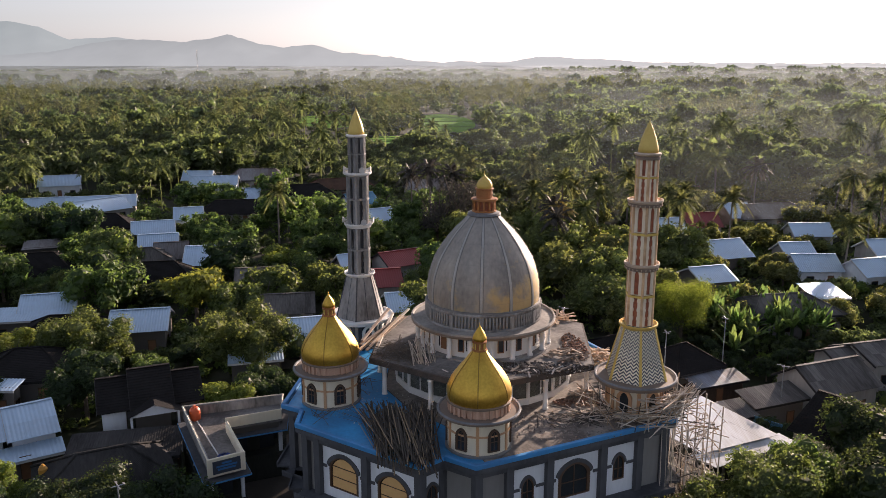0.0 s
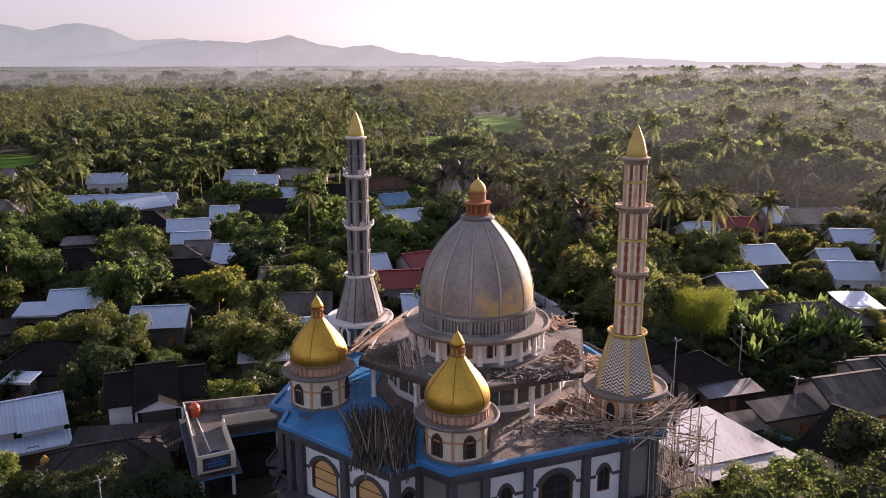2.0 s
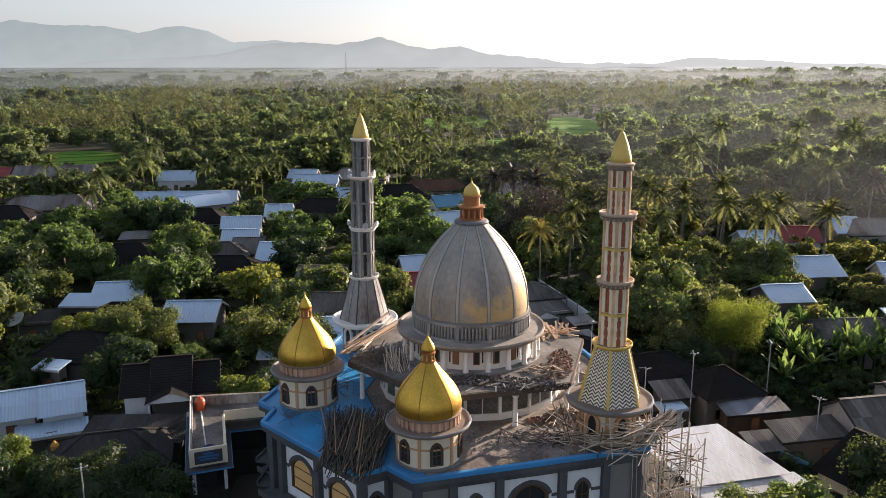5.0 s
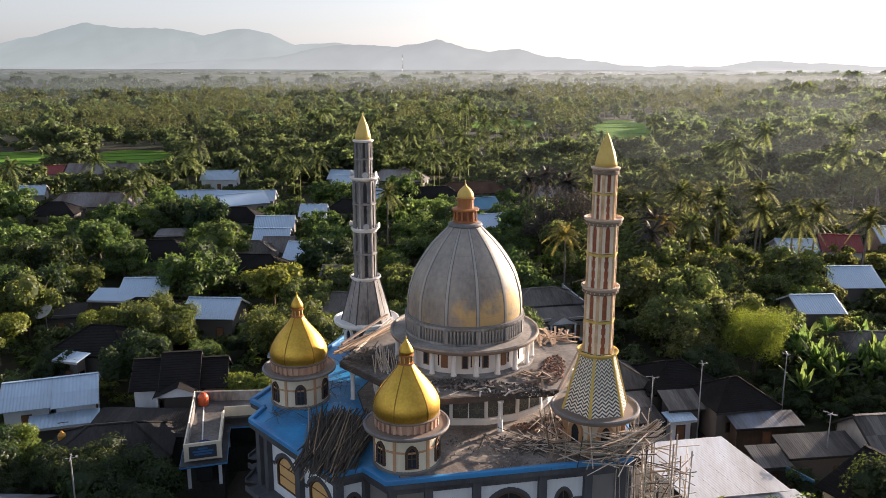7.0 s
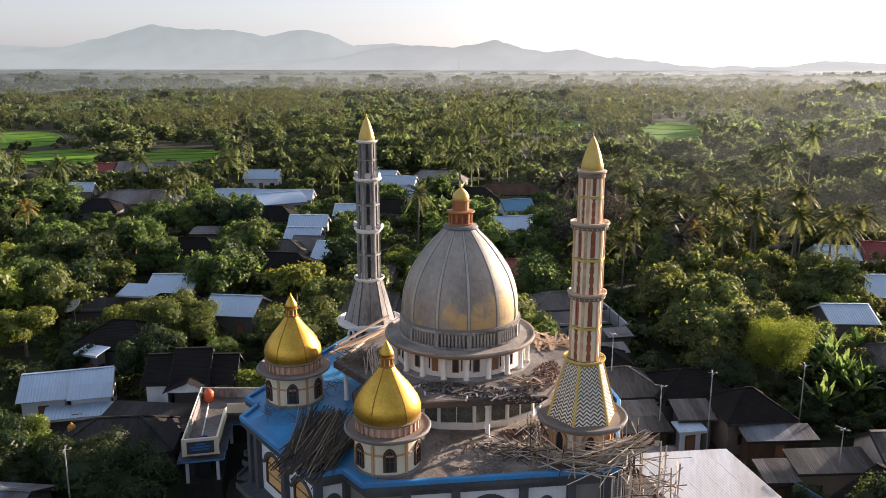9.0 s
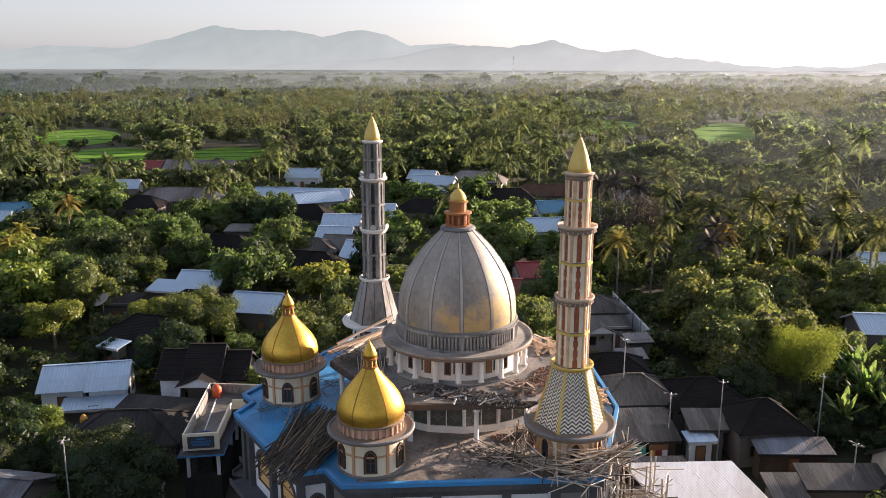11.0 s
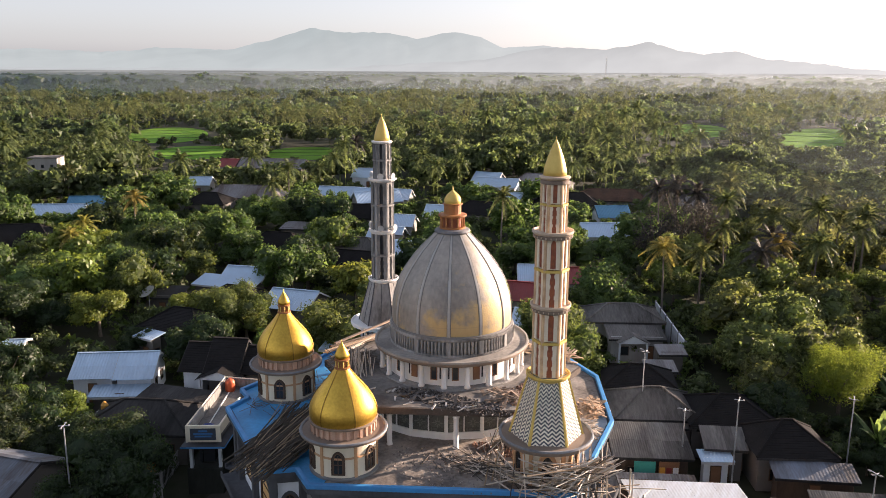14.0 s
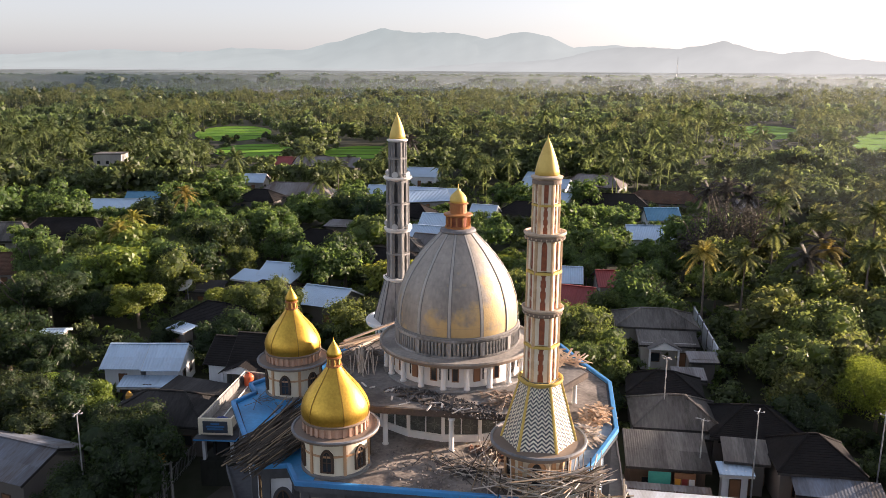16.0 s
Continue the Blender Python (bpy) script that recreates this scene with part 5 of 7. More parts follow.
house(-21.4, 175.4, -15.2, 179.4, 3.6, 3.4, 5.0, 3.5, "blue", wall=WALLBLUE)
house(-18.0, 155.0, -10.0, 160.0, 3.8, 3.4, 4.9, 3.4, "tin", wall=WALLBLUE)
house(-64.0, 206.0, -52.0, 207.4, 4.0, 3.6, 5.0, 3.6, "tin", wall=WALLBLUE)
house(-31.5, 42.0, -23.6, 43.6, 3.6, 3.2, 4.7, 3.4, "zinc", wall=BLOCK)
house(-37.0, 188.0, -29.0, 191.0, 4.0, 4.0, 5.2, 3.4, "tile", "hip", PLASTER)
house(-30.0, 198.0, -20.0, 202.0, 4.0, 4.0, 5.2, 3.4, "brown", "hip", PLASTER)
house(-8.0, 196.0, 1.0, 199.0, 4.0, 4.0, 5.2, 3.4, "old", "gable", PLASTER)
house(-44.8, 116.0, -42.6, 116.8, 3.4, 3.2, 4.6, 2.9, "fibre", "hip", BLOCK, true=True)
house(-64.5, 122.5, -59.4, 124.3, 2.4, 1.8, 3.8, 3.2, "old", "shed", BLOCK, true=True)
house(-97.3, 136.6, -94.6, 137.5, 3.8, 3.6, 4.8, 2.8, "tile", "hip", BLOCK, true=True)
house(-54.1, 81.6, -49.5, 83.7, 2.2, 1.8, 3.4, 2.8, "blackened", "shed", BLOCK, true=True)
# right of the mosque
house(24.4, 76.9, 25.1, 77.3, 2.9, 3.0, 5.2, 3.2, "tile", "hip", BLOCK)
house(24.1, 72.2, 30.1, 74.9, 1.2, 1.1, 3.1, 2.65, "zinc", "shed", WALL_BROWN)
house(12.6, 78.8, 13.9, 79.5, 3.2, 3.2, 5.1, 3.3, "fibre", "hip", BLOCK)
house(12.1, 75.2, 17.6, 77.8, 1.0, 1.0, 3.3, 3.0, "fibre", "shed", BLOCK, detail=0)
house(11.6, 70.3, 17.5, 73.0, 2.5, 2.3, 3.9, 3.0, "fibre", "shed", WALL_BROWN)
house(18.5, 74.0, 21.8, 75.5, 1.2, 1.7, 3.8, 3.05, "fibre", "shed", BLOCK)
house(18.6, 72.1, 21.0, 73.4, 0.9, 0.8, 2.9, 2.65, "tin", "shed", WALLBLUE)
house(13.0, 66.6, 19.0, 69.2, 0.8, 0.7, 2.1, 1.95, "old", "shed", WALL_BROWN, detail=0)
house(18.9, 80.8, 20.3, 81.5, 3.4, 3.4, 4.9, 3.2, "tile", "hip", BLOCK)
house(2.4, 103.0, 5.4, 104.5, 3.2, 3.0, 5.3, 3.9, "fibre", "hip", PLASTER)
house(3.6, 98.3, 9.6, 101.4, 2.4, 2.4, 3.9, 3.1, "fibre", "shed", PLASTER, porch=(-0.6, 3.6, 0.9))
house(10.2, 95.6, 13.0, 97.2, 1.2, 1.2, 3.2, 2.8, "old", "shed", BLOCK, detail=0)
house(10.0, 90.4, 13.0, 92.1, 1.3, 1.2, 3.0, 2.6, "old", "shed", BLOCK, detail=0)
house(9.6, 85.6, 11.2, 86.3, 2.8, 2.6, 4.5, 3.0, "tile", "hip", BLOCK)
house(33.4, 70.2, 41.0, 73.6, 3.3, 3.0, 5.2, 3.3, "fibre", wall=PLASTER)
house(39.5, 77.6, 44.5, 79.6, 2.2, 2.0, 4.2, 3.3, "fibre", wall=PLASTER)
house(27.3, 66.9, 33.3, 69.2, 1.6, 1.2, 3.9, 3.2, "fibre", "shed", BLOCK)
house(25.0, 65.4, 27.6, 66.4, 1.5, 1.2, 3.4, 2.8, "fibre", "shed", BLOCK)
house(32.9, 64.6, 37.6, 58.6, 5.0, 4.6, 5.3, 3.1, "tile", "gable", CREAM, detail=3)
house(42.6, 78.0, 49.5, 80.5, 3.4, 3.2, 4.6, 3.3, "fibre", wall=PLASTER)
house(46.4, 150.9, 53.4, 151.4, 4.0, 3.6, 5.2, 3.6, "red", wall=WALLBLUE)
house(39.0, 147.8, 45.6, 149.4, 3.6, 3.6, 4.6, 3.4, "tin", wall=WALLBLUE)
house(57.5, 160.2, 63.0, 161.4, 4.4, 3.6, 5.4, 3.6, "tin", wall=ROSE)
house(62.5, 159.8, 72.5, 162.4, 4.2, 4.0, 5.2, 3.4, "old", "hip", PLASTER)
house(63.4, 142.4, 71.0, 142.4, 3.4, 3.2, 4.8, 3.5, "tin", wall=PLASTER)
house(40.8, 126.0, 49.6, 128.8, 4.2, 3.8, 5.0, 3.3, "tin", wall=BLOCK)
house(35.0, 109.4, 40.8, 111.2, 3.6, 3.4, 4.9, 3.4, "tin", wall=BLOCK)
house(55.0, 126.6, 60.5, 127.2, 3.2, 3.0, 4.7, 3.4, "tin", wall=PLASTER)
house(53.2, 117.8, 60.2, 118.0, 3.6, 3.2, 4.8, 3.4, "tin", wall=WALLBLUE)
house(60.6, 114.0, 67.6, 116.2, 3.4, 3.2, 4.8, 3.4, "tin", wall=WALLBLUE)
house(48.0, 101.0, 53.0, 101.6, 2.6, 2.4, 4.2, 3.4, "tin", "shed", BLOCK)
house(40.0, 95.8, 46.0, 96.8, 4.0, 4.0, 4.8, 3.0, "fibre", "hip", PLASTER)
house(70.0, 128.0, 77.0, 129.0, 3.6, 3.4, 4.8, 3.4, "tin", wall=PLASTER)
# pale two-storey block among the palms
tw = thing("house", (-169.6, 152.0, ground_at(-169.6, 152.0)), 35, "pale block of several storeys rising among palms", "house", "village houses")
FOOT.append((-169.6, 152.0, 7))
bm = bmesh.new()
box(bm, 0, 0, 0, 7.6, 6.0, 6.8)
part("wall", bm, PLASTER, tw)
bm = bmesh.new()
box(bm, 0, 0, 6.8, 8.0, 6.5, 0.22)
part("roof", bm, FIBRE, tw)
for i in range(3):
    for k in range(2):
        bm = bmesh.new()
        box(bm, -2.4 + 2.4 * i, -3.02, 1.2 + 3.0 * k, 0.8, 0.08, 0.9)
        part("window", bm, GLASS, tw)


# broad pale sheet roof beside the mosque
def tin_hall():
    t = thing("market_hall", (21, 60, 0), 0, "low hall with a broad pale ribbed sheet roof", "shed")
    FOOT.append((21, 59.5, 7))
    for n, quad in ((9, ((-5.9, 1.2, 4.9), (1.5, 4.5, 4.9), (5.7, -1.9, 4.25), (-1.5, -5.0, 4.25))), (9, ((-2.4, -5.0, 4.1), (6.0, -1.3, 4.1), (6.9, -2.6, 3.95), (-0.9, -6.5, 3.9)))):
        a, b, c, d = map(Vector, quad)
        for k in range(n):
            bm = bmesh.new()
            lift = Vector((0, 0, 0.006 * (k % 2)))
            roof_slope(bm, a.lerp(b, k / n) + lift, a.lerp(b, (k + 1) / n) + lift, d.lerp(c, (k + 1) / n) + lift, d.lerp(c, k / n) + lift, 0.24, 0.007)
            part("roof_sheet", bm, TIN_HALL, t)
    for x, y in ((-5.2, 1.1), (-2.2, 2.4), (1.2, 3.8), (-3.4, -1.6), (3.0, 1.0), (-1.6, -4.4), (2.2, -2.8), (5.0, -1.8), (0.2, -5.2), (5.6, -2.6)):
        bm = bmesh.new()
        box(bm, x, y, 0, 0.2, 0.2, 3.85)
        part("post", bm, CONCRETE_DARK, t)
    for (xa, ya), (xb, yb) in (((-5.4, 1.2), (1.3, 4.2)), ((-5.4, 1.1), (-1.5, -4.6)), ((1.4, 4.1), (5.3, -1.8))):
        bm = bmesh.new()
        plank(bm, (xa, ya, 1.9), (xb, yb, 1.9), 3.8, 0.12)
        part("wall", bm, BLOCK, t)
    return t


tin_hall()


# unfinished two-storey annex west of the mosque
def annex():
    t = thing("annex_building", (0, 0, 0), 0, "narrow two-storey block with flat roof terrace and pale parapets", "building")
    FOOT.append((-17, 56, 6))
    long_wing = [(-21.4, 60.8), (-16.85, 51.5), (-14.6, 52.8), (-17.0, 57.8), (-17.3, 58.4), (-13.2, 60.1), (-13.6, 63.2)]
    bm = bmesh.new()
    prism(bm, long_wing, 4.8, 5.0)
    # dark deck material: the mosque's shadow on the annex put into the colour
    part("roof_deck", bm, DECK_DARK, t)
    bm = bmesh.new()
    prism(bm, inset(long_wing, 0.25), 4.25, 4.8)
    part("upper_wall", bm, BLOCK, t)
    bm = bmesh.new()
    prism(bm, inset(long_wing, -0.4), 4.05, 4.25)
    part("floor_slab", bm, CONCRETE_DARK, t)
    bm = bmesh.new()
    prism(bm, inset(long_wing, -0.44), 4.09, 4.19)
    part("edge_trim", bm, BLUE_EDGE, t, "blue painted edge trim")
    bm = bmesh.new()
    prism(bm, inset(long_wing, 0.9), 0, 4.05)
    part("lower_wall", bm, NEAR_BLACK, t)
    # dark block added to fill the shade below the posts
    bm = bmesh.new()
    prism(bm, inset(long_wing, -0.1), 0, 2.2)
    part("plinth", bm, NEAR_BLACK, t, "near-black block added under the annex posts")
    n = len(long_wing)
    for i in range(n):
        a, b = Vector(long_wing[i]), Vector(long_wing[(i + 1) % n])
        d = (b - a).normalized()
        nr = Vector((-d.y, d.x))
        if (b - a).length < 1:
            continue
        bm = bmesh.new()
        prism(bm, [tuple(a), tuple(b), tuple(b + nr * 0.16), tuple(a + nr * 0.16)], 5.0, 5.8)
        part("parapet", bm, CREAM if i in (1, 2, 4) else CONCRETE, t)
        bm = bmesh.new()
        rod(bm, (*a, 5.83), (*b, 5.83), 0.06, n=5)
        part("rail", bm, CREAM, t)
        k = max(1, int((b - a).length / 2.2))
        for j in range(k):
            p = a.lerp(b, (j + 0.5) / k)
            bm = bmesh.new()
            box(bm, 0, 0.88, 0, 1.2, 0.1, 1.5)
            o = part("window", bm, GLASS, t)
            o.matrix_basis = pose(p.x, p.y, 2.35, 0, 0, math.degrees(math.atan2(d.y, d.x)))
            bm = bmesh.new()
            box(bm, 0, 0.15, 2.2, 0.24, 0.24, 1.84)
            o = part("post", bm, WALLBLUE, t)
            q = a.lerp(b, min(0.96, max(0.04, j / max(1, k - 1)))) if k > 1 else a.lerp(b, 0.08)
            o.matrix_basis = pose(q.x, q.y, 0, 0, 0, math.degrees(math.atan2(d.y, d.x)))
    bm = bmesh.new()
    rod(bm, (-19.9, 59.6, 5.06), (-16.5, 53.4, 5.06), 0.06, n=6)
    part("pipe", bm, CLOTH, t, "white plastic pipe lying on the deck")
    # sign board on the end parapet
    a, b = Vector(long_wing[1]), Vector(long_wing[2])
    c, ang = (a + b) / 2, math.degrees(math.atan2((b - a).y, (b - a).x))
    bm = bmesh.new()
    box(bm, 0, -0.06, 0, 2.55, 0.1, 1.32)
    for sx in (-1.3, 1.3):
        box(bm, sx, -0.04, -0.03, 0.14, 0.16, 1.42)
    box(bm, 0, -0.04, 1.32, 2.7, 0.18, 0.06)
    s = part("sign_board", bm, CREAM, t, "cream-framed dark sign board with blue lettering bars")
    s.matrix_basis = pose(c.x, c.y, 4.5, 0, 0, ang)
    bm = bmesh.new()
    box(bm, 0, -0.12, 0.17, 2.0, 0.05, 0.98)
    part("sign_face", bm, SIGN_DARK, s)
    for k, (w, z) in enumerate(((0.7, 0.86), (1.5, 0.64), (1.3, 0.42))):
        bm = bmesh.new()
        box(bm, 0, -0.155, z, w, 0.02, 0.14)
        part("sign_bar", bm, SIGNBLUE, s)
    return t


annex()


def garden_wall(a, b, h, material, label):
    a, b = (Vector((*settle(*p)[:2], 0)) for p in (a, b))
    a.z = b.z = min(ground_at(*a[:2]), ground_at(*b[:2]))
    t = thing("garden_wall", a, math.degrees(math.atan2((b - a).y, (b - a).x)), label, "wall")
    n = max(2, round((b - a).length / 3))
    st = (b - a).length / n
    for i in range(n):
        bm = bmesh.new()
        box(bm, (i + 0.5) * st, 0, 0, st - 0.22, 0.14, h)
        part("wall_field", bm, material, t)
    for i in range(n + 1):
        bm = bmesh.new()
        box(bm, i * st, 0, 0, 0.22, 0.24, h + 0.12)
        part("pier", bm, CONCRETE, t)


garden_wall((5.6, 115.5), (12.6, 99.6), 2.9, WALLBLUE, "tall pale blue-white compound wall")
garden_wall((-31.0, 63.5), (-22.5, 64.3), 1.6, BLOCK, "low grey block wall before the tiled house")
garden_wall((-58, 108), (-47, 110.5), 1.8, BLOCK, "grey block wall in the village")


def fence(a, b, h):
    a, b = Vector((*a, 0)), Vector((*b, 0))
    t = thing("metal_fence", a, math.degrees(math.atan2((b - a).y, (b - a).x)), "dark metal bar fence along the yard", "fence")
    n = int((b - a).length / 0.3)
    for z in (0.25, h - 0.15):
        bm = bmesh.new()
        rod(bm, (0, 0, z), ((b - a).length, 0, z), 0.03)
        part("rail", bm, STEEL, t)
    for i in range(n + 1):
        bm = bmesh.new()
        rod(bm, (i * 0.3, 0, 0), (i * 0.3, 0, h), 0.018 if i % 8 else 0.06, n=4)
        part("bar" if i % 8 else "post", bm, STEEL, t)


fence((-21.6, 55.2), (-16.9, 46.4), 1.5)


def panel_board(name, x, y, z, w, h, turn, material, label, cat):
    bm = bmesh.new()
    box(bm, 0, 0, 0, w, 0.05, h)
    for k in range(4):
        box(bm, -w / 2 + (k + 0.5) * w / 4, -0.03, 0.02, 0.05, 0.03, h - 0.04)
    o = link(name, bm, material)
    o.matrix_basis = pose(x, y, z, 0, 0, turn)
    tagged(o, label, cat)


yard_sheet = bmesh.new()
for i in range(7):
    for j in range(5):
        yard_sheet.verts.new((i * 0.3 - 0.9, j * 0.3 - 0.6, 0.35 + 0.3 * noise.noise((i * 0.5, j * 0.6, 2.2)) - 0.03 * ((i - 3) ** 2 + (j - 2) ** 2)))
yard_sheet.verts.ensure_lookup_table()
for i in range(6):
    for j in range(4):
        yard_sheet.faces.new([yard_sheet.verts[q] for q in (i * 5 + j, i * 5 + 5 + j, i * 5 + 6 + j, i * 5 + 1 + j)])
bmesh.ops.solidify(yard_sheet, geom=yard_sheet.faces[:], thickness=0.02)
crumpled = link("crumpled_tarpaulin", yard_sheet, PLASTIC_BLUE)
crumpled.matrix_basis = pose(-54.8, 66.7, ground_at(-54.8, 66.7) + 0.05, 0, 0, 30)
tagged(crumpled, "crumpled dark blue tarpaulin on the bare yard", "tarpaulin")
bundle = copy_thing(crumpled, pose(-16.1, 53.1, 5.2, 0, 0, 60) @ Matrix.Diagonal((0.62, 0.62, 0.8, 1)))
tagged(bundle, "dark blue tarpaulin bundled on the annex roof behind its sign", "tarpaulin")
panel_board("banner", 28.4, 63.9, 2.0, 2.6, 0.8, -48, TIN_BLUE, "torn blue and white banner over a doorway", "banner")


def water_tank(x, y, z, material, word, r=0.55, h=1.25):
    t = thing("water_tank", (x, y, z), 0, f"{word} plastic roof water tank", "water tank")
    bm = bmesh.new()
    pr = [(r * 0.92, 0), (r, 0.08)]
    for k in range(4):
        z0 = 0.15 + k * (h - 0.45) / 4
        pr += [(r, z0), (r * 1.03, z0 + 0.08), (r, z0 + 0.16)]
    pr += [(r, h - 0.3), (r * 0.7, h - 0.08), (r * 0.32, h)]
    lathe(bm, pr, 20)
    part("barrel", bm, material, t, smooth=True)
    bm = bmesh.new()
    lathe(bm, [(r * 0.34, h), (r * 0.34, h + 0.07), (0, h + 0.1)], 14)
    part("lid", bm, material, t)
    return t


water_tank(-20.2, 60.1, 5.0, PLASTIC_ORANGE, "orange", 0.44, 1.1)
for x, y, z in ((-30.06, 54.57, 3.1), (-16.33, 47.4, 3.95), (33.7, 72.9, 2.9)):
    water_tank(x, y, z, PLASTIC_YELLOW, "amber", 0.32, 0.85)
    st = thing("tank_stand", (x, y, 0), 0, "concrete stand under a water tank", "stand")
    bm = bmesh.new()
    for sx in (-0.4, 0.4):
        for sy in (-0.4, 0.4):
            box(bm, sx, sy, 0, 0.14, 0.14, z - 0.1)
    box(bm, 0, 0, z - 0.1, 1.1, 1.1, 0.1)
    part("frame", bm, CONCRETE, st)


def street_lamp(x, y, h, arm=True):
    t = thing("street_lamp", (x, y, ground_at(x, y)), random.uniform(0, 360), "thin galvanised yard lamp pole with a flat head", "lamp post", "lamp posts")
    bm = bmesh.new()
    rod(bm, (0, 0, 0), (0, 0, h), 0.07, 0.045, 7)
    part("pole", bm, STEEL, t)
    bm = bmesh.new()
    rod(bm, (-0.4, 0, h - 0.05), (0.5, 0, h + 0.08), 0.03)
    rod(bm, (0, -0.35, h - 0.02), (0, 0.35, h - 0.02), 0.03)
    part("arm", bm, STEEL, t)
    for sx, sy in ((0.5, 0), (-0.4, 0), (0, 0.35)):
        bm = bmesh.new()
        box(bm, sx, sy, h + 0.0, 0.24, 0.12, 0.05)
        part("lamp_head", bm, CONCRETE, t)


for x, y, h in ((-19.7, 43.0, 8.7), (21.35, 71.6, 8.3), (12.5, 77.5, 8.6), (29.3, 77.8, 7.2), (17.3, 71.9, 6.5), (31.0, 67.5, 6.4)):
    street_lamp(x, y, h)


mast = thing("radio_mast", (-450, 1600, 2.6), 0, "thin lattice radio mast far out on the plain", "mast")
bm = bmesh.new()
for k in range(3):
    rod(bm, (1.6 * math.cos(k * 2.094), 1.6 * math.sin(k * 2.094), 0), (0.5 * math.cos(k * 2.094), 0.5 * math.sin(k * 2.094), 56), 0.2, 0.14, 5)
part("legs", bm, STEEL, mast)
bm = bmesh.new()
for j in range(13):
    for k in range(3):
        r = 1.6 - 1.1 * j / 13
        rod(bm, (r * math.cos(k * 2.094), r * math.sin(k * 2.094), j * 4.2), (r * math.cos((k + 1) * 2.094), r * math.sin((k + 1) * 2.094), j * 4.2 + 4), 0.08, 0.08, 4)
part("lattice", bm, STEEL, mast)
dish = thing("satellite_dish", (-52.0, 79.8, ground_at(-52.0, 79.8)), -20, "white satellite dish on a steel pole above the roofs", "dish")
bm = bmesh.new()
rod(bm, (0, 0, 0), (0, 0, 3.4), 0.05, n=6)
part("pole", bm, STEEL, dish)
bm = bmesh.new()
lathe(bm, [(0.05, 0.0), (0.5, 0.08), (0.85, 0.25), (1.1, 0.45), (1.1, 0.48), (0.84, 0.29), (0.48, 0.12), (0.04, 0.04)], 24, 0, pose(0, 0, 3.4, 35, 0, 0))
part("reflector", bm, CLOTH, dish, smooth=True)


# goods and boards before the market sheds
def leaning(name, label, category, x, y, turn, w, h, material, stripes=()):
    t = thing(name, (x, y, 0), turn, label, category)
    bm = bmesh.new()
    box(bm, 0, 0, 0.3, w, 0.05, h)
    o = part("sheet", bm, material, t)
    bm = bmesh.new()
    for sx in (-0.45, 0.45):
        box(bm, sx * w, 0.04, 0, 0.06, 0.05, h + 0.35)
    part("posts", bm, FRAME, t)
    for k, m in enumerate(stripes):
        bm = bmesh.new()
        box(bm, (k - (len(stripes) - 1) / 2) * w / len(stripes), -0.04, 0.42, w / len(stripes) * 0.8, 0.02, h * 0.75)
        part("picture_bar", bm, m, t)


leaning("tarpaulin_screen", "teal tarpaulin screen before the shed", "screen", 15.0, 69.1, 24.7, 1.7, 2.35, TEAL)
leaning("display_board", "brown display board with coloured bars by the shed", "board", 16.75, 69.9, 24.7, 1.6, 2.35, BROWNDOOR, (PLASTIC_YELLOW, TIN_RED, CLOTH))
for x, y in ((14.6, 83.4), (15.6, 83.9)):
    t = thing("water_jerrycan", (x, y, ground_at(x, y)), 20, "white plastic drum standing in the yard", "container")
    bm = bmesh.new()
    lathe(bm, [(0.3, 0), (0.34, 0.1), (0.34, 0.8), (0.2, 0.95), (0.12, 1.0)], 14)
    part("drum", bm, CLOTH, t, smooth=True)
    bm = bmesh.new()
    lathe(bm, [(0.13, 1.0), (0.13, 1.08), (0.02, 1.1)], 10)
    part("lid", bm, PLASTIC_BLUE, t)


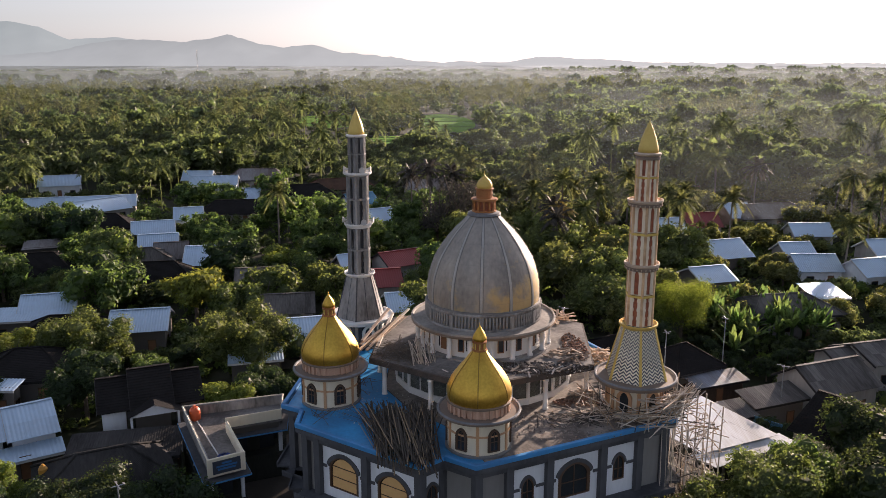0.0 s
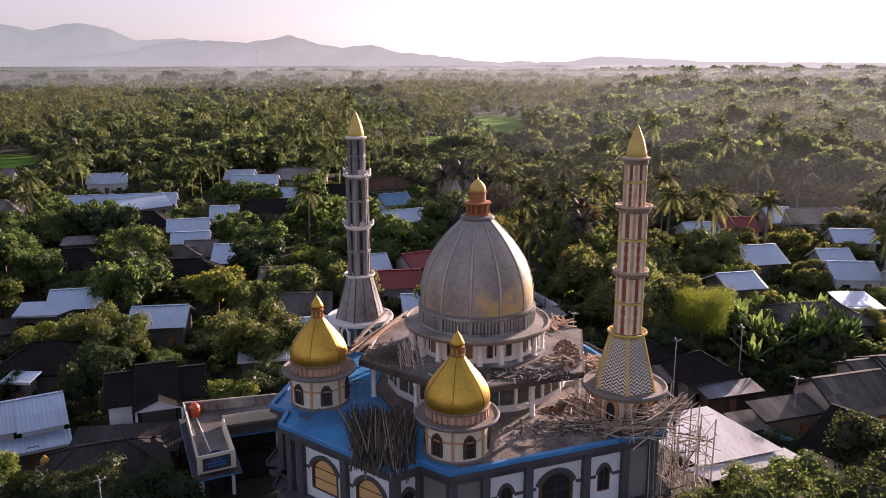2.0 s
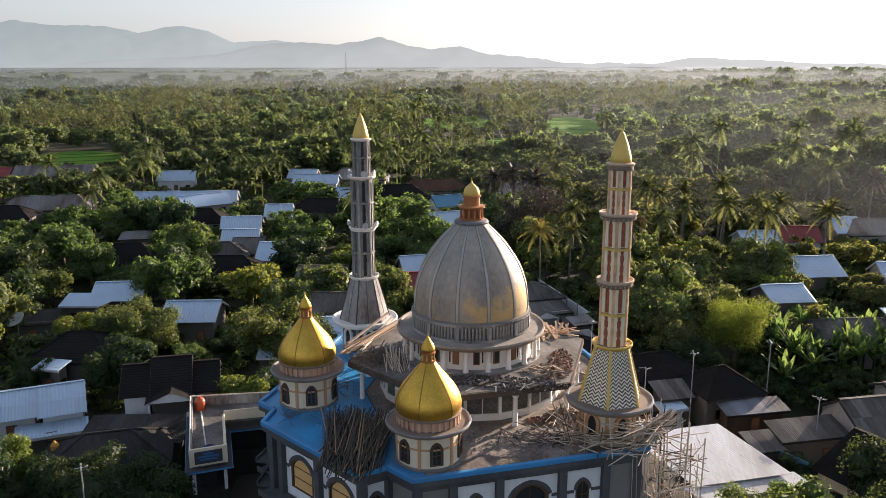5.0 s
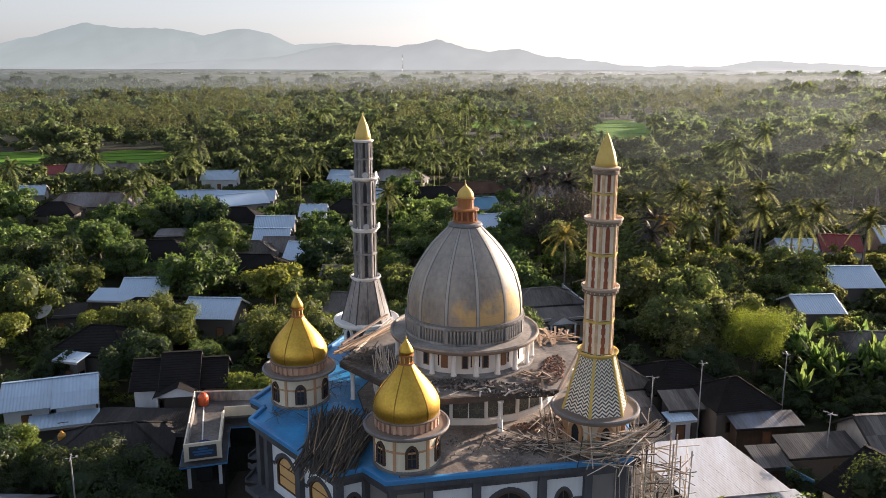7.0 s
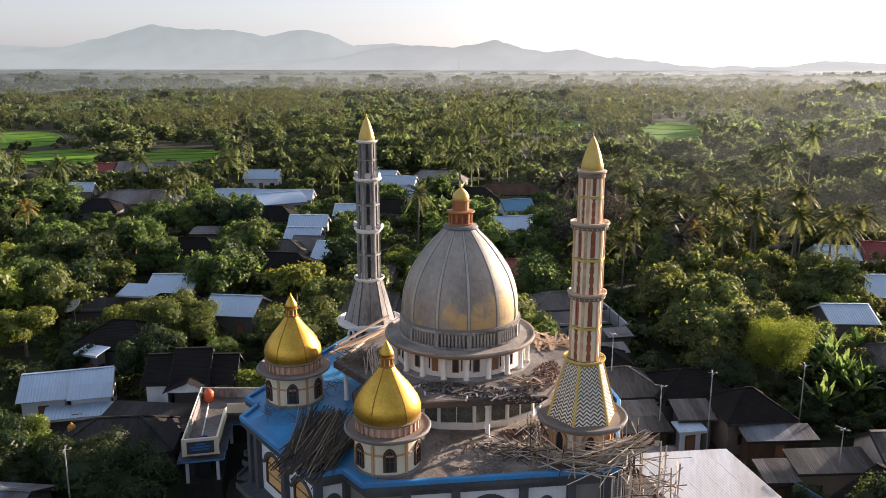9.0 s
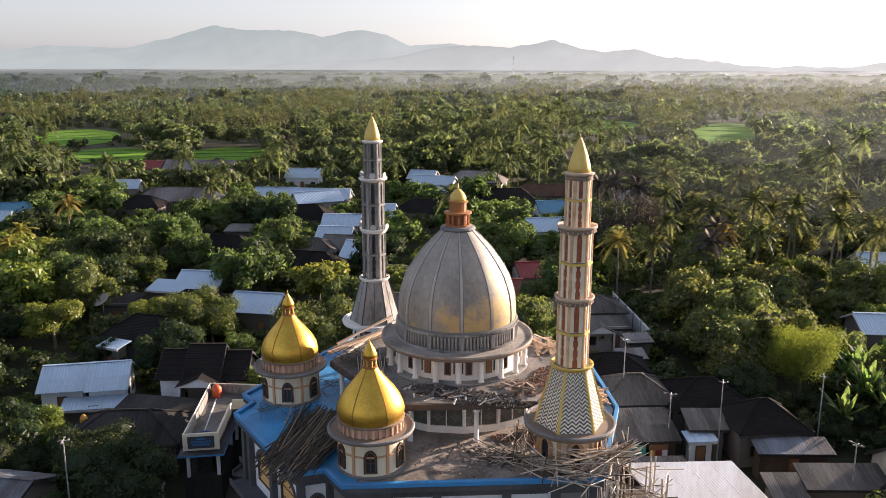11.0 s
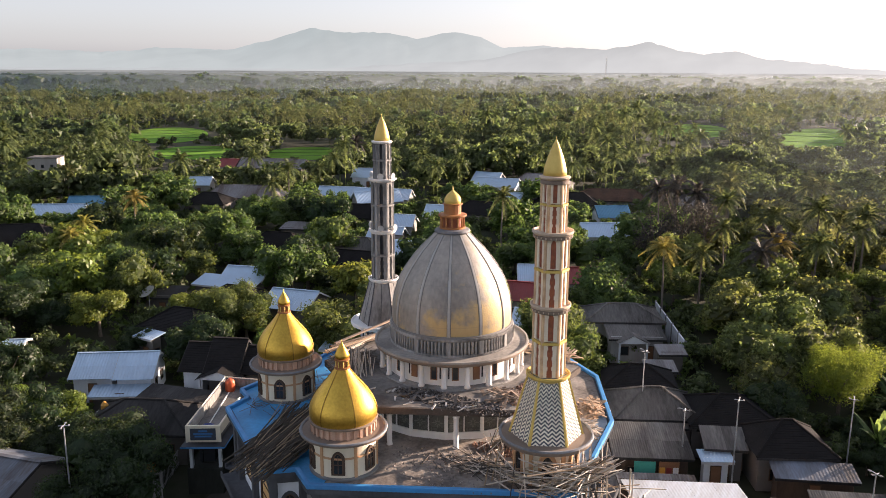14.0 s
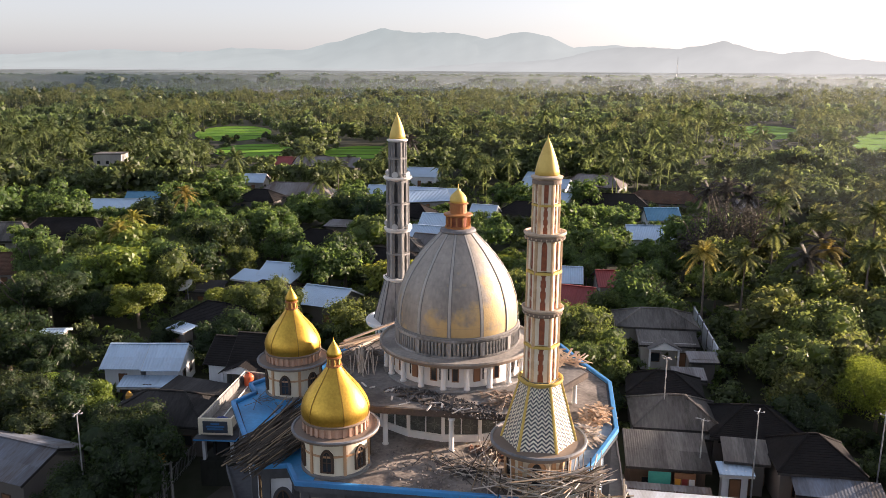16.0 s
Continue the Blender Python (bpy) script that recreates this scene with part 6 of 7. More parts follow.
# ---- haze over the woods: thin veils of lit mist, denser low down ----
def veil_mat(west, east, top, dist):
    """Mist sheet that thins out upwards; its opacity rises eastwards, standing in for glare near the sun."""
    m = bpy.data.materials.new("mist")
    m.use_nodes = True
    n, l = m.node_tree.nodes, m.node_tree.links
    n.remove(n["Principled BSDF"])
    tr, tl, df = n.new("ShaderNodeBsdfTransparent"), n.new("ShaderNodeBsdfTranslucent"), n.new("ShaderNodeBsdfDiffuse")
    tone = n.new("ShaderNodeMix")   # tone set by bearing, paler and bluer west: the mist's light put into colour
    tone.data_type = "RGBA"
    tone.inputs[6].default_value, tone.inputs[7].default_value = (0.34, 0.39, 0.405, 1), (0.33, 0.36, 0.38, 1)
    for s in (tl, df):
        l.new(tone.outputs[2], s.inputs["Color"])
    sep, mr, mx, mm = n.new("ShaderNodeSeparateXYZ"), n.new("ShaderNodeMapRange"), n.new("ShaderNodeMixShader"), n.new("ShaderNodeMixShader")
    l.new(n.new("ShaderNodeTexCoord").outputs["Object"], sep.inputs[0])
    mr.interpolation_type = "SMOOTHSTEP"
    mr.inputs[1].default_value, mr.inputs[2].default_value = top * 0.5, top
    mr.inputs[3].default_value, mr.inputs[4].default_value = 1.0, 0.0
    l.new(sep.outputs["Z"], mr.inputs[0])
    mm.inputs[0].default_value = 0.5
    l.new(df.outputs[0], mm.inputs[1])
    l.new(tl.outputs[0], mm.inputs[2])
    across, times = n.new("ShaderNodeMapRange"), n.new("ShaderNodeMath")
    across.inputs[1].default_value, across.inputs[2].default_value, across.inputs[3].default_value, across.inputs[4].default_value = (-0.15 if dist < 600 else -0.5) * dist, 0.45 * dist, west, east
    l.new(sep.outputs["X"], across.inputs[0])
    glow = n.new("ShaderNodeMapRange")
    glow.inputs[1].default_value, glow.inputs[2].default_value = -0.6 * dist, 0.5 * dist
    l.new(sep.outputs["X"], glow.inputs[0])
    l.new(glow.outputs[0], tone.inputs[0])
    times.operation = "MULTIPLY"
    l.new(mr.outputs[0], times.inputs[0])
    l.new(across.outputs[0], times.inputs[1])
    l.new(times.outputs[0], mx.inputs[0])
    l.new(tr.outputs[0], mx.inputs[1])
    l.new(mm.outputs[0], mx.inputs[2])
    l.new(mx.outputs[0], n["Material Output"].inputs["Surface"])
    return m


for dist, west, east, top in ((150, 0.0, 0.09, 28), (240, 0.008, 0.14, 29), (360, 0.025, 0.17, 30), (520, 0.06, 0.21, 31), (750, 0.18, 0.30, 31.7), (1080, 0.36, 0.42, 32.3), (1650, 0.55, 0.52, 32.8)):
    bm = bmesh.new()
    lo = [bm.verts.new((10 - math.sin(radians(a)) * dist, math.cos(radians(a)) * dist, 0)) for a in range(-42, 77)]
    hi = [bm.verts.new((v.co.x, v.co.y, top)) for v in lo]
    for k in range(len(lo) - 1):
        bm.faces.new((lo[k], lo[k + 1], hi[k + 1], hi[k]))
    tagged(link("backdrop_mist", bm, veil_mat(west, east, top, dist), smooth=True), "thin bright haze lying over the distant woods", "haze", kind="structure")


# ---- trees ----
def crown_mesh(name, seed, r, h, leaves, size, lobes=9, material=LEAF, flat=0.75, core=6, reach=0.8):
    """A broadleaf crown: leaf sprays over overlapping lobes, with gaps."""
    rng = np.random.default_rng(seed)
    V, F = [], []
    cs = []
    for i in range(lobes):
        a, q = rng.uniform(0, math.tau), rng.uniform(0.15, reach) ** 0.7
        cs.append((r * q * math.cos(a), r * q * math.sin(a), h * rng.uniform(0.25, 0.78), r * rng.uniform(0.26, 0.46)))
    cs.append((0, 0, h * 0.5, r * 0.6))
    per = leaves // len(cs)
    for cx, cy, cz, cr in cs:
        for k in range(per):
            d = rng.normal(size=3)
            d /= np.linalg.norm(d)
            if d[2] < -0.55:
                d[2] *= -0.5
            p = np.array((cx, cy, cz)) + d * cr * np.array((1, 1, flat)) * rng.uniform(0.78, 1.12)
            n = d + rng.normal(size=3) * 0.55 + np.array((0, 0, 0.35))
            n /= np.linalg.norm(n)
            u = np.cross(n, rng.normal(size=3))
            u /= np.linalg.norm(u)
            v = np.cross(n, u)
            s = size * rng.uniform(0.55, 1.25)
            b = len(V)
            V += [p - u * s, p + u * s * 0.75 + v * s * 0.6 + n * s * 0.2, p + u * s * 0.75 - v * s * 0.6 - n * s * 0.1]
            F.append((b, b + 1, b + 2))
    if core:
        # closed lump added inside each lobe to block light through the crown
        for cx, cy, cz, cr in cs:
            b = len(V)
            for k in range(4):
                ph = math.pi * (k + 0.5) / 4
                for j in range(core):
                    q = cr * 0.74 * rng.uniform(0.85, 1.1)
                    th = math.tau * (j + 0.5 * (k % 2)) / core
                    V.append(np.array((cx + q * math.sin(ph) * math.cos(th), cy + q * math.sin(ph) * math.sin(th), cz + q * flat * math.cos(ph))))
            for k in range(3):
                for j in range(core):
                    p, q2 = b + k * core + j, b + k * core + (j + 1) % core
                    F += [(p, p + core, q2), (q2, p + core, q2 + core)]
            F += [(b, b + j, b + j + 1) for j in range(1, core - 1)]
    me = bpy.data.meshes.new(name)
    me.from_pydata([tuple(v) for v in V], [], F)
    me.materials.append(material)
    return me


def trunk_mesh(name, seed, h, r, spread):
    rng = random.Random(seed)
    bm = bmesh.new()
    rod(bm, (0, 0, -0.1), (0.1, 0, h * 0.55), r, r * 0.7, 8)
    for k in range(6):
        a = k * 1.05 + rng.uniform(-0.3, 0.3)
        z = h * rng.uniform(0.38, 0.6)
        m = Vector((math.cos(a) * spread * 0.45, math.sin(a) * spread * 0.45, z + h * 0.22))
        rod(bm, (0.07, 0, z), m, r * 0.5, r * 0.32, 6)
        rod(bm, m, m + Vector((math.cos(a + 0.4) * spread * 0.35, math.sin(a + 0.4) * spread * 0.35, h * 0.25)), r * 0.32, r * 0.12, 5)
    me = bpy.data.meshes.new(name)
    bm.to_mesh(me)
    bm.free()
    me.materials.append(BARK)
    return me


def frond_pts(rng, length, a, lift, droop, width, n=6):
    """Spine of a palm frond, as points with half-widths and the sideways way."""
    out = []
    side = Vector((-math.sin(a), math.cos(a), 0))
    for i in range(n + 1):
        t = i / n
        d = length * (t - 0.12 * t * t)
        out.append((Vector((math.cos(a) * d * math.cos(lift), math.sin(a) * d * math.cos(lift), length * (math.sin(lift) * t - droop * t * t))), width * (math.sin(math.pi * min(1, 0.12 + 0.86 * t)) ** 0.6), side))
    return out


def palm_crown(name, seed, fronds, length, leaflets, material, blade=0.11):
    rng = random.Random(seed)
    V, F = [], []
    for k in range(fronds):
        a = k * 2.399 + rng.uniform(-0.2, 0.2)
        q = k / fronds
        lift = radians(72 - 105 * q + rng.uniform(-8, 8))
        pts = frond_pts(rng, length * rng.uniform(0.85, 1.1), a, lift, 0.38 + 0.25 * rng.random(), length * 0.17, 7)
        if leaflets:
            for (p, w, s), (p2, w2, s2) in zip(pts, pts[1:]):
                for j in range(leaflets):
                    c, wd = p.lerp(p2, j / leaflets), w + (w2 - w) * j / leaflets
                    e = (p2 - p).normalized()
                    for sg in (-1, 1):
                        tip = c + s * sg * wd * rng.uniform(0.8, 1.1) + e * wd * 0.55 + Vector((0, 0, -wd * rng.uniform(0.25, 0.7)))
                        b = len(V)
                        V += [c, c + e * blade * length / 4, tip]
                        F.append((b, b + 1, b + 2))
        else:
            for (p, w, s), (p2, w2, s2) in zip(pts[::2], pts[2::2]):
                for sg in (-1, 1):
                    b = len(V)
                    V += [p, p2, p2 + s * sg * w2 + Vector((0, 0, -w2 * 0.5)), p + s * sg * w + Vector((0, 0, -w * 0.5))]
                    F.append((b, b + 1, b + 2, b + 3))
    me = bpy.data.meshes.new(name)
    me.from_pydata([tuple(v) for v in V], [], F)
    me.materials.append(material)
    return me


def palm_trunk(name, seed, h):
    rng = random.Random(seed)
    bm = bmesh.new()
    lx, ly = rng.uniform(-0.8, 0.8), rng.uniform(-0.8, 0.8)
    pts = [Vector((lx * (t / 5) ** 1.6, ly * (t / 5) ** 1.6, h * t / 5 - 0.1)) for t in range(6)]
    for i, (p, q) in enumerate(zip(pts, pts[1:])):
        rod(bm, p, q, 0.19 - 0.016 * i, 0.175 - 0.016 * i, 7)
    me = bpy.data.meshes.new(name)
    bm.to_mesh(me)
    bm.free()
    me.materials.append(PALM_BARK)
    return me, Vector((lx, ly, h - 0.1))


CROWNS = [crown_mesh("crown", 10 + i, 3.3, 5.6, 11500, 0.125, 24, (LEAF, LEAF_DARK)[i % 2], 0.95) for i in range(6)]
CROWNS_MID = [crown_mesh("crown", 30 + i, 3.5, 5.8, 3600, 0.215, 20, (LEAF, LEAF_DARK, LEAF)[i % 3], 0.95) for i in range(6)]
CROWNS_GROVE = [crown_mesh("crown", 50 + i, 3.5, 5.8, 4200, 0.20, 22, LEAF_GROVE_LIT, 0.95) for i in range(4)]
CROWN_BRIGHT_MID = crown_mesh("crown", 42, 3.4, 5.6, 2200, 0.30, 14, LEAF_BRIGHT)
CROWN_YELLOW = crown_mesh("crown", 40, 4.4, 6.2, 30000, 0.085, 40, LEAF_YELLOW, 0.95, core=0, reach=0.5)
CROWN_BRIGHT = crown_mesh("crown", 41, 3.3, 5.6, 7600, 0.16, 17, LEAF_BRIGHT)
TRUNKS = [trunk_mesh("trunk", 20 + i, 5.4, 0.24, 3.0) for i in range(3)]
PALM_YELLOW = palm_crown("fronds", 66, 22, 4.0, 5, LEAF_PALM_YELLOW, 0.17)
PALMS = [(palm_crown("fronds", 60 + i, 24, 4.0, 5, LEAF_DRY if i == 3 else LEAF_PALM, 0.17), *palm_trunk("palm_trunk", 70 + i, 10.5)) for i in range(4)]


def tree(x, y, s=1.0, kind="green", zs=1.0):
    words = {"green": "leafy green mango tree with a dense uneven crown", "yellow": "rounded yellow-green bamboo-like tree with fine foliage", "bright": "fresh light green broadleaf tree"}[kind]
    t = thing("tree", (x, y, ground_at(x, y)), random.uniform(0, 360), words, "tree", "village trees")
    i = random.randrange(6)
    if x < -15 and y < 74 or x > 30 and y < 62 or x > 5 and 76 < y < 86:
        i |= 1   # always the dark crowns here: shade of these yards put into the leaf colour
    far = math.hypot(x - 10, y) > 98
    # eastern crowns take the leaf colour with sunlight put into it
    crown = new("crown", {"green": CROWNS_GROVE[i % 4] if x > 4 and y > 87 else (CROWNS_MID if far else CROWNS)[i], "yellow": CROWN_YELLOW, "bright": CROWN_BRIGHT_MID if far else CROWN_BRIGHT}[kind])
    crown.parent = t
    crown.matrix_basis = Matrix.Diagonal((s, s, s * zs, 1)) @ Matrix.Translation((0, 0, 1.1))
    trunk = new("trunk", TRUNKS[i % 3])
    trunk.parent = t
    trunk.matrix_basis = Matrix.Diagonal((s, s, s * zs, 1))
    return t


def palm(x, y, s=1.0, dry=False, yellow=False):
    t = thing("coconut_palm", (x, y, ground_at(x, y)), random.uniform(0, 360), "tall coconut palm with browned drooping fronds" if dry else "coconut palm with yellowing fronds" if yellow else "tall coconut palm with arching feathery fronds", "palm tree", "coconut palms")
    fr, tr, top = PALMS[3 if dry else random.randrange(3)]
    a, b = new("trunk", tr), new("crown", PALM_YELLOW if yellow else fr)
    a.parent = b.parent = t
    a.matrix_basis = Matrix.Diagonal((s, s, s, 1))
    b.matrix_basis = Matrix.Diagonal((s, s, s, 1)) @ Matrix.Translation(top)
    return t


def banana_mesh(seed):
    rng = random.Random(seed)
    V, F = [], []
    for k in range(11):
        a = k * 2.4 + rng.uniform(-0.3, 0.3)
        pts = frond_pts(rng, 3.1 * rng.uniform(0.75, 1.15), a, radians(rng.uniform(30, 84)), rng.uniform(0.12, 0.5), 0.27, 6)
        for (p, w, s), (p2, w2, s2) in zip(pts, pts[1:]):
            for sg in (-1, 1):
                b = len(V)
                V += [p, p2, p2 + s * sg * w2 - Vector((0, 0, w2 * 0.25)), p + s * sg * w - Vector((0, 0, w * 0.25))]
                F.append((b, b + 1, b + 2, b + 3))
    me = bpy.data.meshes.new("leaves")
    me.from_pydata([tuple(v) for v in V], [], F)
    me.materials.append(LEAF_BANANA)
    return me


BANANAS = [banana_mesh(90 + i) for i in range(3)]
bm = bmesh.new()
rod(bm, (0, 0, -0.1), (0, 0, 2.4), 0.16, 0.1, 8)
BANANA_STEM = bpy.data.meshes.new("stem")
bm.to_mesh(BANANA_STEM)
bm.free()
BANANA_STEM.materials.append(LEAF_DARK)


def banana(x, y, s=1.0):
    t = thing("banana_plant", (x, y, ground_at(x, y)), random.uniform(0, 360), "banana plant with long upright bright green leaves", "banana plant", "banana plants")
    a, b = new("stem", BANANA_STEM), new("leaves", random.choice(BANANAS))
    a.parent = b.parent = t
    a.matrix_basis = Matrix.Diagonal((s, s, s, 1))
    b.matrix_basis = Matrix.Diagonal((s, s, s, 1)) @ Matrix.Translation((0, 0, 2.3))
    return t


TREES = []


def plant(x, y, s, kind="green", zs=1.0):
    TREES.append((x, y, 3.0 * s))
    tree(x, y, s, kind, zs)


for x, y, s, kind in ((-34.2, 71.0, 1.0, "green"), (-21.6, 80.5, 1.25, "green"), (-18.0, 82.5, 1.0, "green"), (-37.0, 82.0, 0.95, "green"), (-19.5, 67.0, 0.85, "bright"),
                      (-24.8, 50.2, 0.84, "green"), (-21.6, 50.8, 0.66, "green"), (-27.4, 50.6, 0.72, "green"), (-22.6, 48.8, 0.62, "green"), (-29.4, 48.0, 0.62, "green"), (-31.6, 46.6, 0.8, "green"), (-33.0, 52.0, 0.8, "bright"), (-34.0, 50.0, 0.9, "green"),
                      (-20.5, 39.5, 0.5, "green"), (-16.2, 39.0, 0.5, "green"), (-64.6, 138, 1.3, "green"), (-71, 140, 1.3, "green"), (-50.7, 120.6, 1.25, "green"), (-22.9, 101.5, 1.1, "green"), (28.8, 91.6, 0.92, "yellow"),
                      (22.6, 49.6, 1.0, "green"), (25.5, 51.5, 0.95, "green"), (19.5, 48.0, 0.9, "green"), (33.7, 57.6, 1.15, "green"), (15.2, 45.6, 0.85, "green"), (36.5, 55.0, 1.0, "green"), (24.5, 115, 1.3, "green"),
                      (-16.8, 70.5, 0.8, "green"), (-44.0, 71.0, 0.6, "green"), (-69, 102, 1.3, "green"), (-71.2, 116, 1.3, "green"), (-32.4, 118, 1.1, "green"), (25.5, 117, 1.3, "green"), (3.0, 86.4, 1.05, "green"), (-1.5, 91.5, 1.2, "green"),
                      (-79.9, 93.0, 1.4, "bright"), (-62.9, 68.0, 1.25, "green"), (-65.2, 80.0, 1.35, "bright"), (-36.5, 48.0, 1.0, "green"), (-40.6, 83.0, 1.1, "green"), (-32.0, 99.0, 1.2, "bright"),
                      (17.2, 108, 1.3, "green"), (18.5, 120, 1.4, "green"), (18.0, 113, 1.2, "green"), (22.0, 104, 1.3, "green"), (19.2, 98.5, 1.0, "green"), (21, 95, 1.1, "green"), (22.5, 91.0, 0.9, "green"), (35.5, 95.0, 0.7, "green"), (26.0, 100.0, 1.2, "green"), (33.0, 101.0, 0.75, "green"), (23.5, 84.5, 0.8, "green"), (40.5, 99.5, 0.8, "green"), (-71.9, 106, 1.2, "green"), (-97.5, 112, 1.3, "green"), (-72.5, 136, 1.25, "green"),
                      (31.2, 80.8, 0.42, "green"), (34.6, 79.4, 0.4, "green"), (37.6, 81.2, 0.5, "green"), (30.2, 84.8, 0.45, "green"), (33.8, 85.0, 0.36, "green"), (41.0, 84.5, 0.45, "green"), (29.6, 87.0, 0.4, "green"), (-38.5, 53.0, 0.7, "bright"), (-58.0, 84.0, 1.2, "green"), (-61, 90, 1.2, "green")):
    x, y, k = settle(x, y)
    plant(x, y, s * k, kind, 1.2 if kind == "yellow" else 1.0)
for x, y, s, dry in ((-111.4, 219, 1.1, True), (18.1, 121.7, 0.95, True), (61.0, 116.5, 0.95, False), (79.9, 159, 1.1, False), (44.8, 145.7, 1.0, False), (18.4, 128.6, 1.0, True), (34.7, 140.2, 1.05, False), (-30, 145, 1.0, False), (-2.0, 164.5, 1.15, True), (2.0, 160, 1.1, True), (-6, 168, 1.05, True), (6, 170, 1.2, False), (40, 137, 1.1, False), (30, 150, 1.1, False)):
    x, y, k = settle(x, y)
    TREES.append((x, y, 2.5))
    palm(x, y, s * k, dry)
for x, y, s in ((-79.4, 90.9, 0.75), (18.5, 127.0, 0.95), (-84.5, 97.0, 0.8), (5.5, 120.0, 0.9), (-96.0, 118.0, 0.85)):
    x, y, k = settle(x, y)
    TREES.append((x, y, 2.5))
    palm(x, y, s * k, False, True)
bare = thing("bare_tree", (-61.2, 62.8, ground_at(-61.2, 62.8)), 40, "leafless grey tree with crooked branches", "tree")
limbs = new("trunk", trunk_mesh("trunk", 29, 7.5, 0.2, 3.6))
limbs.parent = bare
for x, y, h in ((3.0, 143.0, 12.5), (6.2, 148.0, 11.5), (-0.8, 141.5, 9.0)):
    x, y, k = settle(x, y)
    dead = thing("dead_tree", (x, y, ground_at(x, y)), x * 20, "tall dead tree with dark withered leaves", "tree")
    limbs = new("trunk", trunk_mesh("trunk", int(y), h, 0.3, 3.4))
    twigs = new("crown", crown_mesh("crown", int(x * 7) + 40, 3.6, h * 0.85, 2200, 0.2, 22, LEAF_DRY, 1.2, core=0))
    limbs.parent = twigs.parent = dead
    twigs.matrix_basis = Matrix.Translation((0, 0, h * 0.2))
    TREES.append((x, y, 3))
for i in range(64):
    banana(37.5 + random.uniform(-5, 7), 90.0 + random.uniform(-4.5, 5), random.uniform(0.75, 1.2))
for x, y in ((-24.6, 95.5), (-23, 93), (-40, 103), (35, 84), (31.5, 80.5), (-57, 107), (-58.5, 105)):
    banana(x, y, random.uniform(0.8, 1.1))

# woods around the village: single trees near by, then the far forest as one growth
FIELDS_OPEN = [(-172, 272, 15, 24), (-212, 252, 16, 26), (-290, 312, 18, 48), (-62, 486, 20, 52), (5, 470, 17, 70), (-20, 360, 9, 18)]   # x, y, half width across the view, half depth along it
FIELDS_OPEN = [(*settle(fx, fy)[:2], a * 0.92, b * 0.92) for fx, fy, a, b in FIELDS_OPEN]


def in_field(x, y, near=0.0):
    """True on a clearing, or up to that many metres south of it."""
    for fx, fy, a, b in FIELDS_OPEN:
        dx, dy = 12 - fx, 5 - fy
        d = math.hypot(dx, dy)
        u, v = ((x - fx) * dx + (y - fy) * dy) / d, ((x - fx) * dy - (y - fy) * dx) / d
        if u > 0:
            u = max(0, u - near * d / 33)
        if (v / a) ** 2 + (u / b) ** 2 < 1:
            return True
    return False


def free(x, y, gap):
    if math.hypot(x - CX, y - CY) < 20:
        return False
    for fx, fy, fr in FOOT:
        if math.hypot(x - fx, y - fy) < fr + gap:
            return False
    return not in_field(x, y)


def screened(x, y, tall):
    """True where a tree that tall would stand before a house or a clearing, as seen from the south."""
    for fx, fy, fr in FOOT:
        dx, dy = 16 - fx, 4 - fy
        d = math.hypot(dx, dy)
        u, v = ((x - fx) * dx + (y - fy) * dy) / d, ((x - fx) * dy - (y - fy) * dx) / d
        if 0 < u < fr + (tall - 4.0) * d / 33 and abs(v) < fr * 0.75:
            return True
    return in_field(x, y, tall)


def in_view(x, y):
    az = math.degrees(math.atan2(-(x - 10), y + 6))
    return -37 < az < 70


rng = random.Random(5)
made = 0
OUTER = []   # farther village trees, grown as one
for k in range(14000):
    x, y = rng.uniform(-140, 95), rng.uniform(34, 182)
    d = math.hypot(x - 12, y - 4)
    if made > 400 or d > 180 or d < 40 or not in_view(x, y) or not free(x, y, 0.2):
        continue
    if abs(x - 8) < 16 and y < 70 or 29 < x < 44 and 76 < y < 96 or 1 < x < 15 and 84 < y < 117:
        continue
    s = rng.uniform(0.7, 1.25)
    if screened(x, y, 6.5 * s):
        s *= 0.55
        if screened(x, y, 6.5 * s):
            continue
    if any(math.hypot(x - tx, y - ty) < (tr + 3 * s) * 0.72 for tx, ty, tr in TREES):
        continue
    made += 1
    # a lane stays open south of the mosque
    if d > 112 and s > 0.69 and rng.random() < (0.3 if x > -12 else 0.1 if d > 150 else 0.0):
        TREES.append((x, y, 2.0))
        palm(x, y, rng.uniform(0.75, 1.15), rng.random() < 0.08)
    elif d > 128:
        TREES.append((x, y, 3.0 * s))
        OUTER.append((x, y, 0.0, s))
    else:
        # light crowns commoner eastwards, brightness put into the leaf colour
        plant(x, y, s, "bright" if rng.random() < (0.12 if x < 8 else 0.25) else "green", rng.uniform(0.85, 1.1))


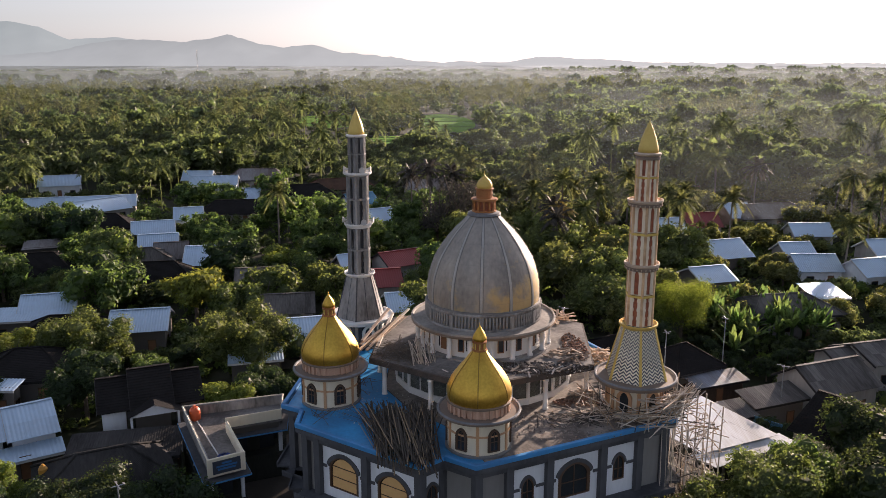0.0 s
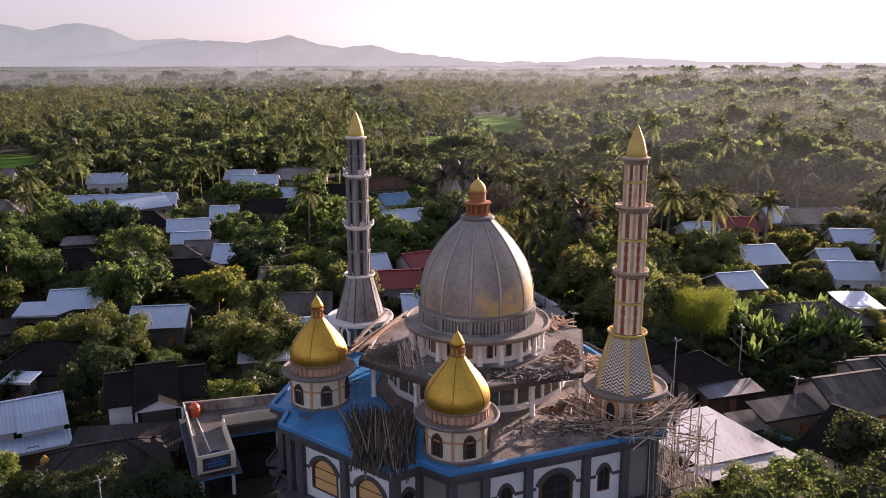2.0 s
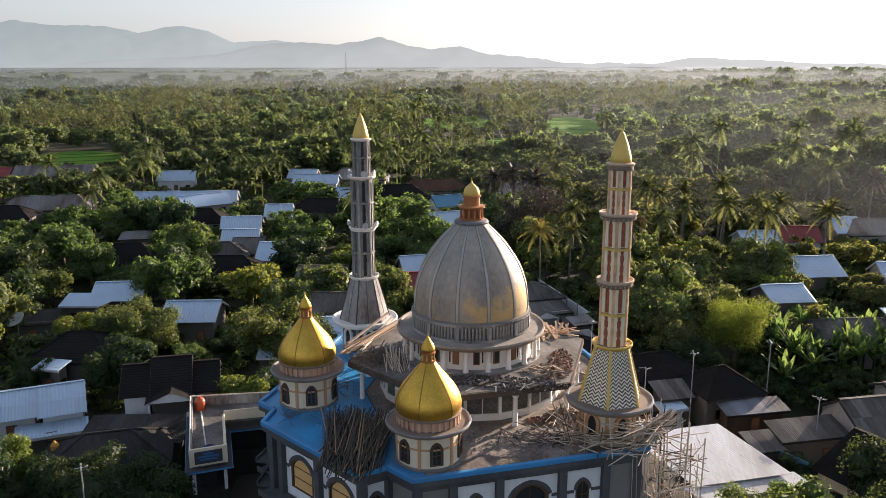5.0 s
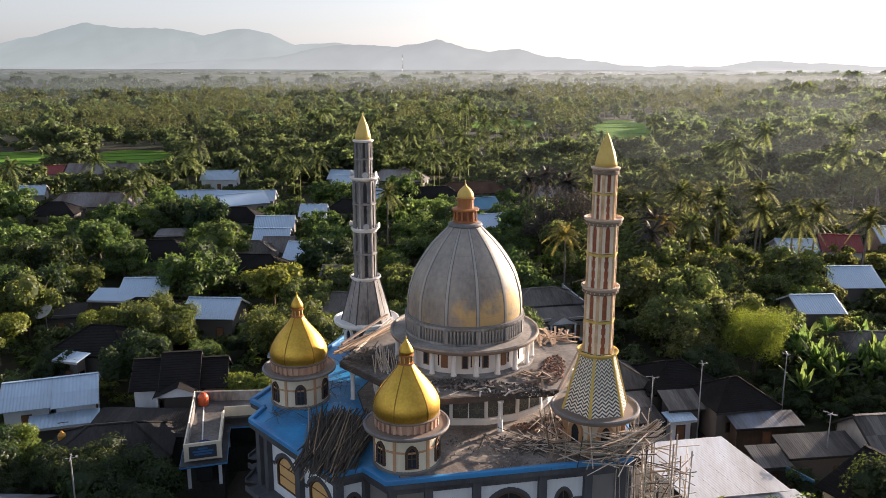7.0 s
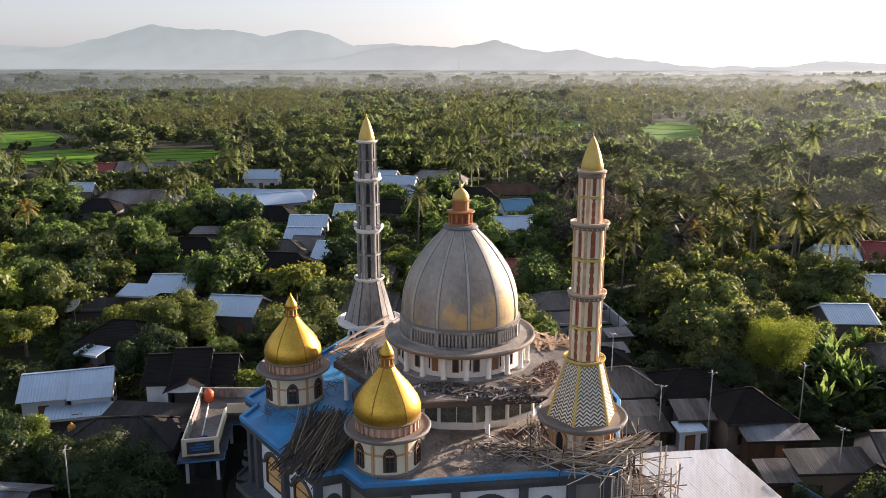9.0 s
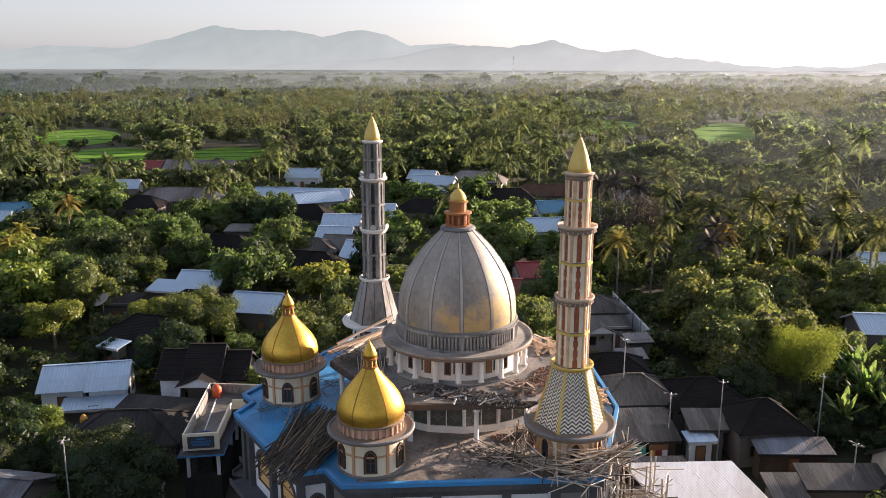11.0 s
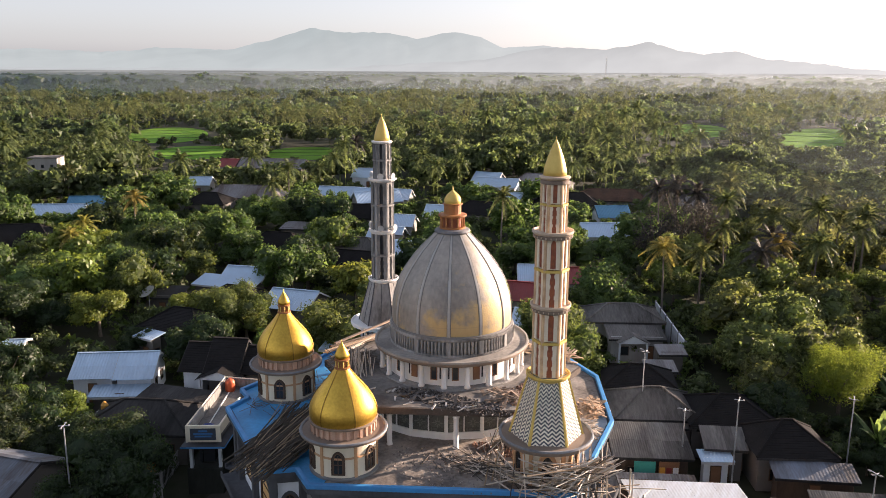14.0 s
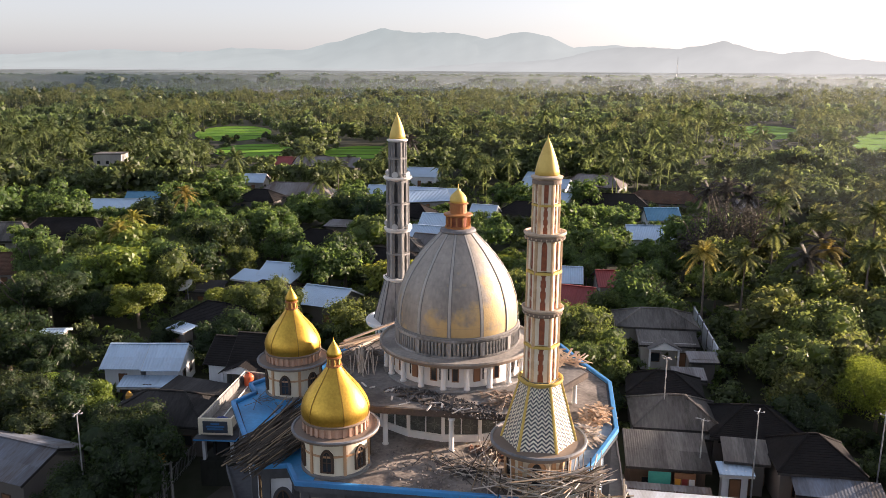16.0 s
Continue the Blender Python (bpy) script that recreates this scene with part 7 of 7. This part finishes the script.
def far_growth(name, templates, spots, material, label, seed):
    """Many far trees as one growth: templates of (verts, faces), spots of x, y, height over the ground, scale."""
    rng = np.random.default_rng(seed)
    V, F, nv = [], [], 0
    for x, y, z, s in spots:
        z += ground_at(x, y)
        v, f = templates[rng.integers(len(templates))]
        a = rng.uniform(0, math.tau)
        c, sn = math.cos(a), math.sin(a)
        w = np.empty_like(v)
        w[:, 0], w[:, 1], w[:, 2] = (v[:, 0] * c - v[:, 1] * sn) * s + x, (v[:, 0] * sn + v[:, 1] * c) * s + y, v[:, 2] * s * rng.uniform(0.85, 1.15) + z
        V.append(w)
        F.append(f + nv)
        nv += len(v)
    V, F = np.concatenate(V), np.concatenate(F)
    me = bpy.data.meshes.new(name)
    me.vertices.add(len(V))
    me.vertices.foreach_set("co", V.astype(np.float32).ravel())
    me.loops.add(F.size)
    me.loops.foreach_set("vertex_index", F.astype(np.int32).ravel())
    me.polygons.add(len(F))
    me.polygons.foreach_set("loop_start", np.arange(0, F.size, 3, dtype=np.int32))
    me.update(calc_edges=True)
    me.materials.append(material)
    return tagged(new(name, me), label, "trees", kind="stuff")


def tri_template(me, z=0.0, extra=None):
    me.calc_loop_triangles()
    v = np.empty(len(me.vertices) * 3)
    me.vertices.foreach_get("co", v)
    f = np.empty(len(me.loop_triangles) * 3, dtype=np.int32)
    me.loop_triangles.foreach_get("vertices", f)
    v = v.reshape(-1, 3) + np.array((0, 0, z))
    f = f.reshape(-1, 3)
    if extra is not None:
        f = np.concatenate([f, extra[1] + len(v)])
        v = np.concatenate([v, extra[0]])
    return v, f


def stick(h):
    v = np.array([(-0.18, 0, 0), (0.18, 0, 0), (0.0, 0, h), (0, -0.18, 0), (0, 0.18, 0), (0.0, 0, h)], float)
    return v, np.array([(0, 1, 2), (3, 4, 5)])


BROAD_OUTER = [tri_template(crown_mesh("t", 160 + i, 3.5, 5.8, 1500, 0.29, 15, core=3), 1.1) for i in range(5)]
BROAD_MID = [tri_template(crown_mesh("t", 100 + i, 3.6, 6.2, 560, 0.50, 9, core=3), 1.0) for i in range(6)]
BROAD_LOW = [tri_template(crown_mesh("t", 110 + i, 3.4, 5.0, 300, 0.46, 6, core=3), 0.0) for i in range(4)]
BROAD_HALF = [tri_template(crown_mesh("t", 130 + i, 4.0, 6.6, 150, 0.92, 5, core=3), 0.8) for i in range(6)]
BROAD_FAR = [tri_template(crown_mesh("t", 120 + i, 4.2, 6.6, 84, 1.5, 4, core=0), 0.8) for i in range(5)]
PALM_MID = [tri_template(palm_crown("t", 140 + i, 20, 3.6, 3, LEAF_PALM, 0.27), 8.4 + 1.2 * i, stick(8.4 + 1.2 * i)) for i in range(4)]
PALM_FAR = [tri_template(palm_crown("t", 150 + i, 14, 3.7, 1, LEAF_PALM, 0.5), 8.2 + 1.1 * i, stick(8.2 + 1.1 * i)) for i in range(4)]
BROAD_FINE = [tri_template(crown_mesh("t", 115 + i, 3.4, 5.0, 500, 0.32, 7, core=3), 0.0) for i in range(4)]
spots = {"bm": [], "bl": [], "bn": [], "bf": [], "bh": [], "pm": [], "pf": [], "bd": []}
rng = random.Random(11)


def wood_edge(x, y):
    """How far out the closed wood reaches: it ends sooner to the west, where the plain opens."""
    az = math.degrees(math.atan2(-(x - 10), y))
    return 720 + 520 * min(1, max(0, (32 - az) / 26)) + 120 * noise.noise((az * 0.25, 4.0, 0))


for step, d0, d1 in ((5.6, 62, 180), (6.6, 180, 330), (8.4, 330, 620), (10.5, 620, 1000), (15.0, 1000, 1500), (26.0, 1500, 2700)):
    n = int(2 * d1 / step)
    for i in range(-n // 2, n // 2):
        for j in range(0, n // 2 + 4):
            x, y = 10 + (i + rng.uniform(-0.45, 0.45)) * step, (j + rng.uniform(-0.45, 0.45)) * step
            d = math.hypot(x - 10, y)
            if not d0 <= d < d1 or not in_view(x, y) or not free(x, y, -1.0 if d < 180 else 1.2):
                continue
            if d < 180:
                # low growth in the gaps between the single trees and before the walls of the houses
                if -16 < x < 26 and y < 76 or any(math.hypot(x - tx, y - ty) < tr * 0.9 for tx, ty, tr in TREES):
                    continue
                s = rng.uniform(0.45, 0.8)
                if screened(x, y, 5.5 * s) or not free(x, y, 1.2):
                    s = rng.uniform(0.36, 0.5)
                if d > 110 or not screened(x, y, 5.0 * s):
                    spots["bn"].append((x, y, -0.3, s))
                continue
            relief = noise.noise((x * 0.022, y * 0.022, 7.0)) + 0.6 * noise.noise((x * 0.06, y * 0.06, 3.0))
            east = min(1.0, max(0.0, (x - 0.12 * y + 10) / 60))
            s = rng.uniform(0.7, 1.35) * (1 + 0.6 * relief) * (1 + 0.35 * east) * (1 if d < 560 else 1.15)
            pal = noise.noise((x * 0.011 + 9, y * 0.011, 1.0)) * 1.5 - (0.02 if x > -60 else 0.2) - 0.45 * east > rng.uniform(-0.3, 0.3)
            if d > wood_edge(x, y):
                # the open plain: broken belts of trees
                if noise.noise((x * 0.006, y * 0.012, 5.0)) > 0.0:
                    spots["bd"].append((x, y, -1.0, s * (0.8 if d < 1500 else 1.5)))
                continue
            if screened(x, y, 6.5) or d < 700 and noise.noise((x * 0.03, y * 0.03, 2.0)) < -0.45:
                if d < 330:
                    spots["bl"].append((x, y, -0.5, rng.uniform(0.35, 0.55)))
                elif rng.random() < 0.6:
                    spots["bf"].append((x, y, -1.2, rng.uniform(0.35, 0.6)))
                continue
            if pal and d < 1000:
                spots["pm" if d < 330 else "pf"].append((x, y, rng.uniform(-3.2, 2.2), min(max(s, 0.65), 1.2)))
                if d < 480 and rng.random() < 0.7:
                    spots["bl" if d < 330 else "bf"].append((x + 2.5, y + 1.5, -0.5, rng.uniform(0.5, 0.9)))
            else:
                spots["bm" if d < 330 else "bh" if d < 620 else "bf" if d < 1000 else "bd"].append((x, y, rng.uniform(-1, 0.6), max(0.5, s)))
# shrubs against the walls of the houses farther out
for fx, fy, fr in FOOT:
    d, to = math.hypot(fx - 16, fy - 4), math.atan2(4 - fy, 16 - fx)
    if d > 96:
        for k in range(7):
            a = to + (k - 3) * 0.33 + rng.uniform(-0.12, 0.12)
            r = fr * rng.uniform(0.86, 1.0) + 0.4
            spots["bl"].append((fx + r * math.cos(a), fy + r * math.sin(a), -0.4, rng.uniform(0.42, 0.62)))
far_growth("village_trees", BROAD_OUTER, [p for p in OUTER if p[0] <= 4], LEAF, "leafy broadleaf trees among the farther houses", 14)
far_growth("grove_trees", BROAD_OUTER, [p for p in OUTER if p[0] > 4], LEAF_GROVE_LIT, "broadleaf grove east of the village with lightened leaves", 15)
far_growth("near_thicket", BROAD_FINE, spots["bn"], LEAF_WOOD, "low leafy trees and bushes between the houses", 8)
far_growth("low_wood", BROAD_LOW, spots["bl"], LEAF_WOOD, "low broadleaf trees and bushes between houses and palms", 6)
far_growth("near_wood", BROAD_MID, spots["bm"], LEAF_WOOD, "dense broadleaf trees behind the village", 1)
far_growth("middle_wood", BROAD_HALF, spots["bh"], LEAF_WOOD, "broadleaf forest beyond the clearings", 12)
far_growth("far_wood", BROAD_FAR, spots["bf"], LEAF_DARK, "dense broadleaf forest stretching to the plain", 2)
far_growth("horizon_wood", [tri_template(crown_mesh("t", 170 + i, 4.6, 5.0, 32, 2.9, 3, core=0), 0.6) for i in range(4)], spots["bd"], LEAF_DARK, "distant forest canopy fading towards the mountains", 5)
far_growth("palm_grove", PALM_MID, spots["pm"], LEAF_PALM, "coconut palms crowded behind the village", 3)
far_growth("far_palm_grove", PALM_FAR, spots["pf"], LEAF_PALM, "distant coconut grove", 4)

for fx, fy, a, b in FIELDS_OPEN:
    bm = bmesh.new()
    e = Vector((12 - fx, 5 - fy, 0)).normalized()
    c = Vector((-e.y, e.x, 0))
    prism(bm, [tuple((Vector((fx, fy, 0)) + e * b * 1.08 * math.cos(k * math.tau / 28) + c * a * 1.08 * math.sin(k * math.tau / 28))[:2]) for k in range(28)], ground_at(fx, fy) + 0.01, ground_at(fx, fy) + 0.09)
    tagged(link("paddy_field", bm, PADDY), "bright green rice paddy in a clearing", "field", kind="structure")
    bm = bmesh.new()
    for k in (-1.5, -0.2, 1.4):
        p = Vector((fx, fy, ground_at(fx, fy))) + e * b * k * 0.36
        w = a * math.sqrt(max(0.1, 1 - (k * 0.36) ** 2))
        rod(bm, p - c * w + Vector((0, 0, 0.1)), p + c * w + Vector((0, 0, 0.1)), 0.22, 0.22, 5)
    tagged(link("paddy_bund", bm, BUND), "low earth bunds between paddy plots", "bund", kind="structure")

# weeds and shrubs on the village ground
rng = random.Random(23)
low = []
while len(low) < 2600:
    x, y = rng.uniform(-150, 95), rng.uniform(36, 190)
    if in_view(x, y) and free(x, y, -1.2) and not (-16 < x < 26 and y < 73):
        low.append((x, y, -0.1, rng.uniform(0.5, 1.5)))
far_growth("undergrowth", [tri_template(crown_mesh("t", 190 + i, 1.1, 1.3, 56, 0.34, 4, core=0)) for i in range(5)], low, LEAF, "weeds and low shrubs between the houses", 9)


# ---- site clutter ----
unit = bmesh.new()
lathe(unit, [(1.0, 0), (1.0, 1.0)], 6)
UNIT_ROD = bpy.data.meshes.new("pole")
unit.to_mesh(UNIT_ROD)
unit.free()
UNIT_ROD.materials.append(BAMBOO)
UNIT_GREY = UNIT_ROD.copy()
UNIT_GREY.materials.clear()
UNIT_GREY.materials.append(BAMBOO_GREY)


UNIT_CANE = UNIT_ROD.copy()
UNIT_CANE.materials.clear()
UNIT_CANE.materials.append(CANE)


def stick_part(parent, a, b, r, me, name="pole"):
    a, b = Vector(a), Vector(b)
    d = b - a
    o = new(name, me)
    o.parent = parent
    o.matrix_basis = Matrix.Translation(a) @ d.to_track_quat("Z", "Y").to_matrix().to_4x4() @ Matrix.Diagonal((r, r, d.length, 1))
    return o


def J(s):
    return random.uniform(-s, s)


# bundle of poles leaning over the roof edge
pile = thing("bamboo_pole_stack", (0, 0, 0), 0, "untidy stack of grey bamboo poles hanging over the roof edge", "poles")
for i in range(290):
    u, lay = random.random(), i / 290
    swing = J(1.0) * (0.45 if i % 4 else 1.1)   # most lie roughly side by side, every fourth across the rest
    top = Vector((-5.4 + 4.2 * u + J(0.5) - swing, 50.2 + J(1.1), ROOF + 0.1 + lay * 0.8))
    bot = Vector((-3.9 + 3.2 * u + J(0.5) + swing, 43.2 - 1.2 * u + J(1.0), ROOF + 0.26 + lay * 0.45))
    ext = random.uniform(0.7, 1.04)
    stick_part(pile, top, top.lerp(bot, ext), random.uniform(0.024, 0.046), UNIT_GREY if random.random() < 0.85 else UNIT_ROD)

# scaffold round the finished minaret and down the corner
scaf = thing("bamboo_scaffold", (0, 0, 0), 0, "rickety pale bamboo scaffold round the foot of the minaret", "scaffold")
C = Vector((13.05, 51.13, 0))


def cane(a, b, r):
    stick_part(scaf, a, b, r, random.choice((UNIT_CANE, UNIT_CANE, UNIT_CANE, UNIT_CANE, UNIT_ROD, UNIT_GREY)))


tower = []
for i in range(4):
    for j in range(3):
        p = Vector((16.1 + i * 0.95 + J(.2), 49.2 + j * 1.25 + i * 0.4 + J(.2), 0))
        tower.append(p)
        cane(p, p + Vector((J(.35), J(.35), random.uniform(8.4, 11.2))), random.uniform(0.04, 0.055))
for z in range(8):
    for p, q in itertools.combinations(tower, 2):
        if (p - q).length < 1.75 and random.random() < 0.55:
            e = (q - p).normalized()
            h = 0.9 + 1.2 * z
            cane(p - e * random.uniform(0.2, 1.1) + Vector((0, 0, h + J(.25))), q + e * random.uniform(0.2, 1.1) + Vector((0, 0, h + J(.3))), random.uniform(0.026, 0.04))
for k in range(34):
    p, q = random.sample(tower, 2)
    z = random.uniform(0.3, 7.8)
    cane(p + Vector((J(.3), J(.3), z)), q + Vector((J(.4), J(.4), z + random.uniform(1.0, 2.8))), random.uniform(0.024, 0.036))
# uprights round the drum, on the roof and beyond its edge
for k in range(22):
    a = -185 + k * 10 + J(4)
    p = C + polar(random.uniform(2.5, 3.6), a, 0, (0, 0))
    onroof = a < -62
    cane(p + Vector((0, 0, ROOF if onroof else 3.0)), p + Vector((J(.4), J(.4), ROOF + random.uniform(1.3, 2.7))), random.uniform(0.026, 0.036))
# putlogs and long canes at all slants, thickest on the outer corner
for k in range(110):
    a = random.choice((random.uniform(-185, -70), random.uniform(-110, -10), random.uniform(-80, 10)))
    p = C + polar(random.uniform(2.3, 3.6), a, ROOF + random.uniform(0.3, 1.9), (0, 0))
    w = polar(random.uniform(0.6, 2.1), a + 90 + J(35), random.uniform(-0.45, 0.55), (0, 0))
    cane(p - w, p + w, random.uniform(0.024, 0.04))
# a sheaf of pale canes tilted off the far side
for k in range(64):
    p = C + Vector((2.6 + J(.6), -1.2 + J(.6), ROOF + 0.9 + J(.5)))
    w = Vector((1.25 + J(.3), 1.0 + J(.3), 0.7 + J(.25))) * random.uniform(0.8, 1.3)
    cane(p - w * 0.6, p + w, random.uniform(0.02, 0.032))
# props and canes thrown on the deck before it
for k in range(46):
    p = Vector((9.4 + J(1.5), 49.6 + J(0.9), ROOF + random.uniform(0.05, 0.55)))
    w = Vector((0.8 + J(.8), J(.8), J(.3)))
    stick_part(scaf, p - w, p + w, random.uniform(0.017, 0.028), UNIT_GREY if k % 3 == 0 else UNIT_CANE)
# long timber beams between terrace and grey minaret, and poles propped beside them
beams = thing("timber_beams", (0, 0, 0), 0, "long raw timber beams lying across the terrace corner", "timber")
for k in range(9):
    bm = bmesh.new()
    plank(bm, Vector((-5.6 + J(.8), 55.8 + J(1.2), TERR + 0.1 + 0.05 * k)), Vector((-3.6 + J(1.0), 62.4 + J(1.2), TERR + 0.35 + 0.09 * k)), random.uniform(0.14, 0.28), random.uniform(0.06, 0.12))
    part("beam", bm, (TIMBER, CANE, TIMBER_GREY)[k % 3], beams)
props = thing("pole_bundle", (0, 0, 0), 0, "bunch of pale poles propped upright on the terrace", "poles")
for k in range(26):
    p = Vector((-1.5 + J(.8), 53.3 + J(.5), TERR + 0.02))
    stick_part(props, p, p + Vector((-0.35 + J(.5), 0.5 + J(.4), random.uniform(1.1, 1.9))), random.uniform(0.025, 0.04), UNIT_CANE)


def heap(name, label, cx, cy, z, rx, ry, n, seed, material, long=2.2, flat=0.5, wide=0.22):
    """Loose planks and offcuts thrown on one another."""
    rng = random.Random(seed)
    t = thing(name, (cx, cy, z), 0, label, "debris")
    for i in range(n):
        a, q = rng.uniform(0, math.tau), rng.random() ** 0.5
        p = Vector((rx * q * math.cos(a), ry * q * math.sin(a), 0.05 + rng.random() * flat * (1 - q)))
        b, l = rng.uniform(0, math.pi), long * rng.uniform(0.25, 0.6)
        w = Vector((math.cos(b) * l, math.sin(b) * l, rng.uniform(-0.12, 0.22) * l + 0.05))
        bm = bmesh.new()
        plank(bm, p - w + Vector((0, 0, max(0, w.z))), p + w + Vector((0, 0, max(0, w.z))), rng.uniform(wide * 0.36, wide), rng.uniform(0.1, 0.28) * wide + 0.004)
        part("plank", bm, material, t)
    return t


def rubble(label, cx, cy, z, rx, ry, n, seed, size=0.16, material=RUBBLE):
    rng = random.Random(seed)
    bm = bmesh.new()
    for i in range(n):
        a, q = rng.uniform(0, math.tau), rng.random() ** 0.6
        s = size * rng.uniform(0.4, 1.5)
        m = Matrix.Translation((cx + rx * q * math.cos(a), cy + ry * q * math.sin(a), z + s * 0.3)) @ Euler([rng.uniform(0, 3) for _ in range(3)]).to_matrix().to_4x4() @ Matrix.Diagonal((s, s * rng.uniform(0.5, 1), s * rng.uniform(0.3, 0.8), 1))
        bmesh.ops.create_cube(bm, size=1, matrix=m)
    return tagged(link("rubble", bm, material), label, "debris", kind="stuff")


SOOTY = mat("sooty_scrap", (0.11, 0.095, 0.085), 0.85, 0, (0.03, 0.028, 0.026), 3, 0.8, island=0.6)
SCRAP = mat("pale_scrap", (0.52, 0.49, 0.45), 0.8, 0, (0.25, 0.23, 0.21), 3, 0.7, island=0.4)
BRICK_DUSTY = mat("dusty_brick_rubble", (0.29, 0.16, 0.11), 0.9, 0, (0.17, 0.12, 0.09), 2, 0.8, island=0.45)
heap("plank_heap", "heap of broken planks and boards on the terrace", 8.8, 54.4, TERR + 0.02, 1.5, 1.2, 50, 1, TIMBER_GREY, 1.0, 0.45)
heap("plank_heap", "scattered sooty offcuts on the terrace", 5.2, 52.0, TERR + 0.02, 3.4, 0.8, 40, 2, SOOTY, 0.8, 0.12)
heap("plank_heap", "pale boards scattered on the terrace edge", 4.0, 51.4, TERR + 0.02, 4.2, 0.9, 14, 12, SCRAP, 0.7, 0.05)
heap("plank_heap", "grey poles and boards thrown on the terrace", -3.4, 55.4, TERR + 0.02, 1.2, 1.7, 70, 3, BAMBOO_GREY, 2.6, 0.4, 0.1)
heap("plank_heap", "compact pile of reddish planks on the side roof", 12.7, 60.6, ROOF + 0.03, 0.8, 1.9, 110, 4, TIMBER, 1.3, 1.0)
heap("plank_heap", "pale canes and laths stacked by the roof edge", 13.4, 57.4, ROOF + 0.03, 0.7, 1.3, 80, 13, CANE, 1.5, 1.0)
heap("plank_heap", "sooty offcuts on the roof deck", 8.2, 49.4, ROOF + 0.03, 2.4, 0.9, 34, 6, SOOTY, 0.9, 0.12)
heap("plank_heap", "loose planks on the dusty deck", 10.6, 53.4, ROOF + 0.03, 1.6, 1.0, 40, 7, TIMBER_GREY, 1.2, 0.4)
heap("plank_heap", "boards stacked along the terrace rim", 8.0, 63.5, TERR + 0.02, 2.6, 1.2, 40, 8, TIMBER, 2.6, 0.3)
rubble("sooty scrap and broken bricks scattered on the terrace", 6.2, 52.2, TERR + 0.02, 4.2, 1.1, 700, 1, 0.11, SOOTY)
rubble("pale plaster crumbs scattered on the terrace", 6.0, 52.0, TERR + 0.02, 4.6, 1.5, 150, 5, 0.06, SCRAP)
rubble("broken concrete on the roof deck", 7.5, 48.6, ROOF + 0.03, 4.8, 2.2, 420, 2, 0.075)
rubble("dusty reddish brick rubble below the terrace", 9.6, 52.4, ROOF + 0.03, 2.0, 0.7, 260, 3, 0.13, BRICK_DUSTY)
rubble("mixed rubble beside the drum", 9.8, 56.6, TERR + 0.02, 0.9, 3.0, 420, 4, 0.12, BRICK_DUSTY)
heap("loose_sticks", "loose sticks and wire ends strewn on the blue roof", -6.6, 50.6, ROOF + 0.035, 3.4, 1.6, 30, 21, SOOTY, 1.5, 0.03, 0.06)
heap("loose_sticks", "dry sticks strewn on the blue roof", -6.8, 57.5, ROOF + 0.035, 1.6, 5.5, 30, 22, BAMBOO_GREY, 1.8, 0.04, 0.06)
rubble("small crumbs of cement on the blue roof", -5.8, 52.5, ROOF + 0.035, 3.6, 3.6, 160, 23, 0.06, SCRAP)
